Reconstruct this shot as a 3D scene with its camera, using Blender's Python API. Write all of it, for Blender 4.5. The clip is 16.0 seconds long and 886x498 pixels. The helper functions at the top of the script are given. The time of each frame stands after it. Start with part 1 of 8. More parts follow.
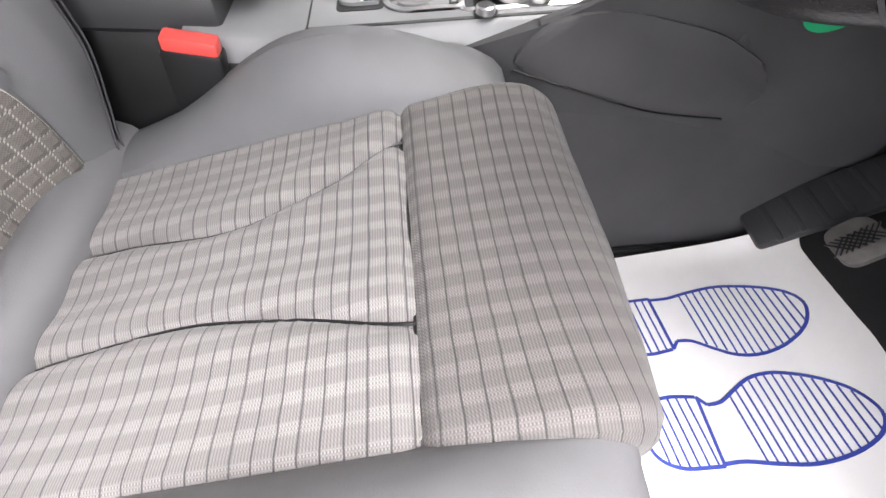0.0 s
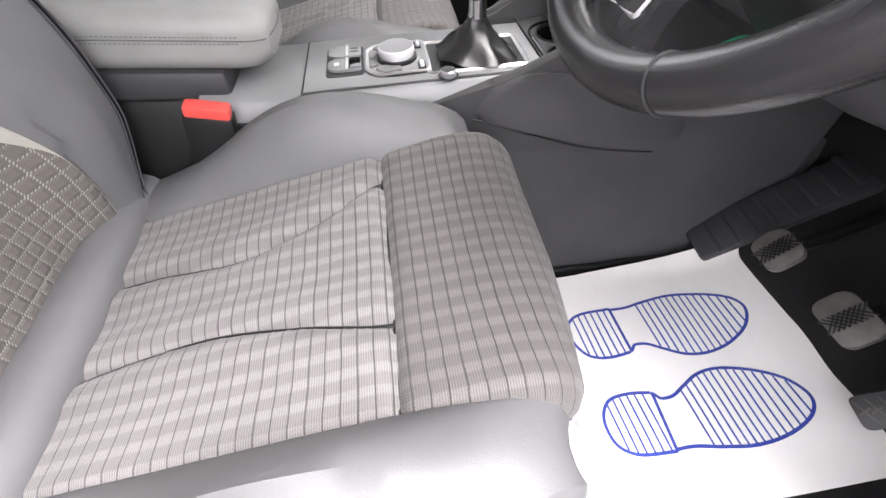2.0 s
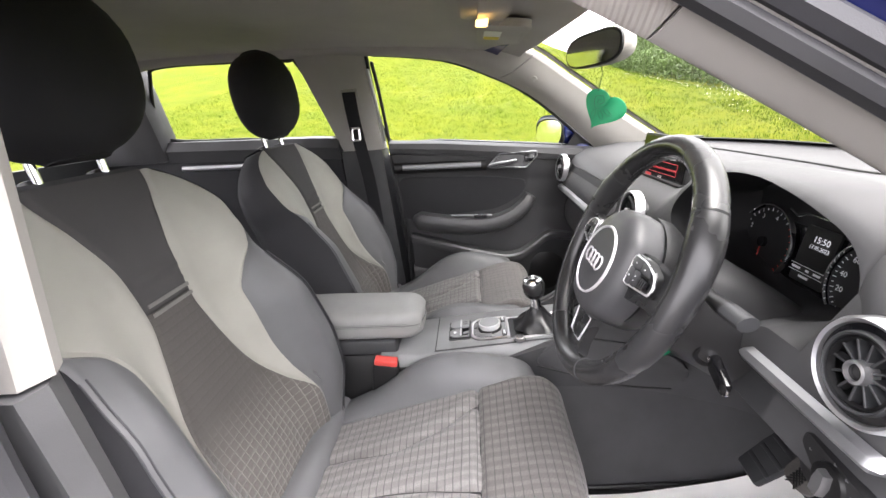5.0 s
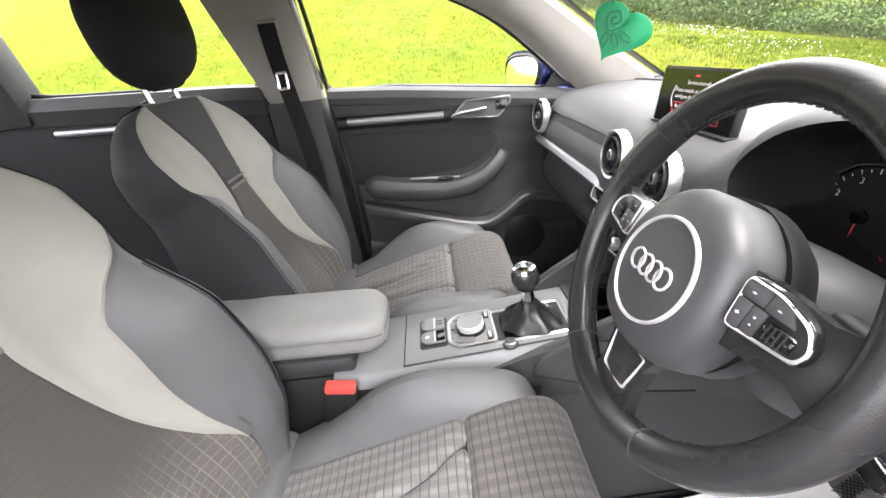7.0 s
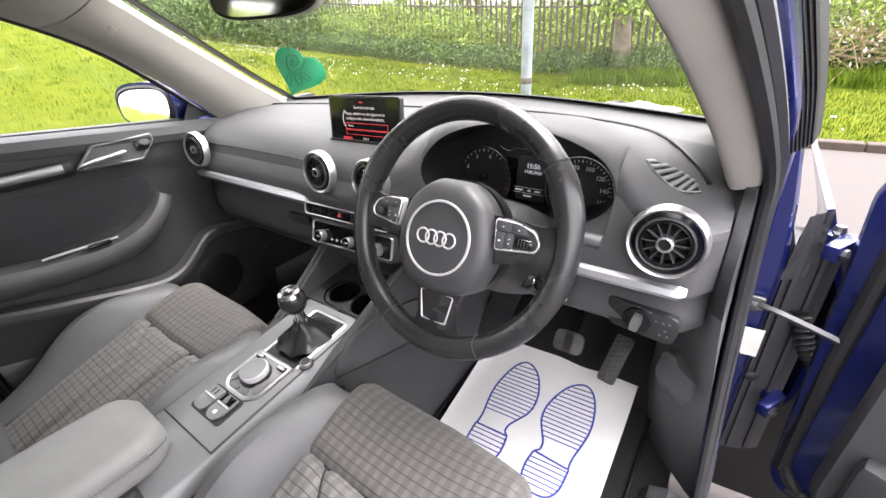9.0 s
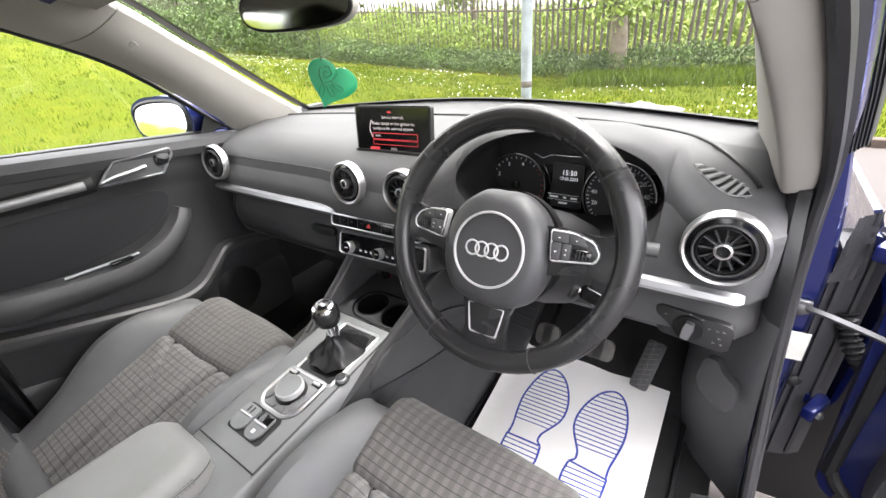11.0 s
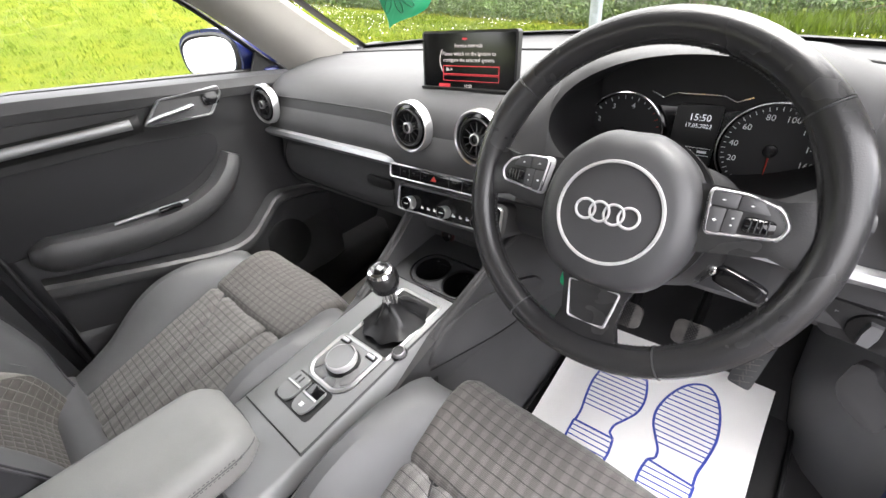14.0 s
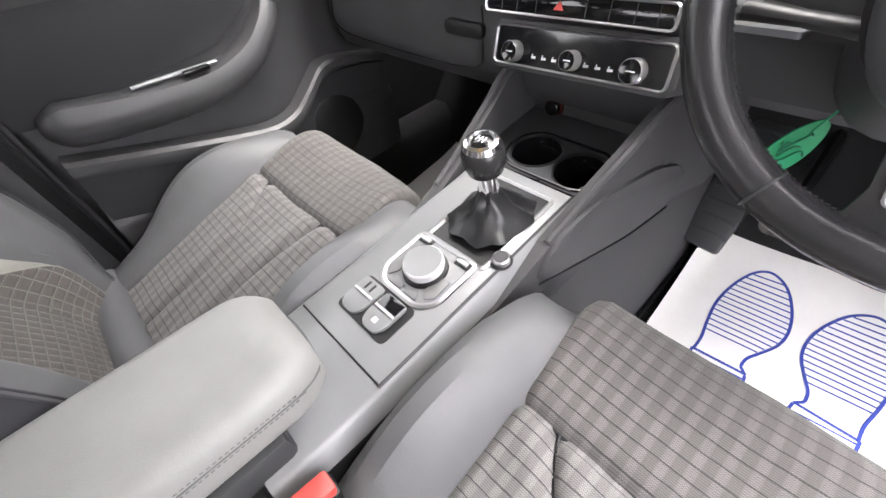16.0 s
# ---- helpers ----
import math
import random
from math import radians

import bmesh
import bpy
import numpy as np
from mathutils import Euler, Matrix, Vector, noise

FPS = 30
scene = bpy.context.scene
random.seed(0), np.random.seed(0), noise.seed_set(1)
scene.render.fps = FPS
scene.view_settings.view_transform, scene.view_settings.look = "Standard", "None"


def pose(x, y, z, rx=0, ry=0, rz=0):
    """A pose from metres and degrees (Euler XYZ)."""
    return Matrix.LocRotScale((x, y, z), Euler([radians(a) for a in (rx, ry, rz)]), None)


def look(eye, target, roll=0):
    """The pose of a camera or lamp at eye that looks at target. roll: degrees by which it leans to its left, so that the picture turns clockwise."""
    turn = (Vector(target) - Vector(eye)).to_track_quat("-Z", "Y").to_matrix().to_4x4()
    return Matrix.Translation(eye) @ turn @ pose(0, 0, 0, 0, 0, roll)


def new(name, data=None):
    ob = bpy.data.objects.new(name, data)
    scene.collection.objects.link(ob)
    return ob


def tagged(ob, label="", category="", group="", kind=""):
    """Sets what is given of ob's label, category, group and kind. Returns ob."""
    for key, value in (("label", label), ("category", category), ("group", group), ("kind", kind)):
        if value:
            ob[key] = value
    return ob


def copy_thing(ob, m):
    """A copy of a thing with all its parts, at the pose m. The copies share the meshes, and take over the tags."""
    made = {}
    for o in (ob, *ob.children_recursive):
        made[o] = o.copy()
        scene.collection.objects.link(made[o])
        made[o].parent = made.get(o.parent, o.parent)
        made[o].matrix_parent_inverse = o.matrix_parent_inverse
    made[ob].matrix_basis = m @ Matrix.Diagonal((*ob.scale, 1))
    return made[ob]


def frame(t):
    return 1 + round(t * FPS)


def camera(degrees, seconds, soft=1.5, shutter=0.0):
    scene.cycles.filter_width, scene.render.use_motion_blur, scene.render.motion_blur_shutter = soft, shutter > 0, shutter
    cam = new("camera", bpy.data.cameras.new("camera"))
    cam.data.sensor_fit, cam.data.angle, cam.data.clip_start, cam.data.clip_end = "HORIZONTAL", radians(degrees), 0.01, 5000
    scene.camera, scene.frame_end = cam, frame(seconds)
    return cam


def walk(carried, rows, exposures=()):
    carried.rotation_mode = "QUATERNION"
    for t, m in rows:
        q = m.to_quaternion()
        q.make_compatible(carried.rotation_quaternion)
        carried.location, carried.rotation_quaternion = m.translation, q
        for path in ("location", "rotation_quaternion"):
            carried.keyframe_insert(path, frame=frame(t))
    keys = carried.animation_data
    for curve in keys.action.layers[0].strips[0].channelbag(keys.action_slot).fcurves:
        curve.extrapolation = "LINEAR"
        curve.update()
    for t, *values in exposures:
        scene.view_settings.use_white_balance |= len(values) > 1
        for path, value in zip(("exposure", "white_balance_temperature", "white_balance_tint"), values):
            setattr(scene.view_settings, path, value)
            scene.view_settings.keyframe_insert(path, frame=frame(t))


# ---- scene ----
cam = camera(94.2, 16.0)
PATH = [
    (0, (0.571, 0.157, 0.836), (-0.617, 0.414, -0.753), 7.7),
    (0.5, (0.542, 0.162, 0.823), (-0.587, 0.477, -0.798), 9.4),
    (1, (0.524, 0.168, 0.834), (-0.584, 0.492, -0.799), 9.2),
    (1.5, (0.561, 0.172, 0.834), (-0.565, 0.492, -0.788), 8.4),
    (2, (0.634, 0.166, 0.9), (-0.657, 0.463, -0.598), 5.9),
    (2.5, (0.823, 0.111, 1.081), (-0.768, 0.331, -0.111), 2.0),
    (3, (0.973, 0.115, 1.162), (-0.804, 0.209, 0.249), -0.4),
    (3.5, (0.993, 0.111, 1.168), (-0.847, 0.15, 0.384), -1.3),
    (4, (1.018, 0.128, 1.169), (-0.851, 0.14, 0.455), -2.2),
    (4.5, (1.01, 0.161, 1.172), (-0.877, 0.074, 0.515), -3.3),
    (4.7, (0.986, 0.175, 1.168), (-0.907, 0.04, 0.537), -3.7),
    (6.8, (0.688, 0.189, 1.124), (-1.108, 0.0, 0.265), -5.7),
    (7, (0.683, 0.161, 1.135), (-1.113, 0.178, 0.254), -5.4),
    (7.5, (0.689, 0.05, 1.167), (-0.933, 0.731, 0.216), -4.4),
    (8, (0.668, 0.061, 1.181), (-0.691, 1.175, 0.225), -4.3),
    (8.5, (0.662, 0.027, 1.185), (-0.474, 1.372, 0.236), -3.8),
    (8.7, (0.67, -0.027, 1.187), (-0.401, 1.372, 0.24), -3.6),
    (10.8, (0.604, -0.064, 1.183), (-0.453, 1.342, 0.232), -5.6),
    (11, (0.602, -0.066, 1.196), (-0.46, 1.351, 0.266), -5.4),
    (11.5, (0.624, -0.083, 1.23), (-0.446, 1.357, 0.346), -5.1),
    (12, (0.639, -0.092, 1.247), (-0.439, 1.357, 0.387), -5.1),
    (12.5, (0.643, -0.089, 1.245), (-0.449, 1.344, 0.378), -5.2),
    (13, (0.612, -0.068, 1.219), (-0.509, 1.311, 0.302), -5.5),
    (13.5, (0.542, -0.044, 1.169), (-0.609, 1.26, 0.181), -5.8),
    (14, (0.488, -0.011, 1.139), (-0.692, 1.193, 0.063), -6.4),
    (14.5, (0.441, 0.013, 1.098), (-0.753, 1.119, -0.065), -7.0),
    (15, (0.388, 0.025, 1.06), (-0.802, 1.043, -0.184), -7.7),
    (15.5, (0.342, 0.035, 1.034), (-0.83, 0.973, -0.287), -8.7),
    (16, (0.312, 0.018, 1.002), (-0.835, 0.866, -0.4), -10.3),
]
walk(cam, [(t, look(eye, target, roll)) for t, eye, target, roll in PATH], exposures=[(0, 3.78, 6500, 17), (1, 3.85, 6500, 17), (1.5, 3.8, 6500, 17), (3, 3.6, 6500, 17), (4.5, 3.5, 6500, 17), (7, 3.88, 6500, 16), (8.5, 3.58, 6500, 17), (11, 3.62, 6500, 14), (13, 3.57, 6500, 14), (14.5, 3.84, 6500, 15), (15, 3.97, 6500, 16), (16, 4.1, 6500, 17)])
# ---- world, sun, exposure ----
world = bpy.data.worlds.new("overcast_sky")
scene.world = world
world.use_nodes = True
wn, wl = world.node_tree.nodes, world.node_tree.links
bg = wn["Background"]
sky = wn.new("ShaderNodeTexSky")
sky.sky_type = 'NISHITA'
sky.sun_disc = False
sky.sun_elevation = radians(74)
sky.sun_rotation = radians(45)
sky.air_density, sky.dust_density, sky.ozone_density = 1.0, 4.0, 1.0
# cloud cover: the blue of the clear sky is washed out towards white
hsv = wn.new("ShaderNodeHueSaturation")
hsv.inputs["Saturation"].default_value = 0.04
hsv.inputs["Value"].default_value = 1.0
wl.new(sky.outputs[0], hsv.inputs["Color"])
wl.new(hsv.outputs[0], bg.inputs["Color"])
bg.inputs["Strength"].default_value = 0.15

sun_data = bpy.data.lights.new("sun", 'SUN')
sun_data.energy, sun_data.angle, sun_data.color = 0.40, radians(60), (1.0, 0.96, 0.92)
sun = new("sun", sun_data)
sun.matrix_world = look((1.6, 1.6, 8.0), (0, 0, 0))


# ---- materials ----
def nodes_of(name):
    m = bpy.data.materials.new(name)
    m.use_nodes = True
    nt = m.node_tree
    return m, nt.nodes, nt.links, nt.nodes["Principled BSDF"]


def mix_rgb(n, l, fac, a, b, blend='MIX'):
    x = n.new("ShaderNodeMix")
    x.data_type, x.blend_type = 'RGBA', blend
    for sock, val in ((x.inputs[0], fac), (x.inputs[6], a), (x.inputs[7], b)):
        if isinstance(val, bpy.types.NodeSocket):
            l.new(val, sock)
        elif isinstance(val, (int, float)):
            sock.default_value = val
        else:
            sock.default_value = (*val, 1)
    return x.outputs[2]


def math_node(n, l, op, a, b=0.0, clamp=False):
    x = n.new("ShaderNodeMath")
    x.operation, x.use_clamp = op, clamp
    for sock, val in ((x.inputs[0], a), (x.inputs[1], b)):
        if isinstance(val, bpy.types.NodeSocket):
            l.new(val, sock)
        else:
            sock.default_value = val
    return x.outputs[0]


def noise_node(n, l, co, scale, detail=3.0, rough=0.55):
    x = n.new("ShaderNodeTexNoise")
    x.inputs["Scale"].default_value, x.inputs["Detail"].default_value = scale, detail
    x.inputs["Roughness"].default_value = rough
    l.new(co, x.inputs["Vector"])
    return x.outputs["Fac"]


def ramp(n, l, fac, lo, hi):
    x = n.new("ShaderNodeMapRange")
    x.inputs["From Min"].default_value, x.inputs["From Max"].default_value = lo, hi
    l.new(fac, x.inputs["Value"])
    return x.outputs["Result"]


def add_bump(n, l, b, height, strength, dist):
    x = n.new("ShaderNodeBump")
    x.inputs["Strength"].default_value, x.inputs["Distance"].default_value = strength, dist
    l.new(height, x.inputs["Height"])
    l.new(x.outputs[0], b.inputs["Normal"])


def surface(name, color, rough=0.5, metal=0.0, grain=0.0, grain_scale=900.0, vary=0.15, vary_scale=9.0, coat=0.0, spec=0.5):
    """Paint, plastic, leather or metal with a fine grain and large soft stains."""
    m, n, l, b = nodes_of(name)
    co = n.new("ShaderNodeTexCoord").outputs["Object"]
    stains = ramp(n, l, noise_node(n, l, co, vary_scale, 4), 0.3, 0.7)
    dark = tuple(c * (1 - vary) for c in color)
    lite = tuple(min(1, c * (1 + vary)) for c in color)
    l.new(mix_rgb(n, l, stains, dark, lite), b.inputs["Base Color"])
    fine = noise_node(n, l, co, grain_scale, 2)
    wear = math_node(n, l, 'MULTIPLY', stains, 0.12)
    l.new(math_node(n, l, 'ADD', wear, rough - 0.06), b.inputs["Roughness"])
    b.inputs["Metallic"].default_value = metal
    b.inputs["Specular IOR Level"].default_value = spec
    if coat:
        b.inputs["Coat Weight"].default_value, b.inputs["Coat Roughness"].default_value = coat, 0.04
    if grain:
        add_bump(n, l, b, fine, grain, 0.0006)
    return m


def checked_cloth(name, base, line, pitch, axis, light, check_amount=1.0):
    """Woven seat cloth: sewn dark lines across, bands of pale broken threads along, and a fine weave."""
    m, n, l, b = nodes_of(name)
    co = n.new("ShaderNodeTexCoord").outputs["Object"]
    sep = n.new("ShaderNodeSeparateXYZ")
    l.new(co, sep.inputs[0])
    u, v = sep.outputs[axis], sep.outputs["X"]
    wob = math_node(n, l, 'MULTIPLY', math_node(n, l, 'SUBTRACT', noise_node(n, l, co, 45, 2), 0.5), 0.0022)
    tri = math_node(n, l, 'PINGPONG', math_node(n, l, 'ADD', u, wob), pitch / 2)
    mark = math_node(n, l, 'SUBTRACT', 1.0, ramp(n, l, tri, 0.0003, 0.0010), True)
    band = ramp(n, l, math_node(n, l, 'SINE', math_node(n, l, 'MULTIPLY', v, 2 * math.pi / 0.0195)), -0.15, 0.55)
    cell = ramp(n, l, math_node(n, l, 'SINE', math_node(n, l, 'MULTIPLY', u, math.pi / pitch)), -0.15, 0.15)
    check = math_node(n, l, 'MULTIPLY', band, math_node(n, l, 'ADD', math_node(n, l, 'MULTIPLY', cell, 0.2), 0.8), True)
    weave_u = math_node(n, l, 'SINE', math_node(n, l, 'MULTIPLY', u, 2 * math.pi / 0.0021))
    weave_v = math_node(n, l, 'SINE', math_node(n, l, 'MULTIPLY', v, 2 * math.pi / 0.0028))
    weave = math_node(n, l, 'MULTIPLY', weave_u, weave_v)
    wv = ramp(n, l, weave_u, -0.4, 0.6)
    threads = math_node(n, l, 'MULTIPLY', ramp(n, l, weave, 0.05, 0.5), check, True)
    soil = ramp(n, l, noise_node(n, l, co, 14, 4), 0.3, 0.75)
    fuzz = ramp(n, l, noise_node(n, l, co, 420, 2), 0.3, 0.7)
    c = mix_rgb(n, l, math_node(n, l, 'MULTIPLY', check, 0.55 * check_amount), base, light)
    c = mix_rgb(n, l, math_node(n, l, 'MULTIPLY', wv, 0.5), c, tuple(x * 0.35 for x in base))
    c = mix_rgb(n, l, math_node(n, l, 'MULTIPLY', threads, 0.28 * check_amount), c, tuple(min(1, x * 2.1) for x in light))
    c = mix_rgb(n, l, math_node(n, l, 'MULTIPLY', soil, 0.18), c, tuple(x * 0.6 for x in base))
    c = mix_rgb(n, l, math_node(n, l, 'MULTIPLY', fuzz, 0.14), c, tuple(x * 0.4 for x in base))
    c = mix_rgb(n, l, math_node(n, l, 'MULTIPLY', mark, 0.85), c, line)
    l.new(c, b.inputs["Base Color"])
    b.inputs["Roughness"].default_value = 0.85
    b.inputs["Sheen Weight"].default_value = 0.12
    h = math_node(n, l, 'SUBTRACT', math_node(n, l, 'MULTIPLY', weave, 0.25), mark)
    add_bump(n, l, b, h, 0.7, 0.0008)
    return m


def quilted_cloth(name, base, stitch, pitch, low):
    """Backrest cloth sewn into small padded squares with pale thread; towards the top it turns into plain darker cloth with short cross stitches."""
    m, n, l, b = nodes_of(name)
    co = n.new("ShaderNodeTexCoord").outputs["Object"]
    sep = n.new("ShaderNodeSeparateXYZ")
    l.new(co, sep.inputs[0])
    x, z = sep.outputs["X"], sep.outputs["Z"]
    px = math_node(n, l, 'PINGPONG', math_node(n, l, 'ADD', x, 0.004), pitch / 2)
    pz = math_node(n, l, 'PINGPONG', z, pitch / 2)
    sx = math_node(n, l, 'SUBTRACT', 1.0, ramp(n, l, px, 0.0003, 0.0012), True)
    sz = math_node(n, l, 'SUBTRACT', 1.0, ramp(n, l, pz, 0.0003, 0.0012), True)
    seams = math_node(n, l, 'MAXIMUM', sx, sz)
    dash_ = ramp(n, l, math_node(n, l, 'SINE', math_node(n, l, 'MULTIPLY', math_node(n, l, 'ADD', x, z), 2 * math.pi / 0.0034)), -0.3, 0.1)
    quilt = math_node(n, l, 'SUBTRACT', 1.0, ramp(n, l, z, low, low + 0.10), True)
    pad = math_node(n, l, 'MULTIPLY', ramp(n, l, px, 0.0, 0.004), ramp(n, l, pz, 0.0, 0.004), True)
    wv = math_node(n, l, 'MULTIPLY', math_node(n, l, 'SINE', math_node(n, l, 'MULTIPLY', z, 2 * math.pi / 0.0024)), math_node(n, l, 'SINE', math_node(n, l, 'MULTIPLY', x, 2 * math.pi / 0.0028)))
    c = mix_rgb(n, l, quilt, tuple(k * 0.62 for k in base), base)
    c = mix_rgb(n, l, math_node(n, l, 'MULTIPLY', ramp(n, l, wv, -0.3, 0.5), 0.35), c, tuple(k * 0.5 for k in base))
    c = mix_rgb(n, l, math_node(n, l, 'MULTIPLY', sz, 0.5), c, tuple(k * 0.42 for k in base))
    light = math_node(n, l, 'MULTIPLY', math_node(n, l, 'MULTIPLY', seams, dash_), math_node(n, l, 'MULTIPLY', quilt, 0.85), True)
    c = mix_rgb(n, l, light, c, stitch)
    l.new(c, b.inputs["Base Color"])
    b.inputs["Roughness"].default_value = 0.88
    b.inputs["Sheen Weight"].default_value = 0.1
    h = math_node(n, l, 'ADD', math_node(n, l, 'MULTIPLY', pad, math_node(n, l, 'ADD', math_node(n, l, 'MULTIPLY', quilt, 0.8), 0.2)), math_node(n, l, 'MULTIPLY', wv, 0.06))
    add_bump(n, l, b, h, 0.8, 0.0022)
    return m


def pane_glass(name, gloss=0.07, tint=(0.93, 0.96, 0.94)):
    m, n, l, b = nodes_of(name)
    n.remove(b)
    t, g, x = n.new("ShaderNodeBsdfTransparent"), n.new("ShaderNodeBsdfGlossy"), n.new("ShaderNodeMixShader")
    t.inputs[0].default_value = (*tint, 1)
    g.inputs["Roughness"].default_value = 0.01
    x.inputs[0].default_value = gloss
    l.new(t.outputs[0], x.inputs[1]), l.new(g.outputs[0], x.inputs[2])
    l.new(x.outputs[0], n["Material Output"].inputs[0])
    return m


def glow(name, color, strength):
    m, n, l, b = nodes_of(name)
    b.inputs["Base Color"].default_value = (*color, 1)
    b.inputs["Emission Color"].default_value = (*color, 1)
    b.inputs["Emission Strength"].default_value = strength
    return m


def ribbed(name, color, pitch, axis, rough=0.7, depth=0.5):
    m, n, l, b = nodes_of(name)
    co = n.new("ShaderNodeTexCoord").outputs["Object"]
    sep = n.new("ShaderNodeSeparateXYZ")
    l.new(co, sep.inputs[0])
    s = math_node(n, l, 'SINE', math_node(n, l, 'MULTIPLY', sep.outputs[axis], 2 * math.pi / pitch))
    st = ramp(n, l, noise_node(n, l, co, 10, 3), 0.3, 0.7)
    l.new(mix_rgb(n, l, st, tuple(c * 0.9 for c in color), tuple(c * 1.1 for c in color)), b.inputs["Base Color"])
    b.inputs["Roughness"].default_value = rough
    add_bump(n, l, b, s, depth, 0.0008)
    return m


M = {}
M["dash"] = surface("soft_dash_plastic", (0.060, 0.060, 0.062), 0.55, grain=0.35, grain_scale=1100, spec=0.22)
M["console"] = surface("satin_console_plastic", (0.185, 0.188, 0.192), 0.36, grain=0.12, grain_scale=1200, vary=0.08)
M["plastic"] = surface("dark_grained_plastic", (0.032, 0.033, 0.035), 0.50, grain=0.3, grain_scale=1000)
M["black"] = surface("black_plastic", (0.0045, 0.0045, 0.005), 0.45, grain=0.15)
M["gloss"] = surface("gloss_black_plastic", (0.006, 0.006, 0.007), 0.12, vary=0.05)
M["leather"] = surface("grey_leatherette", (0.100, 0.101, 0.104), 0.50, grain=0.3, grain_scale=700, vary=0.1)
M["armleather"] = surface("pale_worn_leatherette", (0.245, 0.244, 0.238), 0.5, grain=0.3, grain_scale=700, vary=0.12)
M["insert"] = surface("light_grey_seat_cloth", (0.295, 0.288, 0.258), 0.85, grain=0.5, grain_scale=1400, vary=0.08)
M["blackcloth"] = surface("black_seat_cloth", (0.008, 0.008, 0.010), 0.9, grain=0.5, grain_scale=1400)
M["flank"] = surface("dark_seat_flank_cloth", (0.022, 0.022, 0.025), 0.85, grain=0.5, grain_scale=1400)
M["door"] = surface("grained_door_plastic", (0.040, 0.040, 0.042), 0.45, grain=0.3, grain_scale=1000)
M["darkcloth"] = surface("charcoal_seat_cloth", (0.045, 0.043, 0.043), 0.88, grain=0.5, grain_scale=1400)
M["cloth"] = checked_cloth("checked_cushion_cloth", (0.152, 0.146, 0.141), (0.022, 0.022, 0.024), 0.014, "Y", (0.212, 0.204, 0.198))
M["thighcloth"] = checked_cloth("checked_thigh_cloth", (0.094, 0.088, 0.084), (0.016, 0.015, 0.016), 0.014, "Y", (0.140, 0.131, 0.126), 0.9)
M["backcloth"] = quilted_cloth("quilted_backrest_cloth", (0.098, 0.090, 0.082), (0.27, 0.26, 0.24), 0.0155, 0.14)
M["band"] = surface("grey_woven_band", (0.15, 0.145, 0.135), 0.85, grain=0.5, grain_scale=1400)
M["liner"] = surface("grey_headliner_cloth", (0.36, 0.345, 0.32), 0.9, grain=0.4, grain_scale=900, vary=0.05)
M["pillar"] = surface("beige_pillar_trim", (0.31, 0.295, 0.275), 0.75, grain=0.3, grain_scale=700, vary=0.05)
M["pillar_rib"] = ribbed("ribbed_pillar_cloth", (0.36, 0.338, 0.312), 0.004, "Y", 0.85, 0.4)
M["chrome"] = surface("polished_chrome", (0.82, 0.82, 0.83), 0.14, 1.0, vary=0.04)
M["alu"] = surface("brushed_aluminium", (0.36, 0.365, 0.375), 0.42, 0.9, grain=0.1, vary=0.06)
M["silverpaint"] = surface("silver_lacquer", (0.60, 0.60, 0.61), 0.4, 0.3, vary=0.04)
M["silverkey"] = surface("grey_key_lacquer", (0.15, 0.15, 0.152), 0.42, vary=0.05)
M["darkred"] = surface("dull_red_plastic", (0.06, 0.006, 0.006), 0.5, vary=0.05)
M["satin"] = surface("satin_silver_paint", (0.60, 0.60, 0.61), 0.34, 0.9, vary=0.05)
M["paint"] = surface("dark_blue_metallic_paint", (0.003, 0.009, 0.095), 0.30, 0.4, coat=0.7, vary=0.06)
M["rubber"] = surface("weatherstrip_rubber", (0.007, 0.007, 0.008), 0.62, grain=0.2, vary=0.2)
M["bulbseal"] = surface("bulb_seal_rubber", (0.022, 0.022, 0.024), 0.5, grain=0.2, vary=0.2)
M["lowertrim"] = surface("grey_lower_pillar_plastic", (0.070, 0.070, 0.072), 0.5, grain=0.3, grain_scale=900)
M["doorsoft"] = surface("dark_soft_door_plastic", (0.058, 0.058, 0.060), 0.42, grain=0.25, grain_scale=1000)
M["flock"] = surface("grey_door_seal", (0.034, 0.034, 0.038), 0.6, grain=0.3, vary=0.2)
M["ribrubber"] = ribbed("ribbed_rubber", (0.05, 0.05, 0.052), 0.0055, "X", 0.5, 1.0)
M["carpet"] = surface("black_carpet", (0.005, 0.005, 0.0055), 0.95, grain=1.0, grain_scale=600, vary=0.35, vary_scale=30)
M["paper"] = surface("white_paper", (0.82, 0.81, 0.79), 0.7, grain=0.12, grain_scale=60, vary=0.03)
M["ink"] = surface("blue_ink", (0.035, 0.06, 0.33), 0.6, vary=0.1)
M["red"] = surface("red_plastic", (0.62, 0.07, 0.06), 0.35, vary=0.06)
M["green"] = surface("green_card", (0.0, 0.23, 0.095), 0.45, vary=0.1, vary_scale=25)
M["greendark"] = surface("dark_green_print", (0.0, 0.13, 0.06), 0.5, vary=0.1)
M["string"] = surface("dark_string", (0.03, 0.06, 0.04), 0.8)
M["glass"] = pane_glass("window_glass")
M["screenglass"] = pane_glass("windscreen_glass", 0.08, (0.83, 0.84, 0.80))
M["mirror"] = surface("mirror_silver", (0.86, 0.87, 0.87), 0.06, 1.0, vary=0.01)
M["darkmirror"] = surface("dimming_mirror", (0.50, 0.52, 0.50), 0.06, 1.0, vary=0.01)
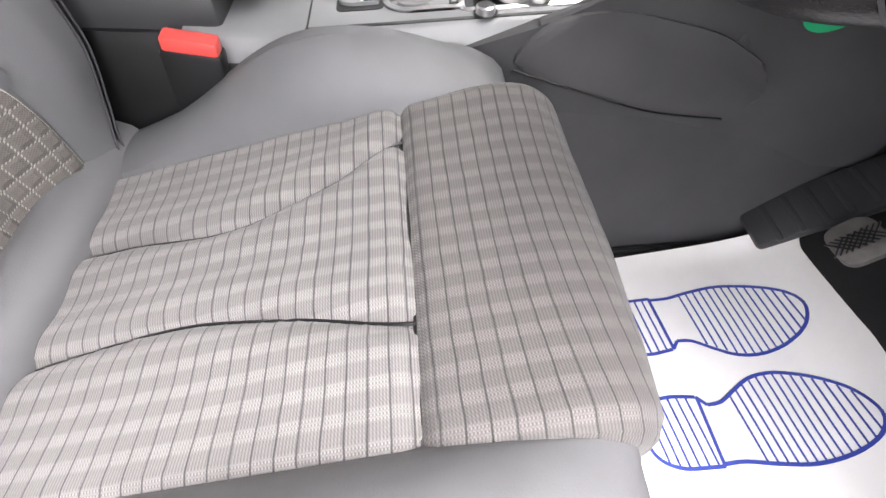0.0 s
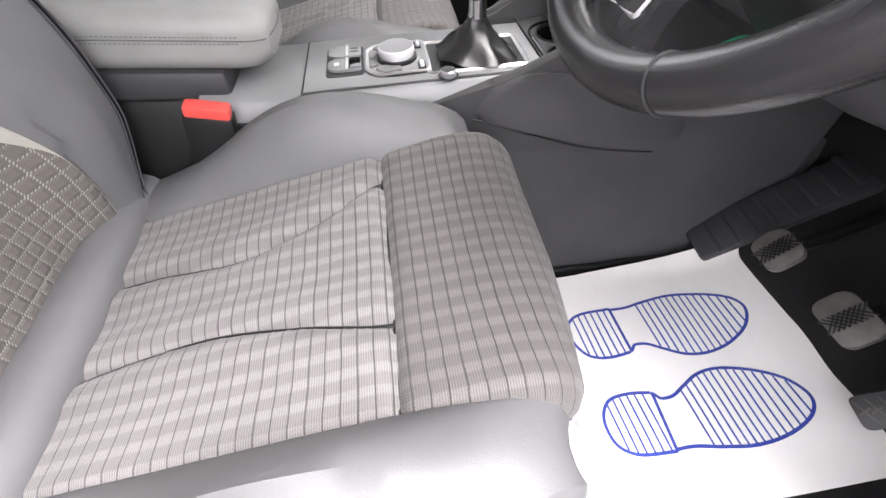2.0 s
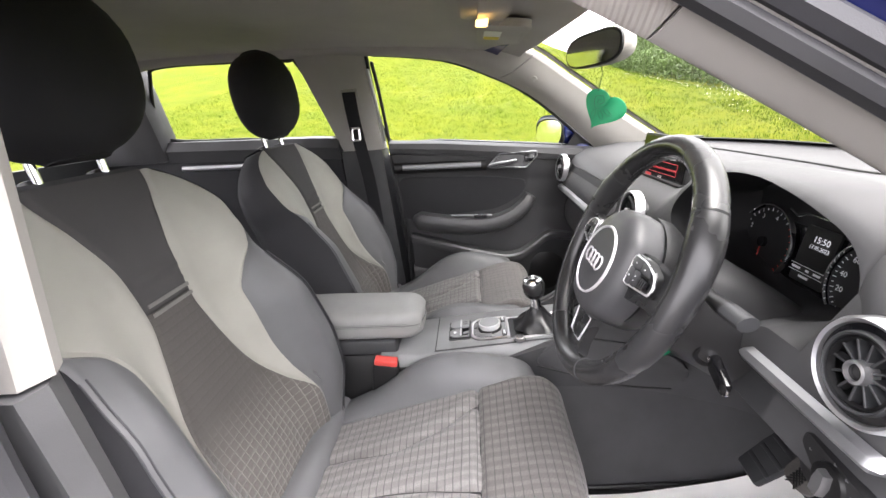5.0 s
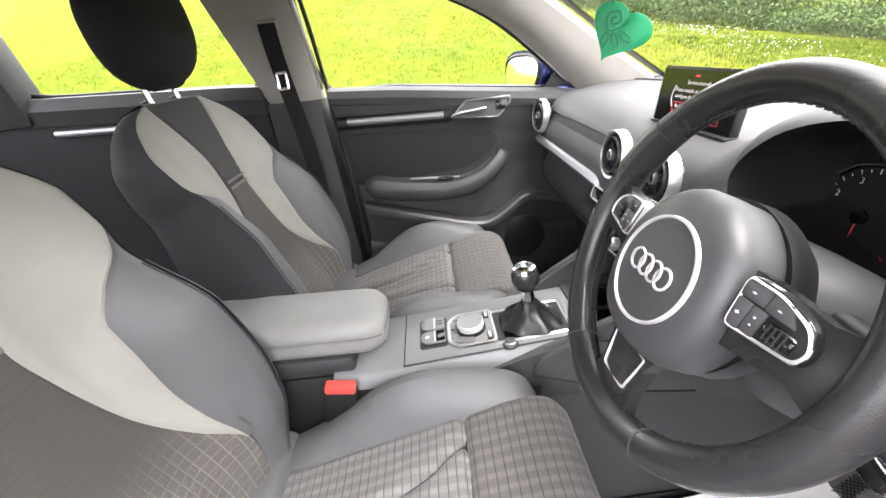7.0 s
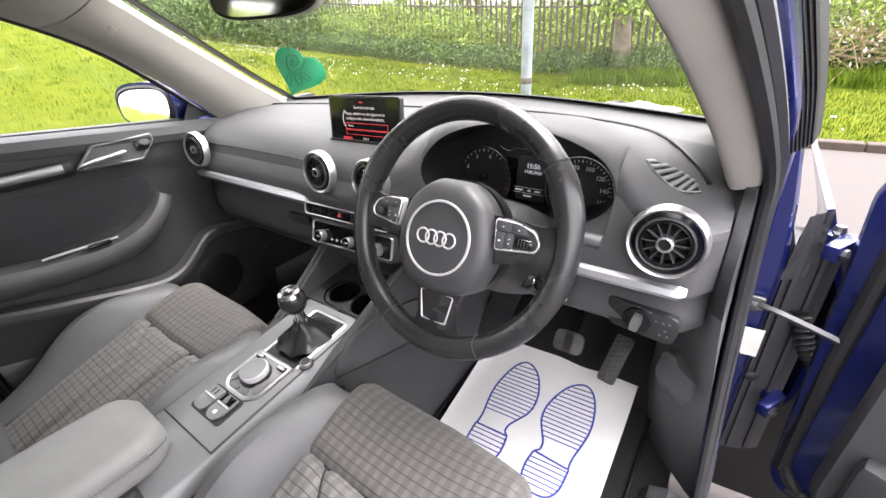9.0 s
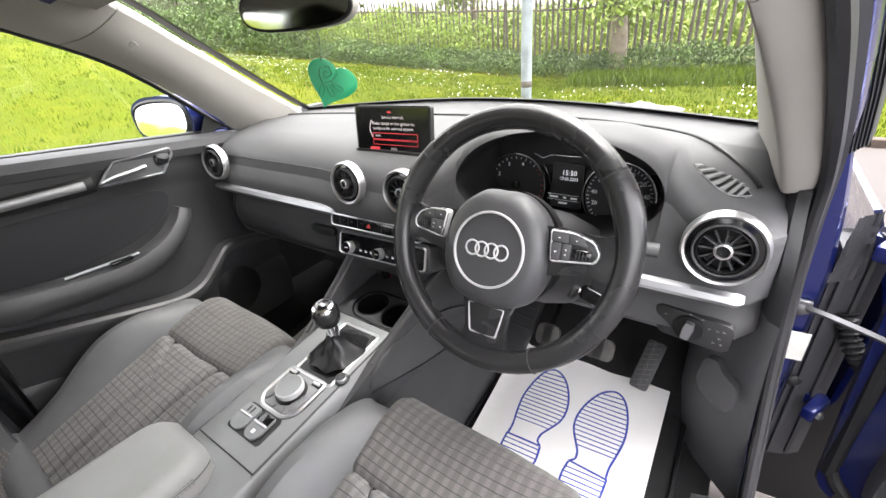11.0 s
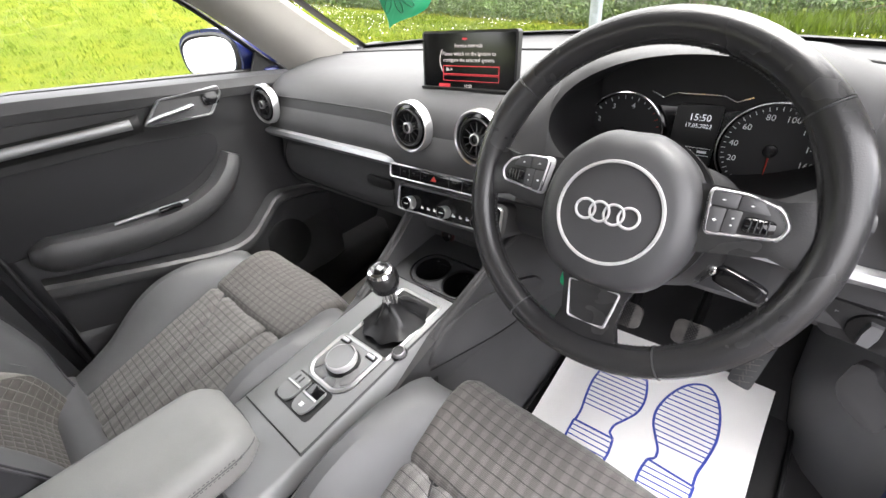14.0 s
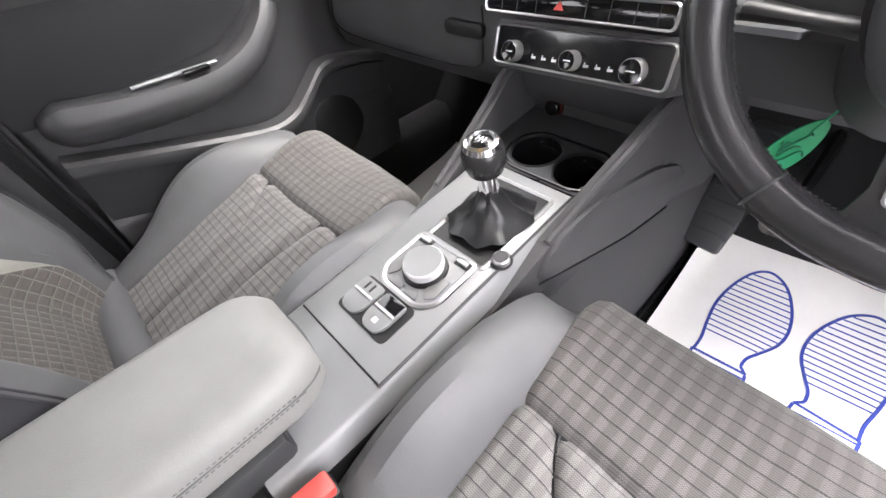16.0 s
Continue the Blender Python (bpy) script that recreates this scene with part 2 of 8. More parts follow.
M["wheel"] = surface("black_wheel_leather", (0.022, 0.022, 0.023), 0.25, grain=0.3, grain_scale=700, vary=0.1, vary_scale=7)
M["hub"] = surface("grained_hub_plastic", (0.052, 0.052, 0.055), 0.42, grain=0.3, grain_scale=1100)
M["lining"] = surface("black_binnacle_lining", (0.007, 0.007, 0.008), 0.6, grain=0.3, grain_scale=900)
M["boot"] = surface("black_boot_leather", (0.010, 0.010, 0.011), 0.36, grain=0.4, grain_scale=300)
M["steel"] = surface("worn_steel", (0.15, 0.15, 0.155), 0.40, 0.9, vary=0.3, vary_scale=40)
M["kick"] = surface("grey_kick_panel_plastic", (0.095, 0.097, 0.100), 0.45, grain=0.2, grain_scale=1000, vary=0.12)
M["pedal"] = surface("worn_pedal_rubber", (0.085, 0.080, 0.075), 0.55, grain=0.3, vary=0.3, vary_scale=40)
M["lamp"] = glow("warm_lamp_lens", (1.0, 0.62, 0.18), 0.45)
M["white"] = glow("display_white", (0.75, 0.78, 0.82), 0.06)
M["dialwhite"] = surface("dial_print", (0.80, 0.81, 0.83), 0.5)
M["cowl"] = surface("black_cowl_plastic", (0.017, 0.017, 0.018), 0.5, grain=0.3, grain_scale=900)
M["dialred"] = surface("needle_red", (0.55, 0.03, 0.02), 0.5)
M["screenred"] = glow("display_red", (0.50, 0.03, 0.04), 0.05)
M["screentext"] = glow("display_text", (0.55, 0.50, 0.50), 0.05)
M["yellow"] = surface("yellow_label", (0.55, 0.42, 0.03), 0.6)
M["label"] = surface("white_label", (0.62, 0.62, 0.58), 0.6)


# ---- mesh helpers ----
def empty(name, loc=(0, 0, 0), rot=(0, 0, 0), parent=None):
    o = new(name)
    o.empty_display_size = 0.05
    o.matrix_basis = pose(*loc, *rot)
    if parent:
        o.parent = parent
    return o


def part(name, bm, material, parent=None, label="", loc=(0, 0, 0), rot=(0, 0, 0), flat=False):
    """Links a bmesh as one mesh object under a thing or a part."""
    bmesh.ops.recalc_face_normals(bm, faces=bm.faces)
    me = bpy.data.meshes.new(name)
    bm.to_mesh(me)
    bm.free()
    for p in me.polygons:
        p.use_smooth = not flat
    me.materials.append(M[material])
    if not flat:
        me.set_sharp_from_angle(angle=radians(38))
    o = new(name, me)
    o.matrix_basis = pose(*loc, *rot)
    if parent:
        o.parent = parent
    if label:
        tagged(o, label)
    return o


def add_box(bm, size, loc=(0, 0, 0), rot=(0, 0, 0), bevel=0.0, seg=2):
    made = bmesh.ops.create_cube(bm, size=1.0)
    vs = made["verts"]
    bmesh.ops.scale(bm, vec=size, verts=vs)
    if bevel:
        es = list({e for v in vs for e in v.link_edges})
        r = bmesh.ops.bevel(bm, geom=es, offset=bevel, segments=seg, profile=0.5, affect='EDGES')
        vs = list({v for f in r["faces"] for v in f.verts} | {v for v in vs if v.is_valid})
    bmesh.ops.transform(bm, matrix=pose(*loc, *rot), verts=vs)
    return bm


def box(size, loc=(0, 0, 0), rot=(0, 0, 0), bevel=0.0, seg=2):
    return add_box(bmesh.new(), size, loc, rot, bevel, seg)


def loft(rings, closed=True, caps=True, bm=None):
    """A skin over rings of equally many points."""
    bm = bm or bmesh.new()
    rows = [[bm.verts.new(p) for p in ring] for ring in rings]
    k = len(rows[0])
    for a, b in zip(rows, rows[1:]):
        for i in range(k if closed else k - 1):
            j = (i + 1) % k
            bm.faces.new((a[i], a[j], b[j], b[i]))
    if closed and caps:
        bm.faces.new(rows[0][::-1])
        bm.faces.new(rows[-1])
    return bm


def sheet(fn, nu, nv, thick=0.0):
    """A surface fn(u, v), 0..1 both, with a thickness along its normals."""
    top = [[Vector(fn(i / nu, j / nv)) for j in range(nv + 1)] for i in range(nu + 1)]
    bm = loft(top, closed=False)
    if thick:
        bmesh.ops.recalc_face_normals(bm, faces=bm.faces)
        bmesh.ops.solidify(bm, geom=bm.faces[:], thickness=thick)
    return bm


def lathe(profile, n=40, m=None, bm=None):
    """A turned body from (radius, height) pairs, closed on the axis where the radius is 0."""
    bm = bm or bmesh.new()
    first = len(bm.verts)
    rings = [[(r * math.cos(2 * math.pi * i / n), r * math.sin(2 * math.pi * i / n), z) for i in range(n)] for r, z in profile]
    rows = [[bm.verts.new(p) for p in ring] for ring in rings]
    for a, b in zip(rows, rows[1:]):
        for i in range(n):
            j = (i + 1) % n
            bm.faces.new((a[i], a[j], b[j], b[i]))
    bm.verts.ensure_lookup_table()
    vs = bm.verts[first:]
    bmesh.ops.remove_doubles(bm, verts=vs, dist=1e-6)
    if m is not None:
        bm.verts.ensure_lookup_table()
        bmesh.ops.transform(bm, matrix=m, verts=bm.verts[first:])
    return bm


def smooth_path(pts, steps=6, closed=False):
    """A Catmull-Rom curve through the points."""
    pts = [Vector(p) for p in pts]
    k = len(pts)
    out = []
    for i in range(k if closed else k - 1):
        if closed:
            p0, p1, p2, p3 = (pts[(i + d) % k] for d in (-1, 0, 1, 2))
        else:
            p0, p1, p2, p3 = pts[max(i - 1, 0)], pts[i], pts[i + 1], pts[min(i + 2, k - 1)]
        for s in range(steps):
            t = s / steps
            out.append(0.5 * (2 * p1 + (p2 - p0) * t + (2 * p0 - 5 * p1 + 4 * p2 - p3) * t * t + (3 * p1 - p0 - 3 * p2 + p3) * t ** 3))
    if not closed:
        out.append(pts[-1])
    return out


def tube(pts, r, n=12, closed=False, bm=None, squash=1.0, up=None):
    """A round bar along points; r is one radius or one for each point; squash flattens it along up."""
    pts = [Vector(p) for p in pts]
    k = len(pts)
    rings = []
    u = Vector(up) if up else None
    for i, p in enumerate(pts):
        a, b = (pts[i - 1], pts[(i + 1) % k]) if closed else (pts[max(i - 1, 0)], pts[min(i + 1, k - 1)])
        t = (b - a).normalized()
        if u is None:
            u = t.orthogonal()
        w = t.cross(u).normalized()
        v = w.cross(t)
        if not up:
            u = v
        rr = r[i] if isinstance(r, (list, tuple)) else r
        rings.append([p + rr * (math.cos(2 * math.pi * j / n) * w + squash * math.sin(2 * math.pi * j / n) * v) for j in range(n)])
    if closed:
        rings.append(rings[0])
    bm = loft(rings, True, not closed, bm)
    if closed:
        bmesh.ops.remove_doubles(bm, verts=bm.verts[:], dist=1e-7)
    return bm


def slab(outline, depth, bevel=0.0, m=None, bm=None, seg=2):
    """A plate from an outline in x, y, its top at z = 0 and its bottom at -depth; the top edge is rounded."""
    bm = bm or bmesh.new()
    first = len(bm.verts)
    top = [bm.verts.new((x, y, 0)) for x, y in outline]
    low = [bm.verts.new((x, y, -depth)) for x, y in outline]
    ft = bm.faces.new(top)
    bm.faces.new(low[::-1])
    k = len(top)
    for i in range(k):
        j = (i + 1) % k
        bm.faces.new((top[j], top[i], low[i], low[j]))
    if bevel:
        bmesh.ops.bevel(bm, geom=list(ft.edges), offset=bevel, segments=seg, profile=0.5, affect='EDGES')
    bm.verts.ensure_lookup_table()
    if m is not None:
        bmesh.ops.transform(bm, matrix=m, verts=bm.verts[first:])
    return bm


def round_rect(w, h, r, n=5):
    out = []
    for cx, cy, a0 in ((w / 2 - r, h / 2 - r, 0), (-w / 2 + r, h / 2 - r, 90), (-w / 2 + r, -h / 2 + r, 180), (w / 2 - r, -h / 2 + r, 270)):
        for i in range(n + 1):
            a = radians(a0 + 90 * i / n)
            out.append((cx + r * math.cos(a), cy + r * math.sin(a)))
    return out


def round_poly(pts, r, n=4):
    """A polygon with its corners rounded."""
    out = []
    k = len(pts)
    for i in range(k):
        p, a, b = Vector(pts[i]), Vector(pts[i - 1]), Vector(pts[(i + 1) % k])
        d1, d2 = (a - p).normalized(), (b - p).normalized()
        rr = min(r, (a - p).length * 0.45, (b - p).length * 0.45)
        s, e = p + d1 * rr, p + d2 * rr
        for j in range(n + 1):
            t = j / n
            q = (1 - t) ** 2 * s + 2 * t * (1 - t) * p + t * t * e
            out.append((q.x, q.y))
    return out


def frame_ring(outline, width, depth, m=None):
    """A raised frame that follows an outline, of the given width inwards."""
    k = len(outline)
    c = Vector((sum(p[0] for p in outline) / k, sum(p[1] for p in outline) / k))
    ins = []
    for i in range(k):
        p, a, b = Vector(outline[i]), Vector(outline[i - 1]), Vector(outline[(i + 1) % k])
        t = (b - a)
        nrm = Vector((-t.y, t.x)).normalized() if t.length > 1e-9 else (c - p).normalized()
        if nrm.dot(c - p) < 0:
            nrm = -nrm
        ins.append(p + nrm * width)
    rings = []
    for i in range(k):
        o, q = Vector(outline[i]), ins[i]
        mid = (o + q) / 2
        rings.append([(o.x, o.y, -depth), (o.x, o.y, -depth * 0.3), (mid.x, mid.y, 0), (q.x, q.y, -depth * 0.3), (q.x, q.y, -depth)])
    rings.append(rings[0])
    bm = loft(rings, True, False)
    bmesh.ops.remove_doubles(bm, verts=bm.verts[:], dist=1e-7)
    if m is not None:
        bmesh.ops.transform(bm, matrix=m, verts=bm.verts[:])
    return bm


def text_part(name, words, size, material, parent, m, align='CENTER', label=""):
    """Letters as a thin mesh that stands on the plane z = 0 of the pose m."""
    cu = bpy.data.curves.new(name, 'FONT')
    cu.body, cu.size, cu.align_x, cu.align_y, cu.extrude, cu.resolution_u = words, size, align, 'CENTER', size * 0.01, 2
    tmp = bpy.data.objects.new(name, cu)
    scene.collection.objects.link(tmp)
    bpy.context.view_layer.update()
    me = bpy.data.meshes.new_from_object(tmp.evaluated_get(bpy.context.evaluated_depsgraph_get()))
    bpy.data.objects.remove(tmp)
    me.materials.clear()
    me.materials.append(M[material])
    o = new(name, me)
    o.matrix_basis = m
    if parent:
        o.parent = parent
    if label:
        tagged(o, label)
    return o


def interp(x, table):
    xs = [a for a, _ in table]
    ys = [b for _, b in table]
    return float(np.interp(x, xs, ys))


def ease(x, table):
    """Smooth interpolation between table points."""
    n = len(table)
    slope = [(table[i + 1][1] - table[i][1]) / (table[i + 1][0] - table[i][0]) for i in range(n - 1)]
    for i in range(n - 1):
        (a, p), (b, q) = table[i], table[i + 1]
        if x <= b or i == n - 2:
            h = b - a
            t = min(max((x - a) / h, 0), 1)
            m0, m1 = 0.0, 0.0
            if i > 0 and slope[i - 1] * slope[i] > 0:
                m0 = 2 * slope[i - 1] * slope[i] / (slope[i - 1] + slope[i])
            if i < n - 2 and slope[i + 1] * slope[i] > 0:
                m1 = 2 * slope[i + 1] * slope[i] / (slope[i + 1] + slope[i])
            return p * (1 + 2 * t) * (1 - t) ** 2 + h * m0 * t * (1 - t) ** 2 + q * t * t * (3 - 2 * t) + h * m1 * t * t * (t - 1)


def facing(loc, normal, upward=(0, 0, 1)):
    """A pose whose z axis is the normal and whose y axis is as near to upward as can be."""
    z = Vector(normal).normalized()
    x = Vector(upward).cross(z).normalized()
    y = z.cross(x)
    m = Matrix((x, y, z)).transposed().to_4x4()
    m.translation = loc
    return m


# ---- ground and distance ----
def lawn_height(x, y):
    slope = ease(y, [(-30, 0.19), (3, 0.19), (10.5, 0.085), (40, 0.085)])
    rise = max(0.0, -x - 2.3)
    soft = rise * rise / (rise + 1.5) if rise > 0 else 0.0
    far = max(0.0, rise - 14) * 0.03
    bank = slope * soft + far
    if rise > 45:
        bank = slope * 43.5 + far
    return bank + 0.02 * noise.noise((x * 0.6, y * 0.6, 0)) + 0.05 * noise.noise((x * 0.15, y * 0.15, 3)) * min(1, rise + 0.2)


def on_road(x, y):
    return x > -2.2 and y < 5.05


def grass_material():
    m, n, l, b = nodes_of("spring_grass")
    co = n.new("ShaderNodeTexCoord").outputs["Object"]
    big = ramp(n, l, noise_node(n, l, co, 0.7, 5, 0.65), 0.3, 0.7)
    mid = ramp(n, l, noise_node(n, l, co, 5.0, 6, 0.7), 0.35, 0.65)
    fine = noise_node(n, l, co, 70, 4, 0.7)
    c = mix_rgb(n, l, big, (0.046, 0.069, 0.006), (0.118, 0.118, 0.007))
    c = mix_rgb(n, l, math_node(n, l, 'MULTIPLY', mid, 0.6), c, (0.044, 0.073, 0.005))
    c = mix_rgb(n, l, ramp(n, l, fine, 0.45, 0.8), c, (0.136, 0.152, 0.012))
    l.new(c, b.inputs["Base Color"])
    b.inputs["Roughness"].default_value = 0.95
    b.inputs["Specular IOR Level"].default_value = 0.05
    add_bump(n, l, b, fine, 1.0, 0.03)
    return m


M["grass"] = grass_material()
M["blade"] = surface("grass_blades", (0.074, 0.112, 0.009), 0.9, vary=0.4, vary_scale=3, spec=0.08)
M["daisy"] = surface("daisy_petals", (0.8, 0.8, 0.74), 0.7)
M["asphalt"] = surface("pale_worn_asphalt", (0.036, 0.030, 0.027), 0.85, grain=0.8, grain_scale=120, vary=0.2, vary_scale=3)
M["kerb"] = surface("soiled_kerb", (0.038, 0.026, 0.019), 0.9, grain=0.9, grain_scale=60, vary=0.45, vary_scale=14)
M["galv"] = surface("galvanised_steel", (0.20, 0.225, 0.245), 0.6, 0.1, vary=0.3, vary_scale=5)
M["rust"] = surface("weathered_palisade_steel", (0.10, 0.085, 0.075), 0.7, 0.2, vary=0.4, vary_scale=4)
M["bark"] = surface("tree_bark", (0.17, 0.14, 0.11), 0.9, grain=1.0, grain_scale=25, vary=0.35, vary_scale=6)
M["leaf"] = surface("hedge_leaves", (0.055, 0.095, 0.016), 0.6, vary=0.5, vary_scale=2.5)
M["leaf2"] = surface("young_leaves", (0.15, 0.21, 0.03), 0.6, vary=0.4, vary_scale=2.5)
M["twig"] = surface("dead_twigs", (0.20, 0.14, 0.085), 0.9, vary=0.4, vary_scale=8)
M["blossom"] = surface("white_blossom", (0.75, 0.75, 0.7), 0.8)
M["plasticsheet"] = surface("white_plastic_sheet", (0.15, 0.15, 0.148), 0.6, vary=0.3, vary_scale=5)

# one sheet of ground out to the horizon
xs = sorted({-900, -400, -200, -120, 200, 400, 900} | set(np.arange(-80, -30, 5)) | set(np.arange(-30, -2.3, 0.7)) | {-2.3, -2.2} | set(np.arange(-1.5, 12, 1.5)) | set(np.arange(14, 100, 12)))
ys = sorted({-900, -400, -200, -100, -60, 200, 400, 900} | set(np.arange(-40, -12, 4)) | set(np.arange(-12, 5.0, 0.9)) | {5.0, 5.05} | set(np.arange(5.6, 16, 0.7)) | set(np.arange(16, 100, 8)))
bm = bmesh.new()
gv = [[bm.verts.new((x, y, -0.10 if on_road(x, y) else lawn_height(x, y))) for y in ys] for x in xs]
for i in range(len(xs) - 1):
    for j in range(len(ys) - 1):
        bm.faces.new((gv[i][j], gv[i + 1][j], gv[i + 1][j + 1], gv[i][j + 1]))
tagged(part("ground", bm, "grass"), "bright green mown lawn rising into a bank", "ground", kind="structure")

bm = bmesh.new()
for x0, x1, y0, y1 in ((-2.1, 60, -60, 4.93),):
    gx, gy = np.linspace(x0, x1, 60), np.linspace(y0, y1, 60)
    rv = [[bm.verts.new((x, y, 0.004 * noise.noise((x, y, 0)))) for y in gy] for x in gx]
    for i in range(59):
        for j in range(59):
            bm.faces.new((rv[i][j], rv[i + 1][j], rv[i + 1][j + 1], rv[i][j + 1]))
tagged(part("road", bm, "asphalt"), "pale worn asphalt parking surface", "road", kind="structure")

kerb = tagged(empty("kerb"), "soil-stained low kerb stones along the lawn", "kerb", kind="structure")
stone = None
for i in range(14):
    if stone is None:
        stone = part("kerb_stone", box((0.91, 0.12, 0.24), bevel=0.015), "kerb", kerb, loc=(-1.65, 4.99, -0.05))
    else:
        s = stone.copy()
        scene.collection.objects.link(s)
        s.matrix_basis = pose(-1.65 + 0.92 * i, 4.99, -0.05)
for i in range(9):
    s = stone.copy()
    scene.collection.objects.link(s)
    s.matrix_basis = pose(-2.15, 4.48 - 0.92 * i, -0.02, 0, 0, 90)


def blades(name, count, area, tall, seed, spread=0.05):
    """Grass tufts as narrow bent triangles."""
    rnd = random.Random(seed)
    v, f = [], []
    for _ in range(count):
        x, y = area(rnd)
        z = lawn_height(x, y)
        for _ in range(4):
            a, h = rnd.uniform(0, 6.28), tall * rnd.uniform(0.5, 1.25)
            w = 0.006 * (1 + tall * 3)
            px, py = x + rnd.gauss(0, spread), y + rnd.gauss(0, spread)
            dx, dy, lean = math.cos(a) * w, math.sin(a) * w, rnd.uniform(0.1, 0.5) * h
            k = len(v)
            lx, ly = -math.sin(a) * lean, math.cos(a) * lean
            v += [(px - dx, py - dy, z - 0.01), (px + dx, py + dy, z - 0.01), (px + dx * 0.6 + lx * 0.4, py + dy * 0.6 + ly * 0.4, z + h * 0.6), (px + lx, py + ly, z + h)]
            f += [(k, k + 1, k + 2), (k, k + 2, k + 3)]
    me = bpy.data.meshes.new(name)
    me.from_pydata(v, [], f)
    me.materials.append(M["blade"])
    return new(name, me)


def far_lawn(r):
    x = -2.4 - 20 * r.random() ** 1.3
    return x, r.uniform(-9, 9.5)


def front_lawn(r):
    return r.uniform(-9, 4), 5.15 + 4.6 * r.random()


tagged(blades("lawn_grass", 16000, far_lawn, 0.05, 5), "short green grass tufts on the bank", "grass", kind="stuff")
tagged(blades("verge_grass", 7000, front_lawn, 0.05, 6), "green grass tufts beyond the kerb", "grass", kind="stuff")
tagged(blades("tall_grass", 2200, lambda r: (r.uniform(-2.5, 5.0), r.uniform(8.6, 10.0)), 0.22, 7, 0.08), "long unmown grass before the hedge", "grass", kind="stuff")

rnd = random.Random(11)
v, f = [], []
for _ in range(1000):
    x, y = rnd.uniform(-16, 1.5), rnd.uniform(5.2, 9.8)
    if noise.noise((x * 0.5, y * 0.5, 9)) < -0.05:
        continue
    z, r0 = lawn_height(x, y) + 0.06, rnd.uniform(0.007, 0.013)
    k = len(v)
    v += [(x + r0 * math.cos(a), y + r0 * math.sin(a) * 0.5, z + r0 * math.sin(a) * 0.8) for a in np.linspace(0, 6.28, 7)[:-1]]
    f.append(tuple(range(k, k + 6)))
me = bpy.data.meshes.new("daisies")
me.from_pydata(v, [], f)
me.materials.append(M["daisy"])
tagged(new("daisies", me), "small white daisies scattered in the lawn", "flowers", kind="stuff")


def leaf_mass(name, material, seed, count, place, size):
    """A cloud of small bent leaf blades."""
    rnd = random.Random(seed)
    v, f = [], []
    for _ in range(count):
        c = Vector(place(rnd))
        s = size * rnd.uniform(0.6, 1.4)
        q = Euler((rnd.uniform(0, 6.3), rnd.uniform(0, 6.3), rnd.uniform(0, 6.3))).to_matrix()
        k = len(v)
        for p in ((-0.5, 0, 0), (0, 0.3, 0.08), (0.6, 0, -0.05), (0, -0.3, 0.08)):
            v.append(tuple(c + q @ (Vector(p) * s)))
        f += [(k, k + 1, k + 2), (k, k + 2, k + 3)]
    me = bpy.data.meshes.new(name)
    me.from_pydata(v, [], f)
    me.materials.append(M[material])
    return new(name, me)


def hedge_place(x0, x1, y0, y1, top, clump):
    def at(r):
        x = r.uniform(x0, x1)
        h = top * (0.62 + 0.5 * noise.noise((x * clump, 4.0, 0)) + 0.25 * noise.noise((x * clump * 3, 1.0, 2)))
        y = r.uniform(y0, y1)
        z = lawn_height(x, min(y, 10.2)) + max(0.05, h) * r.random() ** 0.75 * (1 - 0.35 * abs(2 * (y - y0) / (y1 - y0) - 1))
        return x, y, z
    return at


tagged(leaf_mass("hedge", "leaf", 21, 42000, hedge_place(-13, 9, 9.9, 11.0, 0.95, 0.45), 0.06), "tangled dark green bramble hedge below the fence", "hedge", kind="stuff")
tagged(leaf_mass("hedge", "leaf", 22, 46000, hedge_place(-44, -12, 9.6, 12.5, 2.6, 0.25), 0.11), "tall dark green hedge beyond the lawn", "hedge", kind="stuff")
tagged(leaf_mass("bush", "leaf2", 23, 9000, hedge_place(-13, -5.5, 10.6, 11.4, 2.2, 0.5), 0.065), "sprawling young green bush against the fence", "bush", kind="stuff")
tagged(leaf_mass("bush", "leaf2", 24, 16000, hedge_place(1.2, 6.5, 9.6, 11.0, 3.0, 0.4), 0.062), "tall thorn bush with young leaves", "bush", kind="stuff")
tagged(leaf_mass("blossom", "blossom", 25, 900, hedge_place(1.2, 4.5, 9.5, 10.4, 2.8, 0.4), 0.06), "white blossom on the thorn bush", "blossom", kind="stuff")
tagged(leaf_mass("far_trees", "leaf2", 26, 30000, hedge_place(-26, 12, 14.5, 18, 2.6, 0.12), 0.15), "hazy green trees behind the fence", "trees", kind="stuff")
tagged(leaf_mass("far_trees", "leaf", 27, 12000, hedge_place(-60, -20, 14, 22, 6.0, 0.1), 0.32), "tall dark trees beyond the bank", "trees", kind="stuff")
rnd = random.Random(31)
bm = bmesh.new()
for _ in range(160):
    x, y = rnd.uniform(0.9, 4.0), rnd.uniform(9.2, 9.9)
    p = Vector((x, y, 0.15 + 0.6 * rnd.random()))
    d = Vector((rnd.uniform(-1, 1), rnd.uniform(-0.3, 0.3), rnd.uniform(-0.35, 0.35))).normalized()
    tube([p, p + d * 0.4 + Vector((0, 0, 0.06)), p + d * 0.9], [0.008, 0.006, 0.003], 4, bm=bm)
tagged(part("brushwood", bm, "twig"), "heap of dry brown cut branches", "branches", kind="stuff")

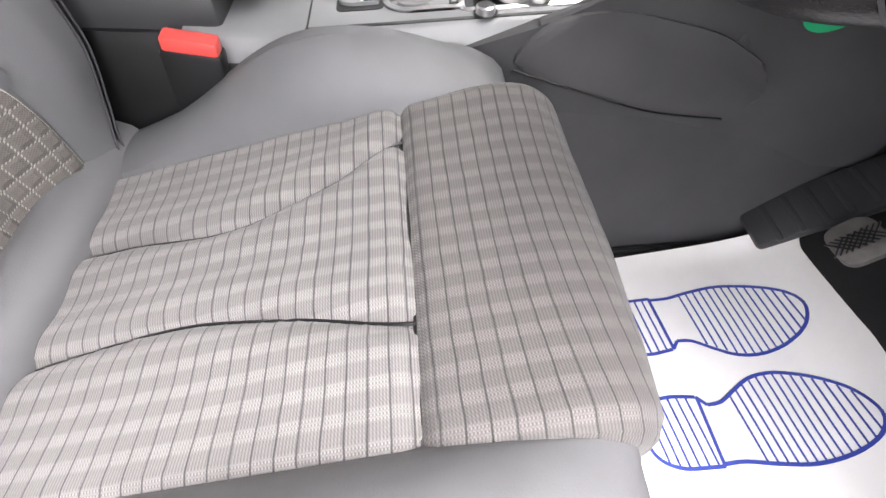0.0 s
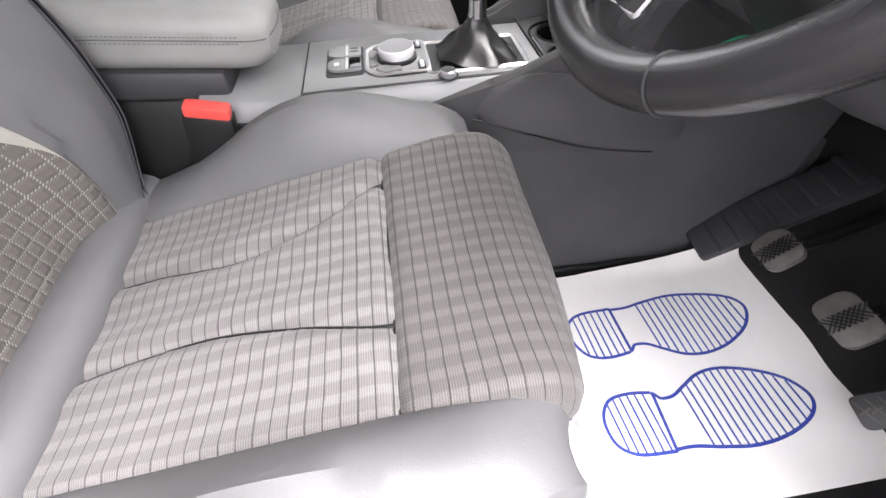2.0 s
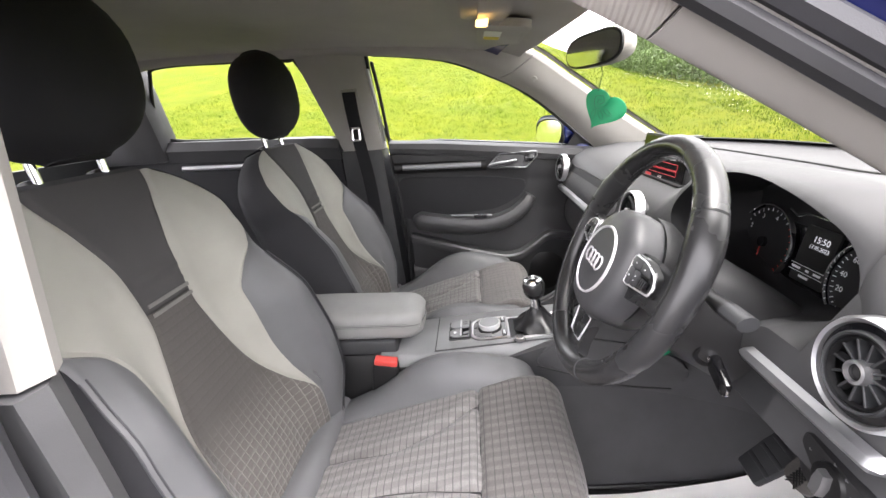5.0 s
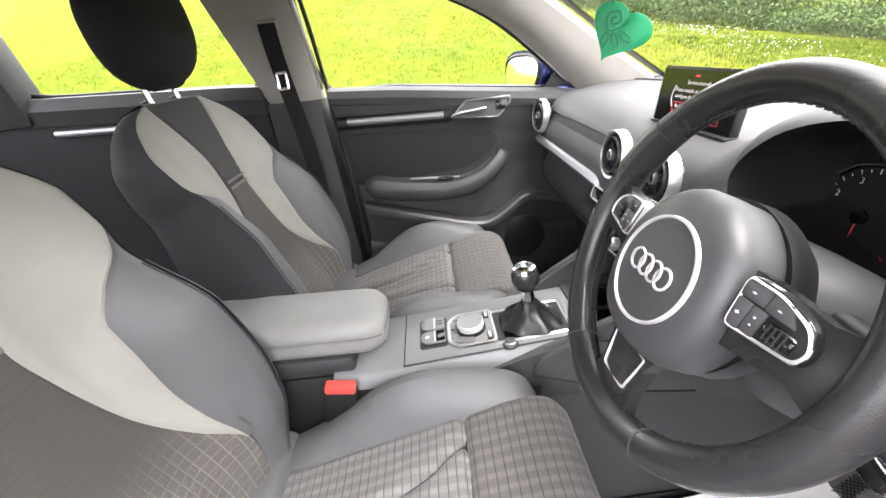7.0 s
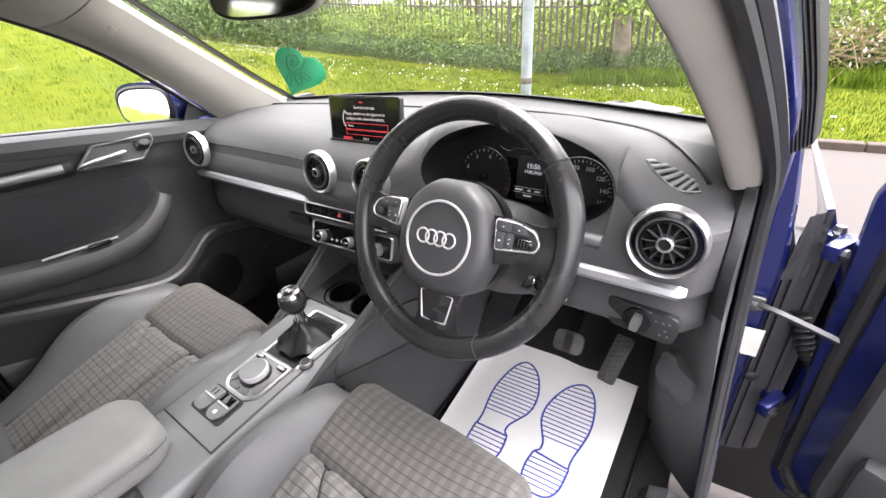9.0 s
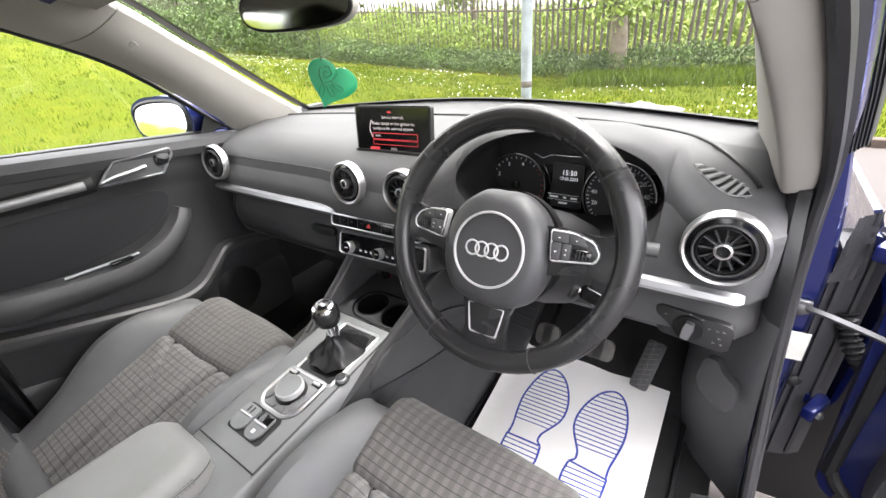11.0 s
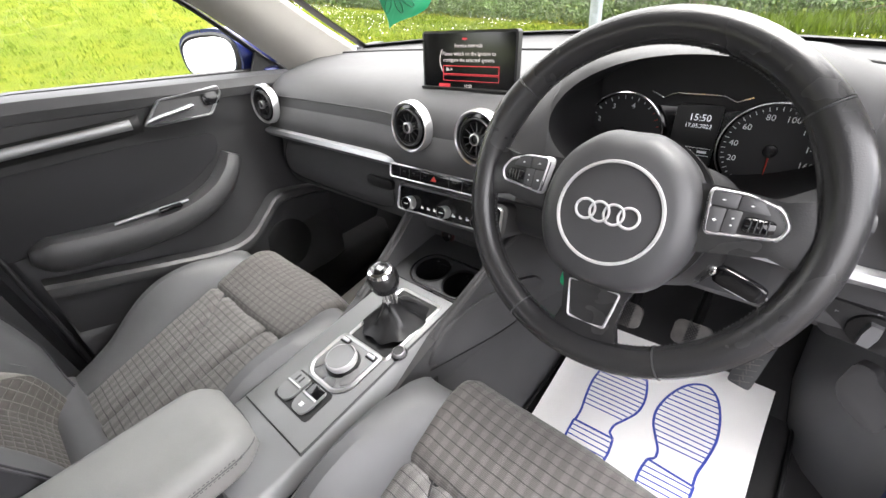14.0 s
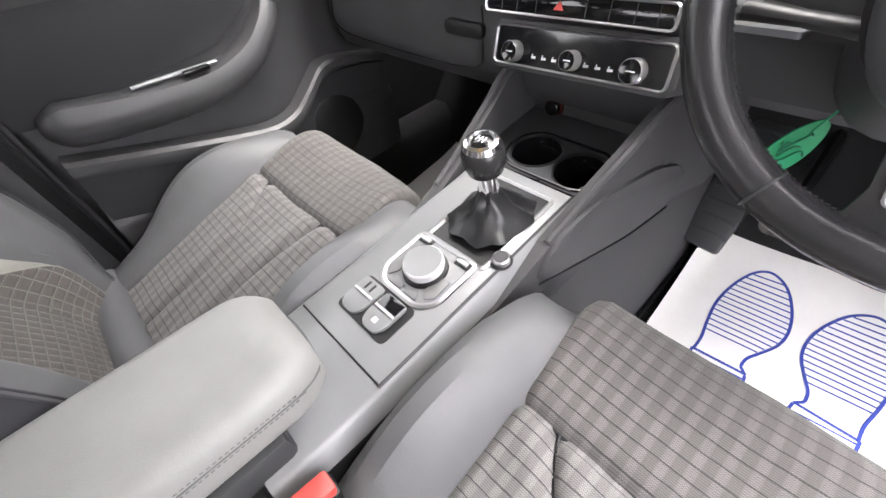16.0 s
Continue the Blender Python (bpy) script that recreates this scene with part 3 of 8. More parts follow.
# palisade fence
fence = tagged(empty("fence", (0, 11.3, 0)), "rusty steel palisade fence of pointed upright pales", "fence")
pale_bm = loft([[(-0.033 * k, 0, z), (-0.012 * k, -0.016, z), (0.012 * k, -0.016, z), (0.033 * k, 0, z), (0.03 * k, 0.004, z), (-0.03 * k, 0.004, z)] for z, k in ((0, 1), (1.72, 1), (1.84, 0.12))])
pale = None
rnd = random.Random(5)
for i in range(210):
    x = 5.5 - 0.155 * i
    z = lawn_height(x, 10.2) - 0.1
    m = pose(x + rnd.gauss(0, 0.006), 0, z + rnd.gauss(0, 0.008), rnd.gauss(0, 0.6), rnd.gauss(0, 0.8), 0)
    if pale is None:
        pale = part("pale", pale_bm, "rust", fence, flat=True)
    o = pale if i == 0 else pale.copy()
    if i:
        scene.collection.objects.link(o)
    o.matrix_basis = m
for h in (0.42, 1.5):
    part("rail", tube([(x, 0.03, lawn_height(x, 10.2) - 0.1 + h) for x in np.linspace(5.5, -27, 30)], 0.028, 6), "rust", fence)

post = tagged(empty("lamp_post", (-2.02, 5.78, 0)), "galvanised grey steel lamp post standing in the lawn", "lamp post")
part("shaft", lathe([(0, 0), (0.075, 0), (0.075, 1.55), (0.068, 1.6), (0.052, 1.66), (0.05, 5.5), (0, 5.5)], 24), "galv", post)
part("collar", lathe([(0.077, 0.4), (0.081, 0.41), (0.081, 0.47), (0.077, 0.48)], 24), "rust", post)
part("door_cover", box((0.07, 0.012, 0.38), (0.02, -0.075, 0.85), bevel=0.004), "galv", post)


def tree(name, loc, height, r0, seed, crown, material, label):
    t = tagged(empty(name, loc), label, "tree")
    rnd = random.Random(seed)
    bm = bmesh.new()
    trunk = [Vector((0.05 * math.sin(i * 1.3), 0.04 * math.cos(i * 1.7), height * i / 8)) for i in range(9)]
    tube(trunk, [r0 * (1 - 0.6 * i / 8) for i in range(9)], 14, bm=bm)
    tips = []
    for i in range(16):
        h = rnd.uniform(0.45, 1.0)
        p = trunk[int(h * 8)]
        a = rnd.uniform(0, 6.28)
        d = Vector((math.cos(a), math.sin(a), rnd.uniform(0.1, 0.7)))
        q = p + d * crown * rnd.uniform(0.4, 0.9)
        tube([p, (p + q) / 2 + Vector((0, 0, 0.12)), q], [r0 * 0.25, r0 * 0.16, r0 * 0.05], 6, bm=bm)
        tips += [q, (p + q) / 2]
    part("trunk", bm, "bark", t)

    def at(r):
        c = r.choice(tips)
        return c.x + r.gauss(0, crown * 0.16), c.y + r.gauss(0, crown * 0.16), c.z + r.gauss(0, crown * 0.13)
    o = leaf_mass("crown", material, seed + 1, 5200, at, 0.13)
    o.parent = t
    return t


tree("tree", (-1.95, 10.35, 0), 3.6, 0.2, 41, 1.6, "leaf2", "broad tree trunk with young green leaves before the fence")
tree("tree", (-7.2, 13.2, 0.3), 4.4, 0.12, 43, 1.6, "leaf2", "slim young tree behind the fence")
tree("tree", (-15.5, 13.5, 1.2), 5.2, 0.16, 45, 2.0, "leaf", "dark tree behind the hedge")
tree("tree", (3.6, 12.5, 0), 4.2, 0.13, 47, 2.0, "leaf2", "young tree beside the thorn bush")


def crumple(u, v):
    x, y = -1.35 + 1.3 * u, 5.35 + 1.0 * v
    edge = min(u, 1 - u, v, 1 - v)
    h = 0.10 * min(1, edge * 7) * (0.65 + 0.7 * noise.noise((x * 3.1, y * 3.1, 1)) + 0.35 * abs(noise.noise((x * 8, y * 8, 5))))
    return x + 0.12 * noise.noise((u * 4, v * 4, 8)), y + 0.15 * noise.noise((u * 4, v * 4, 3)), 0.05 + max(0, h)


tagged(part("plastic_sheet", sheet(crumple, 44, 36, 0.004), "plasticsheet"), "crumpled white plastic sheet lying in the grass", "sheet")


# ---- car shell ----
def belt(y):
    """Height of the window's lower edge along the car."""
    return interp(y, [(-1.3, 1.10), (-1.03, 1.092), (-0.37, 1.072), (-0.14, 1.046), (0.06, 1.034), (0.58, 0.983), (0.7, 0.968)])


def rail(s, side):
    """Inner edge of the windscreen pillar and roof rail: s = 0 at the dash, 1 at the header, on to 2.2 at the rear."""
    pts = [(0.635, 0.86, 0.985), (0.615, 0.72, 1.075), (0.585, 0.53, 1.205), (0.555, 0.355, 1.315), (0.555, 0.16, 1.355), (0.56, -0.2, 1.385), (0.56, -0.7, 1.398), (0.54, -1.02, 1.388), (0.50, -1.28, 1.32)]
    k = s * (len(pts) - 1)
    i = min(int(k), len(pts) - 2)
    p0, p1, p2, p3 = (Vector(pts[max(0, min(len(pts) - 1, i + d))]) for d in (-1, 0, 1, 2))
    t = k - i
    p = 0.5 * (2 * p1 + (p2 - p0) * t + (2 * p0 - 5 * p1 + 4 * p2 - p3) * t * t + (3 * p1 - p0 - 3 * p2 + p3) * t ** 3)
    return Vector((p.x * side, p.y, p.z))


OUT_L = [(0.695, 0.66, 0.965), (0.675, 0.55, 1.062), (0.645, 0.40, 1.177), (0.622, 0.25, 1.254), (0.615, 0.09, 1.312), (0.614, -0.2, 1.345), (0.612, -0.7, 1.358), (0.60, -0.98, 1.35), (0.57, -1.25, 1.26)]
OUT_R = [(0.704, 0.66, 0.963), (0.676, 0.54, 1.058), (0.640, 0.40, 1.155), (0.598, 0.25, 1.252), (0.592, 0.12, 1.308), (0.625, -0.2, 1.335), (0.620, -0.7, 1.355), (0.60, -0.98, 1.35), (0.57, -1.25, 1.26)]
IN_R = [(0.668, 0.64, 0.965), (0.640, 0.52, 1.062), (0.606, 0.375, 1.160), (0.577, 0.25, 1.236), (0.560, 0.10, 1.315), (0.56, -0.2, 1.375), (0.56, -0.7, 1.392), (0.54, -1.02, 1.384), (0.50, -1.28, 1.32)]


# outer edge of the glass side of the same trim (towards the door window)
def rail_out(s, side):
    pts = OUT_L if side < 0 else OUT_R
    k = s * (len(pts) - 1)
    i = min(int(k), len(pts) - 2)
    p0, p1, p2, p3 = (Vector(pts[max(0, min(len(pts) - 1, i + d))]) for d in (-1, 0, 1, 2))
    t = k - i
    p = 0.5 * (2 * p1 + (p2 - p0) * t + (2 * p0 - 5 * p1 + 4 * p2 - p3) * t * t + (3 * p1 - p0 - 3 * p2 + p3) * t ** 3)
    return Vector((p.x * side, p.y, p.z))


A_END = 3 / 8


def trim_in(s, side):
    """The padded trim's inner edge; beside the driver it hangs lower into the opening."""
    if side < 0:
        return rail(s, side)
    k = s * (len(IN_R) - 1)
    i = min(int(k), len(IN_R) - 2)
    return Vector(smooth_path(IN_R, 8)[min(int(round(k * 8)), 8 * (len(IN_R) - 1))])


def trim_band(s0, s1, side, n):
    """The padded trim between the screen edge and the door edge."""
    rings = []
    for i in range(n + 1):
        s = s0 + (s1 - s0) * i / n
        a, b = trim_in(s, side), rail_out(s, side)
        out = Vector((side * 0.7, 0.35, 0.62)).normalized()
        inn = -out
        ring = []
        for j in range(7):
            t = j / 6
            ring.append(a.lerp(b, t) + inn * ((0.010 if side > 0 else 0.022) * math.sin(math.pi * t) + 0.002))
        edge = rail(s, side)
        ring += [b + out * 0.03, edge + out * 0.03, edge]
        rings.append(ring)
    return loft(rings)


for side in (-1, 1):
    p = tagged(empty("windscreen_pillar_trim"), "pale grey moulded windscreen pillar trim", "pillar trim", kind="structure")
    part("pillar_cover", trim_band(0.0, A_END * (0.84 if side > 0 else 0.93), side, 20), "pillar", p)
    r = tagged(empty("roof_rail_trim"), "grey cloth-lined roof rail above the doors", "roof rail", kind="structure")
    part("rail_lining", trim_band(A_END * (0.84 if side > 0 else 0.93) + 0.002, 1.0, side, 34), "pillar_rib" if side > 0 else "liner", r)
    if side < 0:
        a, b = rail(A_END * 0.80, side), rail_out(A_END * 0.80, side)
        c = a.lerp(b, 0.5) - Vector((side * 0.7, 0.35, 0.62)).normalized() * 0.022
        part("airbag_badge", slab(round_rect(0.05, 0.016, 0.004), 0.003, 0.001, facing(c, (0.72, -0.33, -0.55), (0.2, -0.75, 0.55))), "liner", p, "small pressed oval badge")
        a, b = rail(0.035, side), rail_out(0.035, side)
        c = a.lerp(b, 0.45) - Vector((side * 0.7, 0.35, 0.62)).normalized() * 0.021
        part("speaker_grille", slab(round_rect(0.07, 0.04, 0.012), 0.006, 0.001, facing(c, (0.62, -0.45, 0.55), (0.1, 0.8, 0.5))), "flock", p, "grey tweeter grille")


def roof(u, v):
    s = A_END + (1 - A_END) * u
    a, b = rail(s, -1), rail(s, 1)
    p = a.lerp(b, v)
    p.z += 0.035 * math.sin(math.pi * v) ** 0.8 * (1 - 0.25 * u)
    p.y += 0.085 * math.sin(math.pi * v) * (1 - min(1, u * 3))
    return p


tagged(part("ceiling", sheet(roof, 36, 30, 0.02), "liner"), "pale grey cloth headliner", "headliner", kind="structure")


def roof_skin(u, v):
    s = A_END + (1 - A_END) * u
    a, b = rail_out(s, -1), rail_out(s, 1)
    p = a.lerp(b, v)
    p.x *= 1.05
    q = math.sin(math.pi * v) ** 0.6
    p.z += 0.03 + 0.085 * q
    p.y += 0.14 * math.sin(math.pi * v) * (1 - min(1, u * 3))
    return p


tagged(part("roof_panel", sheet(roof_skin, 30, 30, 0.012), "paint"), "dark blue metallic car roof panel", "car roof", kind="structure")


def windscreen(u, v):
    """u across, v from the dash up to the header."""
    s = A_END * v
    a, b = rail(s, -1), rail(s, 1)
    p = a.lerp(b, u)
    bow = math.sin(math.pi * u)
    p.y += (0.15 - 0.06 * v) * bow
    p.z += (0.012 + 0.03 * v) * bow
    return p + Vector((0, 0.02, 0.02))


ws = part("windscreen", sheet(windscreen, 24, 14), "screenglass")
tagged(ws, "clear curved windscreen", "windscreen", kind="structure")
bm = bmesh.new()


def below(u, k):
    """A point a little below the windscreen's foot, straight on from it."""
    return windscreen(u, 0) + (windscreen(u, 0) - windscreen(u, 0.08)).normalized() * k


loft([[below(i / 40, 0.09) + Vector((0, -0.004, -0.002)), windscreen(i / 40, 0.02) + Vector((0, -0.004, -0.002)), windscreen(i / 40, 0.02), below(i / 40, 0.09)] for i in range(41)], bm=bm)
loft([[windscreen(i / 40, 0.985) + Vector((0, -0.004, -0.002)), windscreen(i / 40, 1.02) + Vector((0, -0.004, -0.002)), windscreen(i / 40, 1.02), windscreen(i / 40, 0.985)] for i in range(41)], bm=bm)
for u0, u1 in ((-0.004, 0.014), (0.999, 1.006)):
    loft([[windscreen(u0, i / 20) + Vector((0, -0.004, -0.002)), windscreen(u1, i / 20) + Vector((0, -0.004, -0.002)), windscreen(u1, i / 20), windscreen(u0, i / 20)] for i in range(21)], bm=bm)
tagged(part("windscreen_border", bm, "black"), "black printed border of the windscreen", "trim", kind="structure")

tagged(part("windscreen_header", loft([[roof(0.004, k / 30) + Vector((0, 0, -0.001)), roof(0, k / 30).lerp(windscreen(k / 30, 0.965), 0.5) - Vector((0, 0, 0.007)), windscreen(k / 30, 0.955) - Vector((0, 0.004, 0.004)), windscreen(k / 30, 0.985) - Vector((0, 0.004, 0.0)), roof(0.004, k / 30) + Vector((0, 0, 0.018))] for k in range(31)]), "liner"), "pale grey cloth header above the windscreen", "headliner", kind="structure")

# floor, bulkhead, rear closing
tagged(part("floor", box((1.42, 2.3, 0.03), (0, -0.2, 0.245)), "carpet"), "black carpeted car floor", "floor", kind="structure")


def bulkhead(u, v):
    x = -0.755 + 1.51 * u
    y = interp(v, [(0, 0.80), (0.12, 0.84), (0.5, 0.99), (1, 1.03)])
    z = interp(v, [(0, 0.255), (0.12, 0.275), (0.5, 0.48), (1, 0.98)])
    return x, y + 0.006 * noise.noise((x * 6, z * 9, 0)), z


tagged(part("bulkhead", sheet(bulkhead, 20, 20, 0.02), "carpet"), "black carpeted footwell bulkhead", "bulkhead", kind="structure")
tagged(part("wall_rear", box((1.40, 0.05, 0.8), (0, -1.33, 0.65)), "plastic"), "dark rear interior wall", "wall", kind="structure")

# passenger side: door panel with window above
side_wall = box((0.05, 2.40, 0.74), (-0.775, -0.13, 0.62))
tagged(part("wall_passenger_side", side_wall, "plastic"), "dark inner body side", "wall", kind="structure")

door = tagged(empty("passenger_door", (-0.70, 0, 0)), "closed passenger door with dark grained panel and aluminium strip", "car door")


def door_skin(u, v):
    """u along the car, v upwards; the panel bulges out at the belt and the pocket."""
    y = -0.135 + 0.80 * u
    z = 0.36 + (belt(y) - 0.36) * v
    y += (1 - u) * interp(z, [(0.36, 0.062), (0.55, 0.055), (0.8, 0.038), (1.04, 0.0)])
    d = interp(v, [(0, 0.045), (0.14, 0.055), (0.25, 0.05), (0.30, 0.012), (0.62, 0.0), (0.80, 0.008), (0.88, 0.022), (0.95, 0.026), (0.985, 0.012), (1, -0.012)])
    d -= 0.02 * max(0, (u - 0.88) / 0.12) ** 2
    return d, y, z


part("panel", sheet(door_skin, 30, 46, 0.03), "door", door)
part("belt_pad", loft([[(0.024 + 0.012, y, belt(y) - 0.045), (0.032 + 0.012, y, belt(y) - 0.025), (0.026 + 0.01, y, belt(y) - 0.005), (0.0, y, belt(y) + 0.004), (-0.03, y, belt(y)), (-0.02, y, belt(y) - 0.06)] for y in np.linspace(-0.133, 0.66, 24)]), "dash", door, "soft grey padded sill")
strip = [(0.040, y, interp(y, [(-0.12, 0.947), (0.23, 0.942)])) for y in np.linspace(-0.087, 0.215, 16)]
part("trim_strip", tube(strip, 0.011, 10, squash=0.45, up=(1, 0, 0)), "alu", door, "satin aluminium strip")
part("strip_groove", tube([(0.030, y, interp(y, [(-0.12, 0.947), (0.23, 0.942)]) - 0.004) for y in np.linspace(-0.12, 0.235, 16)], 0.02, 10, squash=0.4, up=(1, 0, 0)), "black", door)
# lock handle in its bezel
hout = round_poly([(-0.100, -0.018), (-0.050, 0.032), (0.092, 0.034), (0.094, 0.014), (0.052, -0.030), (-0.080, -0.024)], 0.008)
hm = facing((0.046, 0.335, 0.950), (1, 0, 0.12))
part("handle_recess", slab(hout, 0.012, 0.0, hm @ pose(0, 0, -0.004)), "door", door)
part("handle_bezel", frame_ring(hout, 0.006, 0.010, hm @ pose(0, 0, 0.002)), "alu", door, "satin aluminium bezel")
lever = tube(smooth_path([(-0.088, -0.012, 0.0), (-0.06, -0.006, 0.008), (-0.02, -0.002, 0.012), (0.012, 0.002, 0.010)], 5), 0.011, 10, squash=0.5, up=(0, 1, 0))
bmesh.ops.transform(lever, matrix=hm, verts=lever.verts[:])
part("handle_lever", lever, "alu", door, "satin metal release lever")
part("lock_buttons", slab(round_rect(0.035, 0.028, 0.004), 0.004, 0.001, hm @ pose(0.062, 0.008, 0.001)), "gloss", door)
# inset cloth panel
inset = round_poly([(-0.12, 0.73), (0.28, 0.76), (0.38, 0.82), (0.39, 0.87), (0.24, 0.892), (-0.12, 0.905)], 0.05)
bm = slab([(y, z) for y, z in inset], 0.008, 0.003)
bmesh.ops.transform(bm, matrix=Matrix(((0, 0, 1, 0.012), (1, 0, 0, 0), (0, 1, 0, 0), (0, 0, 0, 1))), verts=bm.verts[:])
part("panel_inset", bm, "flank", door, "dark cloth inset")
# swept arm rest with pull grip
arm = smooth_path([(0.036, -0.066, 0.738), (0.046, -0.03, 0.730), (0.056, 0.05, 0.718), (0.058, 0.14, 0.708), (0.058, 0.24, 0.708), (0.052, 0.325, 0.734), (0.042, 0.380, 0.776), (0.030, 0.405, 0.812)], 5)
rings = []
for i, p in enumerate(arm):
    t = i / (len(arm) - 1)
    a, b = arm[max(i - 1, 0)], arm[min(i + 1, len(arm) - 1)]
    d = (b - a).normalized()
    upv = Vector((1, 0, 0)).cross(d).normalized()
    if upv.z < 0:
        upv = -upv
    h, w = (0.040 - 0.019 * t ** 2) * min(1.0, 0.30 + t * 5), (0.036 - 0.012 * t) * min(1.0, 0.5 + t * 5)
    rings.append([p + Vector((w * cx, 0, 0)) + upv * h * cz for cx, cz in ((-1.5, 0.8), (0.1, 1.0), (0.75, 0.85), (1.0, 0.3), (0.95, -0.2), (0.6, -0.75), (0.0, -1.0), (-1.5, -1.0))])
part("armrest", loft(rings), "doorsoft", door, "soft dark grey sweeping arm rest")
part("switch_trim", tube([(0.064, y, 0.752 - (y - 0.15) * 0.04) for y in np.linspace(0.09, 0.25, 8)], 0.004, 8), "alu", door)
part("window_switch", box((0.016, 0.05, 0.008), (0.074, 0.205, 0.7485), (-2, 0, 0), 0.002), "gloss", door)
# pocket rim
rim = smooth_path([(0.050, -0.075, 0.662), (0.060, 0.0, 0.643), (0.070, 0.12, 0.612), (0.073, 0.24, 0.580), (0.072, 0.31, 0.568), (0.068, 0.365, 0.578), (0.058, 0.42, 0.612), (0.046, 0.475, 0.645), (0.036, 0.55, 0.640), (0.026, 0.66, 0.612)], 5)
rings = []
for i, p in enumerate(rim):
    h = 0.017 if i < 30 else 0.017 - 0.006 * (i - 30) / (len(rim) - 31)
    rings.append([p + Vector(q) for q in ((-0.040, 0, h), (0.002, 0, h), (0.009, 0, h * 0.55), (0.010, 0, -h * 0.4), (0.004, 0, -h), (-0.04, 0, -h * 1.2))])
part("pocket_rim", loft(rings), "doorsoft", door, "smooth grey rim of the door pocket")
part("pocket_front", loft([[p + Vector((0.002, 0, -0.016)), p + Vector((-0.006, 0, -0.05)), Vector((p.x - 0.012, p.y, 0.40)), Vector((p.x - 0.05, p.y, 0.38)), p + Vector((-0.05, 0, -0.016))] for p in rim]), "door", door, "dark grained pocket front")
part("speaker_cover", lathe([(0, 0.004), (0.075, 0.003), (0.082, 0)], 32, facing((0.052, 0.46, 0.50), (1, 0, 0))), "black", door)
# frame of the door window and its glass
wf = [(-0.138, 1.05), (0.06, 1.036), (0.58, 0.985), (0.64, 0.972), (0.585, 1.03), (0.40, 1.178), (0.25, 1.256), (0.09, 1.314), (-0.14, 1.345), (-0.17, 1.33)]


def door_x(z):
    return -0.735 + 0.115 * (z - 1.0) / 0.33


pts = [(door_x(z) + 0.70, y, z) for y, z in wf]
fine = [Vector(p) for p in pts]
path = smooth_path(fine, 4, True)
part("window_frame", tube(path, 0.007, 8, True), "black", door)
bm = bmesh.new()
bm.faces.new([bm.verts.new(p) for p in pts])
g = part("window_pane", bm, "glass", door, flat=True)
g.visible_shadow = False
part("sail_cover", slab(round_poly([(0.54, 0.975), (0.655, 0.955), (0.64, 0.985), (0.575, 1.035)], 0.004), 0.01, 0, Matrix(((0, 0, 1, -0.01), (1, 0, 0, 0), (0, 1, 0, 0), (0, 0, 0, 1)))), "black", door)
seal = smooth_path([(-0.62, -0.155, 1.325), (-0.655, -0.146, 1.22), (-0.69, -0.138, 1.08), (-0.69, -0.128, 0.98), (-0.675, -0.11, 0.8), (-0.66, -0.095, 0.55), (-0.66, -0.09, 0.36)], 5)
tagged(part("door_seal", tube(seal, 0.0065, 8), "rubber"), "black rubber seal round the door opening", "seal", kind="structure")
part("window_trim", tube([(door_x(z) + 0.72, -0.152 - 0.02 * (z - 1.05) / 0.28, z) for z in np.linspace(1.05, 1.30, 8)], 0.006, 8), "satin", door, "bright edge of the window frame")

# passenger side B pillar, belt
bp = tagged(empty("door_pillar_passenger"), "grey door pillar trim between the passenger side doors", "pillar", kind="structure")
rings = []
for z in np.linspace(1.02, 1.37, 12):
    t = (z - 1.02) / 0.35
    x = -0.70 + 0.095 * t
    y0, y1 = -0.158 - 0.022 * t, -0.335 - 0.11 * t
    rings.append([(x - 0.04, y0 + 0.004, z), (x + 0.012, y0 - 0.002, z), (x + 0.03, y0 - 0.03, z), (x + 0.032, (y0 + y1) / 2, z), (x + 0.02, y1 + 0.02, z), (x - 0.04, y1, z)])
part("upper_cover", loft(rings), "liner", bp)
rings = []
for z in np.linspace(0.3, 1.02, 10):
    t = (z - 0.3) / 0.72
    x = -0.685 - 0.012 * t
    rings.append([(x - 0.06, -0.10 - 0.055 * t, z), (x + 0.02, -0.11 - 0.055 * t, z), (x + 0.035, -0.16 - 0.04 * t, z), (x + 0.03, -0.30 - 0.02 * t, z), (x - 0.06, -0.34, z)])
part("lower_cover", loft(rings), "plastic", bp)
sb = tagged(empty("seat_belt"), "black webbing seat belt hanging from the door pillar", "seat belt")
part("guide", add_box(box((0.03, 0.075, 0.05), (-0.628, -0.245, 1.245), (0, 12, 0), 0.012), (0.02, 0.06, 0.03), (-0.612, -0.245, 1.225), (0, 12, 0), 0.006), "liner", sb, "grey belt guide")
webbing = [(-0.600, -0.245, 1.23), (-0.612, -0.243, 1.15), (-0.628, -0.235, 1.05), (-0.632, -0.215, 0.9), (-0.625, -0.20, 0.7), (-0.615, -0.19, 0.45)]
part("webbing", loft([[(x, y - 0.024, z), (x + 0.002, y, z), (x, y + 0.024, z), (x - 0.003, y + 0.022, z), (x - 0.003, y - 0.022, z)] for x, y, z in smooth_path(webbing, 4)]), "blackcloth", sb)
part("belt_tongue", frame_ring(round_rect(0.034, 0.05, 0.006), 0.008, 0.004, facing((-0.604, -0.238, 1.085), (1, 0.1, 0.1))), "chrome", sb, "steel belt tongue")

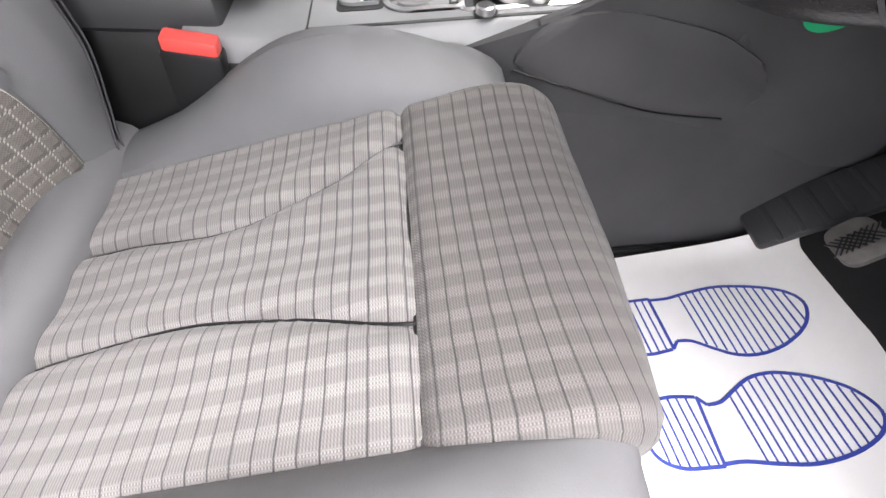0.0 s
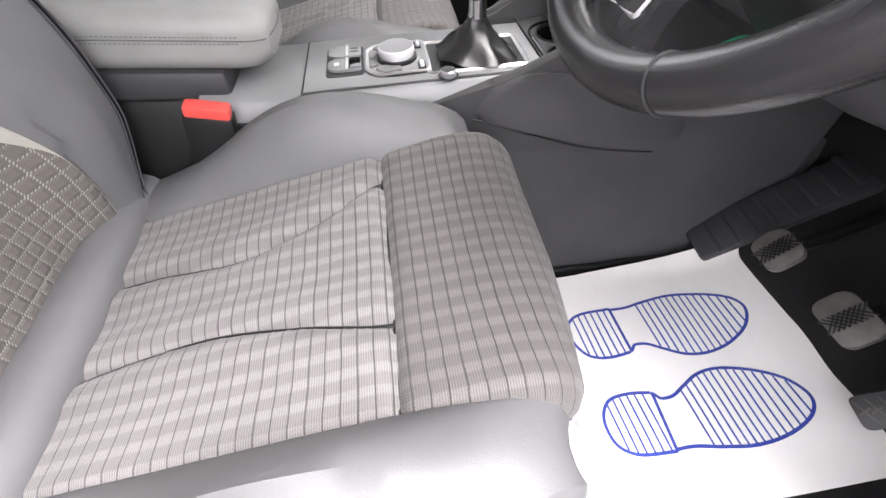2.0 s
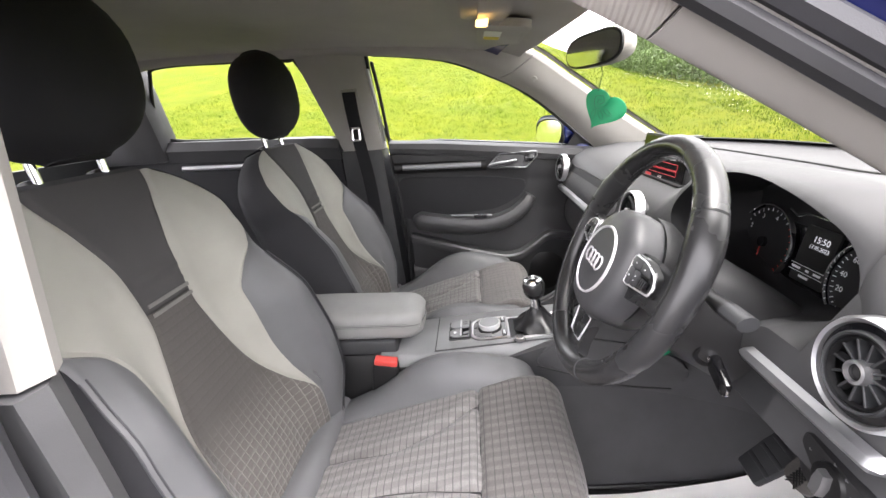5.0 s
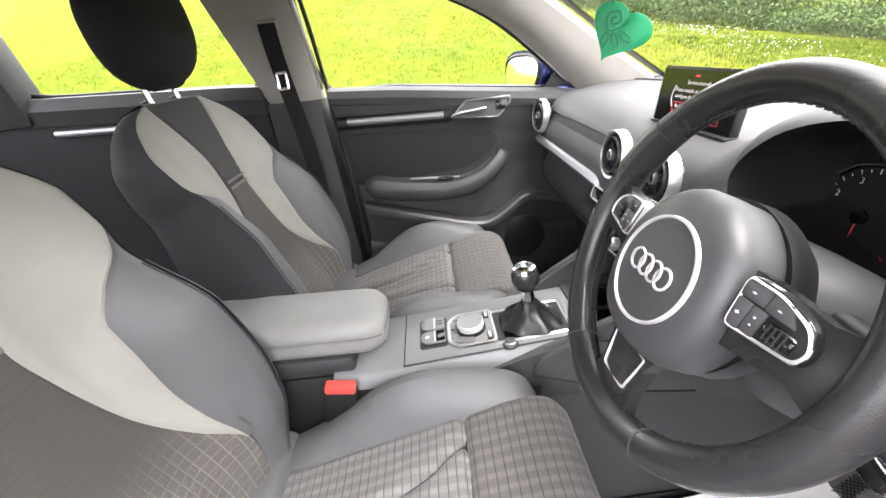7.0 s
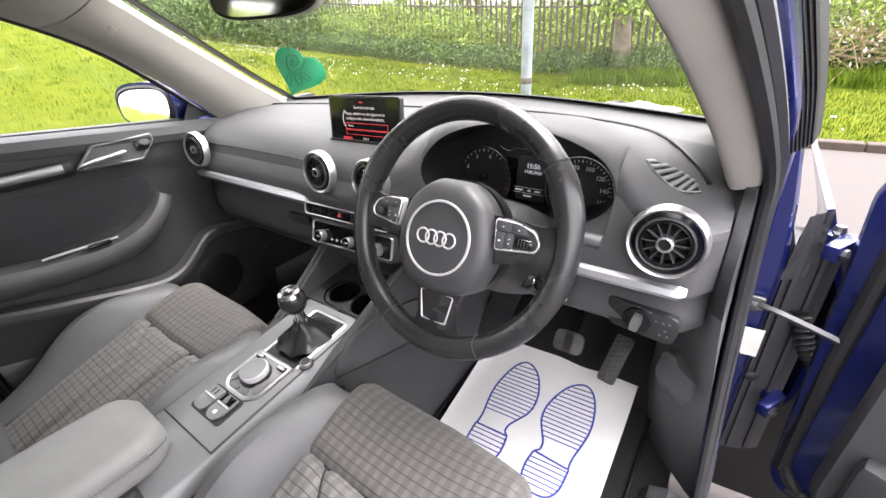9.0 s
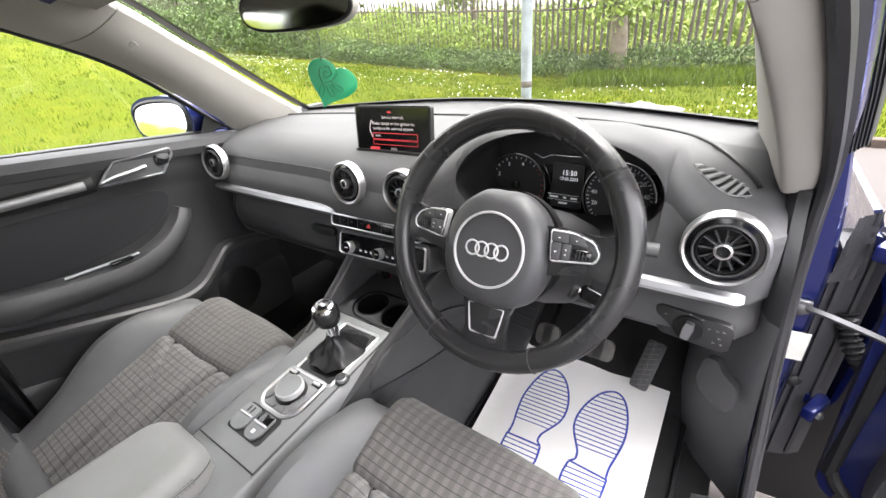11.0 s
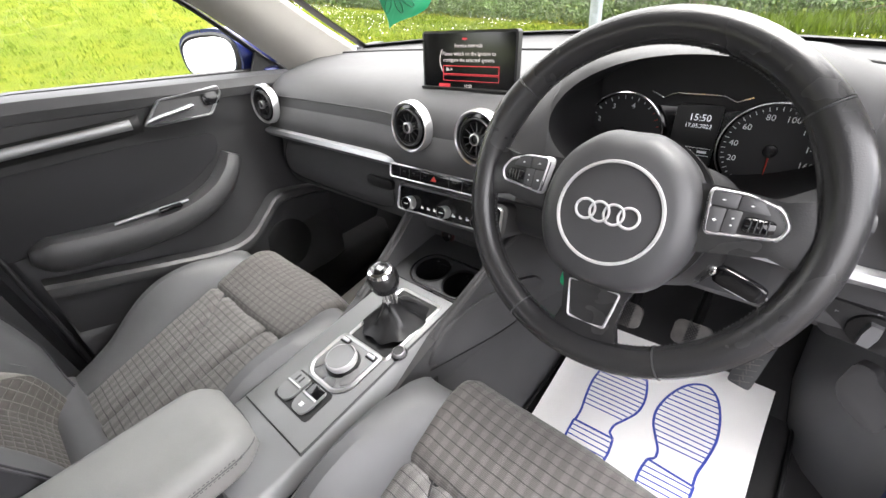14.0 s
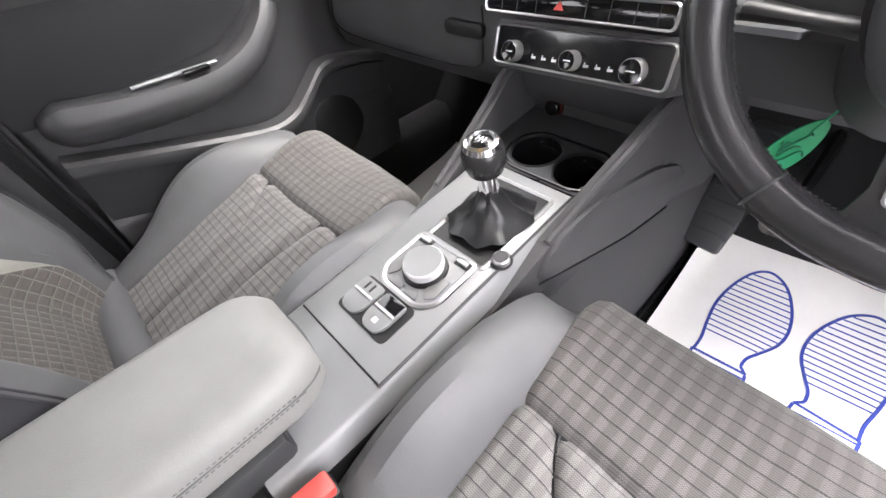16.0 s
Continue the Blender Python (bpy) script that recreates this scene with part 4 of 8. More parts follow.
# passenger side rear door
rd = tagged(empty("rear_door_passenger"), "closed rear door with panel darkened for shade and bright strip", "car door")
# same grey as the front door; the darker material puts in its shade
part("panel", loft([[(-0.74, y, 0.36), (-0.668, y, 0.40), (-0.70, y, 0.62), (-0.70, y, 0.85), (-0.675, y, belt(y) - 0.05), (-0.685, y, belt(y)), (-0.74, y, belt(y) + 0.004)] for y in np.linspace(-0.33, -1.32, 12)]), "flank", rd)
part("belt_pad", loft([[(-0.668, y, belt(y) - 0.075), (-0.655, y, belt(y) - 0.03), (-0.67, y, belt(y) + 0.004), (-0.73, y, belt(y) + 0.008), (-0.72, y, belt(y) - 0.07)] for y in np.linspace(-0.325, -1.32, 12)]), "door", rd, "soft grey padded sill")
part("trim_strip", tube([(-0.668, y, 0.985 - 0.01 * (y + 0.4)) for y in np.linspace(-0.42, -0.98, 10)], 0.011, 10, squash=0.45, up=(1, 0, 0)), "alu", rd, "satin aluminium strip")
wr = [(-0.335, 1.078), (-0.7, 1.088), (-1.015, 1.105), (-1.035, 1.18), (-0.98, 1.32), (-0.92, 1.36), (-0.6, 1.356), (-0.45, 1.348), (-0.42, 1.332)]
pts = [(door_x(z), y, z) for y, z in wr]
part("window_frame", tube(smooth_path([Vector(p) for p in pts], 4, True), 0.007, 8, True), "black", rd)
bm = bmesh.new()
bm.faces.new([bm.verts.new(p) for p in pts])
g = part("window_pane", bm, "glass", rd, flat=True)
g.visible_shadow = False
cp = box((0.12, 0.55, 0.36), (-0.665, -1.29, 1.20), (0, 14, 0), 0.03)
tagged(part("rear_pillar_trim", cp, "dash"), "grey rear pillar trim", "pillar trim", kind="structure")
tagged(part("rear_pillar_trim", box((0.1, 0.24, 0.30), (0.66, -1.22, 1.17), (0, -14, 0), 0.02), "liner"), "grey rear pillar trim", "pillar trim", kind="structure")

# driver side: door opening, pillars, sill, outer skin
bd = tagged(empty("door_pillar_driver"), "pale door pillar trim beside the driver seat", "pillar", kind="structure")
rings = []
for z in np.linspace(0.972, 1.37, 12):
    t = (z - 0.972) / 0.398
    x = 0.664 - 0.055 * t
    y0 = -0.168 - 0.006 * t
    rings.append([(x + 0.030, y0 - 0.008, z), (x + 0.006, y0, z), (x - 0.012, y0 - 0.012, z), (x - 0.022, y0 - 0.09, z), (x - 0.010, y0 - 0.17, z), (x + 0.035, y0 - 0.18, z)])
part("upper_cover", loft(rings), "pillar", bd)
rings = []
for z in np.linspace(0.30, 0.968, 12):
    t = (z - 0.30) / 0.668
    x = 0.684 - 0.012 * t
    y0 = -0.09 - 0.078 * t ** 1.2
    rings.append([(x + 0.03, y0 - 0.004, z), (x + 0.006, y0, z), (x - 0.02, y0 - 0.02, z), (x - 0.026, y0 - 0.08, z), (x - 0.015, y0 - 0.2, z), (x + 0.03, y0 - 0.2, z)])
part("lower_cover", loft(rings), "lowertrim", bd)

opening = [(0.757, 0.60, 0.30), (0.747, 0.64, 0.45), (0.738, 0.68, 0.58), (0.730, 0.70, 0.70), (0.723, 0.70, 0.80), (0.716, 0.685, 0.90), (0.709, 0.650, 0.980), (0.685, 0.54, 1.068), (0.650, 0.40, 1.166), (0.609, 0.25, 1.263), (0.606, 0.10, 1.316), (0.640, -0.08, 1.332), (0.668, -0.145, 1.305), (0.698, -0.158, 1.20), (0.714, -0.168, 1.05), (0.722, -0.172, 0.95), (0.735, -0.14, 0.80), (0.745, -0.08, 0.60), (0.748, -0.03, 0.42), (0.745, 0.03, 0.31), (0.745, 0.3, 0.295), (0.742, 0.55, 0.293)]
loop = smooth_path(opening, 6, True)


def offset_loop(k, dx):
    """The door opening's loop grown by k away from its middle, moved outwards by dx."""
    c = Vector((0, 0.22, 0.80))
    out = []
    n = len(loop)
    for i, p in enumerate(loop):
        t = loop[(i + 1) % n] - loop[i - 1]
        d = Vector((0, t.z, -t.y)).normalized()
        if d.dot(p - c) < 0:
            d = -d
        out.append(p + d * k + Vector((dx, 0, 0)))
    return out


def loop_band(profile):
    """A band swept round the door opening; profile holds (grow, outwards) pairs, closed."""
    loops = [offset_loop(k, dx) for k, dx in profile]
    n = len(loop)
    rings = [[lp[i] for lp in loops] for i in range(n)]
    rings.append(rings[0])
    bm = loft(rings, True, False)
    bmesh.ops.remove_doubles(bm, verts=bm.verts[:], dist=1e-6)
    return bm


body = tagged(empty("door_opening"), "blue painted door opening with a black rubber seal", "door opening", kind="structure")
part("inner_seal", loop_band([(-0.009, -0.003), (-0.011, 0.003), (-0.008, 0.010), (-0.001, 0.013), (0.005, 0.009), (0.007, 0.002), (0.006, -0.004), (0.0, -0.006)]), "bulbseal", body, "black rubber bulb seal")
part("seal_lip", loop_band([(0.008, 0.003), (0.008, 0.011), (0.014, 0.018), (0.022, 0.017), (0.027, 0.010), (0.024, 0.003)]), "flock", body, "grey seal lip")
part("painted_flange", loop_band([(0.022, 0.001), (0.029, 0.005), (0.036, 0.009), (0.040, 0.016), (0.046, 0.021), (0.056, 0.023), (0.056, -0.004), (0.014, -0.006)]), "paint", body)
rings = []
for p in smooth_path([(0.588, 0.10, 1.358), (0.597, 0.20, 1.322), (0.616, 0.29, 1.275), (0.646, 0.39, 1.219), (0.671, 0.49, 1.155), (0.697, 0.59, 1.083), (0.720, 0.68, 1.0)], 8):
    ring = []
    for j in range(17):
        ring.append(p + Vector((0.030, 0.022, 0.018)) * (j / 16) + Vector((0.0, -0.0016, -0.0022)) * (j % 2))
    ring += [p + Vector((0.034, 0.034, 0.030)), p + Vector((0.0, 0.012, 0.016))]
    rings.append(ring)
part("ribbed_seal", loft(rings), "rubber", body, "ribbed black rubber strip", flat=True)

# rear door skin behind the opening, and rear flank
rq = tagged(empty("rear_door_driver"), "dark blue metallic rear door", "car door")


def flank(u, v):
    y = -0.235 - 1.05 * u
    z = 0.30 + 0.78 * v
    x = interp(z, [(0.30, 0.80), (0.5, 0.865), (0.75, 0.885), (0.88, 0.87), (1.0, 0.84), (1.1, 0.80)])
    return x, y + 0.10 * max(0, 0.62 - z), z


part("outer_skin", sheet(flank, 16, 30, 0.02), "paint", rq)
part("shut_face", loft([[flank(0, v), (0.74, flank(0, v)[1] + 0.010, flank(0, v)[2]), (0.74, flank(0, v)[1] - 0.03, flank(0, v)[2]), (flank(0, v)[0], flank(0, v)[1] - 0.03, flank(0, v)[2])] for v in np.linspace(0, 1, 12)]), "paint", rq)
rings = []
for z in np.linspace(1.08, 1.36, 8):
    t = (z - 1.08) / 0.28
    x, y0 = 0.80 - 0.15 * t, -0.232 - 0.02 * t
    rings.append([(x, y0, z), (x - 0.05, y0, z), (x - 0.05, y0 - 0.08, z), (x, y0 - 0.08, z)])
part("window_post", loft(rings), "gloss", rq, "gloss black window post")
bm = bmesh.new()
bm.faces.new([bm.verts.new(p) for p in ((0.795, -0.31, 1.09), (0.665, -0.34, 1.33), (0.665, -1.0, 1.30), (0.79, -1.15, 1.11))])
g = part("window_pane", bm, "glass", rq, flat=True)
g.visible_shadow = False
sk = box((0.07, 1.0, 0.10), (0.765, 0.12, 0.245), bevel=0.02)
tagged(part("sill", sk, "plastic"), "dark plastic door sill", "sill", kind="structure")

# front post with hinges behind the wheel arch
fw = tagged(empty("front_wing"), "dark blue metallic front wing and hinge post", "car wing", kind="structure")
rings = []
for z in np.linspace(0.28, 1.03, 14):
    k, lean = interp(z, [(0.28, 1), (0.80, 1), (1.03, 0.30)]), 0.10 * max(0.0, z - 0.93)
    rings.append([(0.735 - lean, 0.742 - lean, z), (0.735 + 0.033 * k - lean, 0.742 + 0.005 * k - lean, z), (0.735 + 0.043 * k - lean, 0.742 + 0.023 * k - lean, z), (0.735 + 0.045 * k, 0.86, z), (0.72, 0.86, z)])
part("hinge_post", loft(rings), "paint", fw)
part("post_filler", loft([[(0.782, 0.775, z), (0.815, 0.785, z), (0.838, 0.80, z), (0.850, 0.81, z), (0.835, 0.85, z), (0.782, 0.85, z)] for z in np.linspace(0.33, 0.83, 6)]), "flock", fw, "dusty grey plastic filler")
for x_, y_ in ((0.796, 0.776), (0.826, 0.789)):
    part("filler_rib", loft([[(x_ - 0.005, y_ + 0.006, z), (x_ - 0.003, y_ - 0.007, z), (x_ + 0.003, y_ - 0.006, z), (x_ + 0.005, y_ + 0.008, z)] for z in np.linspace(0.34, 0.86, 5)]), "plastic", fw)
foam = bmesh.new()
bmesh.ops.create_grid(foam, x_segments=8, y_segments=12, size=0.5)
for v in foam.verts:
    fx, fy = v.co.x, v.co.y
    v.co = Vector((0.798 + 0.036 * fx * (1 - 0.35 * fy), 0.772 + 0.02 * fx + 0.006 * noise.noise((fx * 9, fy * 9, 2)), 0.845 + 0.10 * fy + 0.01 * fx))
bmesh.ops.solidify(foam, geom=foam.faces[:], thickness=0.02)
part("foam_block", foam, "flock", fw, "dusty grey foam block")
for z_, r_ in ((0.545, 0.011),):
    part("rubber_plug", lathe([(0, 0.005), (r_ * 0.6, 0.0045), (r_, 0.0025), (r_ * 1.15, 0.0)], 20, facing((0.790, 0.771, z_), (0.35, -1, 0))), "rubber", fw, "round rubber plug")
part("arch_liner", box((0.42, 0.02, 0.76), (0.90, 0.92, 0.43), (0, 0, 6)), "black", fw)
part("wing_skin", sheet(lambda u, v: (interp(v, [(0, 0.80), (0.3, 0.875), (0.7, 0.885), (1, 0.82)]), 0.83 + 0.5 * u, 0.30 + 0.585 * v), 8, 16, 0.01), "paint", fw)
part("data_label", box((0.038, 0.002, 0.060), (0.7615, 0.7365, 0.648), (0, 0, 6)), "label", fw, "white paper label")

# the open door
hinge = Vector((0.862, 0.80, 0))
dd = tagged(empty("driver_door", hinge, (0, 0, 64)), "wide open dark blue driver door with rubber seals", "car door")


def dpt(y, z, x=0.0):
    return Vector((x, y, z))


outline = [(-0.03, 0.33), (-0.86, 0.33), (-0.93, 0.45), (-0.98, 0.8), (-0.99, 1.04), (-0.02, 0.985), (0.0, 0.95)]
bm = loft([[(x0, y * k + (1 - k) * -0.5, z * k + (1 - k) * 0.68) for y, z in round_poly(outline, 0.04)] for x0, k in ((0.028, 0.97), (0.02, 1.0), (-0.05, 1.0), (-0.062, 0.985))])
part("outer_shell", bm, "paint", dd)
inner = [(-0.09, 0.39), (-0.84, 0.39), (-0.94, 0.8), (-0.95, 1.0), (-0.10, 0.96)]
bm = loft([[(x0, y * k + (1 - k) * -0.5, z * k + (1 - k) * 0.68) for y, z in round_poly(inner, 0.06)] for x0, k in ((-0.060, 1.0), (-0.10, 0.99), (-0.125, 0.95))])
part("inner_panel", bm, "dash", dd, "grey moulded inner panel")
part("panel_pocket", box((0.05, 0.45, 0.18), (-0.135, -0.36, 0.50), bevel=0.02), "plastic", dd)
dseal = [(-0.066, y, z) for y, z in round_poly([(-0.045, 0.36), (-0.85, 0.355), (-0.96, 0.8), (-0.965, 1.01), (-0.05, 0.965)], 0.08)]
part("door_seal", tube(smooth_path(dseal, 2, True), 0.012, 8, True), "rubber", dd, "black rubber door seal")
fr = smooth_path([(-0.035, -0.27, 0.99), (-0.055, -0.32, 1.11), (-0.085, -0.44, 1.215), (-0.12, -0.66, 1.315), (-0.135, -0.9, 1.34), (-0.13, -0.975, 1.30), (-0.07, -0.985, 1.03)], 5)
part("window_frame", tube(fr, 0.022, 10, squash=1.5, up=(1, 0, 0)), "paint", dd)
bm = bmesh.new()
bm.faces.new([bm.verts.new(p) for p in ((-0.035, -0.27, 0.98), (-0.085, -0.43, 1.205), (-0.12, -0.66, 1.305), (-0.135, -0.9, 1.33), (-0.07, -0.98, 1.03))])
g = part("window_pane", bm, "glass", dd, flat=True)
g.visible_shadow = False
for z in (0.50, 0.845):
    h = part("hinge", add_box(box((0.062, 0.022, 0.026), (-0.045, 0.012, z), bevel=0.004), (0.026, 0.045, 0.024), (-0.02, 0.03, z), bevel=0.004), "paint", dd)
    part("hinge_pin", lathe([(0, -0.022), (0.008, -0.022), (0.010, -0.012), (0.010, 0.014), (0.007, 0.022), (0, 0.022)], 12, pose(-0.01, 0.03, z)), "steel", h)
    part("hinge_bolt", lathe([(0, 0), (0.009, 0), (0.009, 0.006), (0.005, 0.009), (0, 0.009)], 6, facing((-0.062, 0.002, z), (0, -1, 0))), "steel", h)
gaiter = [Vector((-0.03 - 0.01 * math.sin(t * 3), 0.03 - 0.055 * t, 0.70 - 0.09 * t + 0.03 * (t - 0.5) ** 2)) for t in np.linspace(0, 1, 45)]
part("cable_gaiter", tube(gaiter, [0.013 + 0.0035 * math.cos(i * 1.57) for i in range(45)], 12), "rubber", dd, "corrugated black cable gaiter")
strap = tagged(empty("door_check_strap"), "steel door check strap at the open door", "check strap")
part("strap", loft([[p + Vector((0, 0.0, 0.006)), p + Vector((0.002, 0.003, 0)), p + Vector((0, 0.0, -0.006)), p + Vector((-0.002, -0.003, 0))] for p in smooth_path([(0.745, 0.732, 0.733), (0.775, 0.718, 0.736), (0.83, 0.715, 0.722), (0.885, 0.715, 0.704)], 5)]), "steel", strap)
part("bolt", lathe([(0, 0), (0.011, 0), (0.011, 0.008), (0.006, 0.010), (0, 0.010)], 12, facing((0.750, 0.732, 0.730), (0, -1, 0))), "steel", strap)
part("bracket", box((0.030, 0.010, 0.026), (0.752, 0.738, 0.731), bevel=0.003), "steel", strap, "small steel bracket")

# passenger mirror
em = tagged(empty("door_mirror", (-0.850, 0.575, 1.032)), "dark blue door mirror with clear glass", "door mirror")
rings = []
for i in range(11):
    t = i / 10
    y = -0.075 + 0.175 * t
    k = math.sqrt(max(0.0, 1 - max(0, (t - 0.18) / 0.82) ** 2)) if t > 0.18 else 1.0
    k = max(k, 0.05)
    rings.append([(0.07 * t + 0.115 * k * (0.86 if math.cos(a) > 0 else 1.0) * abs(math.cos(a)) ** 0.7 * (1 if math.cos(a) > 0 else -1), y, 0.068 * k * abs(math.sin(a)) ** 0.75 * (1 if math.sin(a) > 0 else -1)) for a in np.linspace(0, 2 * math.pi, 29)[:-1]])
part("housing", loft(rings, True, True), "paint", em, rot=(0, 0, 22))
sh = [(0.108 * abs(math.cos(a)) ** 0.7 * (0.86 if math.cos(a) > 0 else -1.0), 0.060 * abs(math.sin(a)) ** 0.75 * (1 if math.sin(a) > 0 else -1)) for a in np.linspace(0, 2 * math.pi, 41)[:-1]]
em_face = pose(0, 0, 0, 0, 0, 22) @ facing((0, -0.079, 0), (0, -1, 0.0))
part("bezel", frame_ring(sh, 0.012, 0.02, em_face @ pose(0, 0, 0.004)), "black", em)
part("mirror_glass", slab([(x * 0.9, y * 0.86) for x, y in sh], 0.003, 0.0, em_face @ pose(0, 0, 0.004) @ pose(0, 0, 0, -7.6, 0, 0)), "mirror", em)
part("arm", box((0.09, 0.05, 0.03), (0.105, 0.03, -0.055), (0, 0, 0), 0.01), "paint", em)

# roof fittings
def on_liner(y, v):
    """Point of the headliner at a place along the car, v counted from the passenger side rail."""
    u = min((abs(roof(i / 200, v).y - y), i / 200) for i in range(201))[1]
    return roof(u, v)


for yc in (-0.035, -0.775):
    gh = tagged(empty("grab_handle"), "folded grey roof grab handle in a dark-edged recess", "grab handle", group="roof grab handles")
    lay = [(-0.118, 0.012), (-0.112, 0.050), (-0.088, 0.082), (0.0, 0.088), (0.088, 0.082), (0.112, 0.050), (0.118, 0.012)]
    part("groove", tube(smooth_path([on_liner(yc + dy, v) - Vector((0, 0, 0.0005)) for dy, v in lay], 5), 0.0042, 6), "lining", gh, "dark edge of the recess")
    part("grip", tube(smooth_path([on_liner(yc + dy * 0.86, v * 0.78 + 0.004) - Vector((0, 0, 0.006 + 0.006 * (abs(dy) < 0.1))) for dy, v in lay], 5), 0.0085, 10), "liner", gh)
    p0 = on_liner(yc, 0.022)
    part("hook", box((0.016, 0.034, 0.014), (p0.x, p0.y, p0.z - 0.006), (0, -12, 0), 0.004), "lining", gh, "dark coat hook")


rc = tagged(empty("roof_console", (-0.03, 0.245, 1.358)), "grey overhead console with a lit warm reading lamp", "roof console")
part("body", loft([[(hx * sx, yy + hy, zz) for sx, hy in ((-1, -0.02), (-0.85, 0.02), (0, 0.03), (0.85, 0.02), (1, -0.02), (0.8, -0.04), (-0.8, -0.04))] for hx, yy, zz in ((0.17, 0.0, 0.03), (0.16, 0, -0.01), (0.13, 0.0, -0.022))]), "liner", rc)
part("bezel", slab(round_rect(0.24, 0.10, 0.03), 0.02, 0.006, pose(0, -0.03, -0.012, 180, 0, 0)), "pillar", rc)
part("lamp_lens", slab(round_poly([(-0.036, -0.012), (0.036, -0.012), (0.028, 0.014), (-0.028, 0.014)], 0.007), 0.006, 0.002, pose(-0.04, -0.03, -0.0365, 180, 0, 0)), "lamp", rc, "lit warm lamp lens")
rl = tagged(empty("rear_roof_lamp", (0.12, -0.56, 1.408)), "small warm rear roof lamp", "roof lamp")
part("lens", slab(round_rect(0.09, 0.03, 0.008), 0.008, 0.002, pose(0, 0, -0.012, 180, 0, 0)), "lamp", rl)
part("housing", slab(round_rect(0.14, 0.06, 0.012), 0.012, 0.003, pose(0, 0, -0.006, 180, 0, 0)), "liner", rl)
for sx in (-1, 1):
    vz = tagged(empty("sun_visor", (sx * 0.34, 0.275, 1.347), (-6, 0, 0)), "folded grey sun visor with warning label" if sx < 0 else "folded grey sun visor", "sun visor", group="sun visors")
    part("flap", slab(round_rect(0.36, 0.13, 0.03), 0.018, 0.006, pose(0, 0, -0.018, 180, 0, 0)), "liner", vz)
    if sx < 0:
        part("warning_label", slab(round_rect(0.13, 0.045, 0.003), 0.001, 0, pose(0.04, -0.025, -0.0195, 180, 0, 0)), "label", vz, "yellow and white warning label")
        part("label_head", slab(round_rect(0.045, 0.043, 0.003), 0.001, 0, pose(-0.0, -0.025, -0.0205, 180, 0, 0)), "yellow", vz)
    part("hinge_rod", tube([(-0.13, 0.055, -0.012), (0.13, 0.055, -0.012)], 0.006, 8), "liner", vz)

# inner mirror
im = tagged(empty("interior_mirror", (-0.040, 0.452, 1.252), (-1, 0, 14)), "black interior mirror with a string pendant round its stalk", "mirror")
mo = [(0.112 * abs(math.cos(a)) ** 0.6 * (1 if math.cos(a) > 0 else -1), 0.034 * abs(math.sin(a)) ** 0.75 * (1 if math.sin(a) > 0 else -1)) for a in np.linspace(0, 2 * math.pi, 49)[:-1]]
part("casing", loft([[(x * k, d, z * k) for x, z in mo] for d, k in ((-0.012, 0.97), (-0.008, 1.0), (0.01, 1.0), (0.028, 0.86), (0.036, 0.5))]), "liner", im, "grey mirror casing")
part("rim", frame_ring(mo, 0.006, 0.006, facing((0, -0.014, 0), (0, -1, 0))), "black", im)
part("mirror_glass", slab([(x * 0.955, z * 0.86) for x, z in mo], 0.002, 0, facing((0, -0.0135, 0), (0, -1, 0))), "darkmirror", im)
part("stalk", tube(smooth_path([(0.01, 0.03, 0.0), (0.012, 0.06, 0.02), (0.012, 0.06, 0.062)], 5), 0.017, 10), "black", im)
part("sensor_cover", box((0.09, 0.09, 0.04), (0.012, 0.085, 0.075), (-28, 0, 0), 0.012), "black", im)

# green heart pendant
hp = tagged(empty("heart_pendant", (-0.002, 0.462, 1.134), (0, 0, 62)), "green card heart pendant hanging on a dark string", "pendant")
ho = []
for i in range(48):
    a = 2 * math.pi * i / 48
    ho.append((0.0028 * 16 * math.sin(a) ** 3, 0.0029 * (13 * math.cos(a) - 3.8 * math.cos(2 * a) - 1.3 * math.cos(3 * a) - 0.5 * math.cos(4 * a))))
hpose = facing((0, 0, 0), (0, -1, 0)) @ pose(0, 0, 0, 0, 0, -30)
part("heart", slab(ho, 0.003, 0.0008, hpose), "green", hp)
swirl = [(-0.014 + 0.0013 * a * math.cos(a) * (1 + 0.12 * math.sin(3 * a)), 0.010 + 0.0013 * a * math.sin(a) * (1 + 0.12 * math.cos(4 * a)), 0.0012) for a in np.linspace(0.5, 13, 90)]
bm = tube(swirl, 0.0008, 5)
for cx, cy, rot in ((0.002, -0.014, -0.7), (0.012, -0.004, -0.2), (-0.012, -0.020, -1.4)):
    tube([(cx + 0.011 * math.cos(t) * math.cos(rot) - 0.004 * math.sin(t) * math.sin(rot), cy + 0.011 * math.cos(t) * math.sin(rot) + 0.004 * math.sin(t) * math.cos(rot), 0.0012) for t in np.linspace(0, 2 * math.pi, 20)[:-1]], 0.0007, 5, True, bm=bm)
bmesh.ops.transform(bm, matrix=hpose, verts=bm.verts[:])
part("printed_rose", bm, "greendark", hp, "dark green printed rose")
part("string", tube([(-0.012, 0, 0.035), (-0.006, 0.003, 0.07), (-0.02, 0.004, 0.115), (-0.015, 0.004, 0.15)], 0.0009, 5), "string", hp)


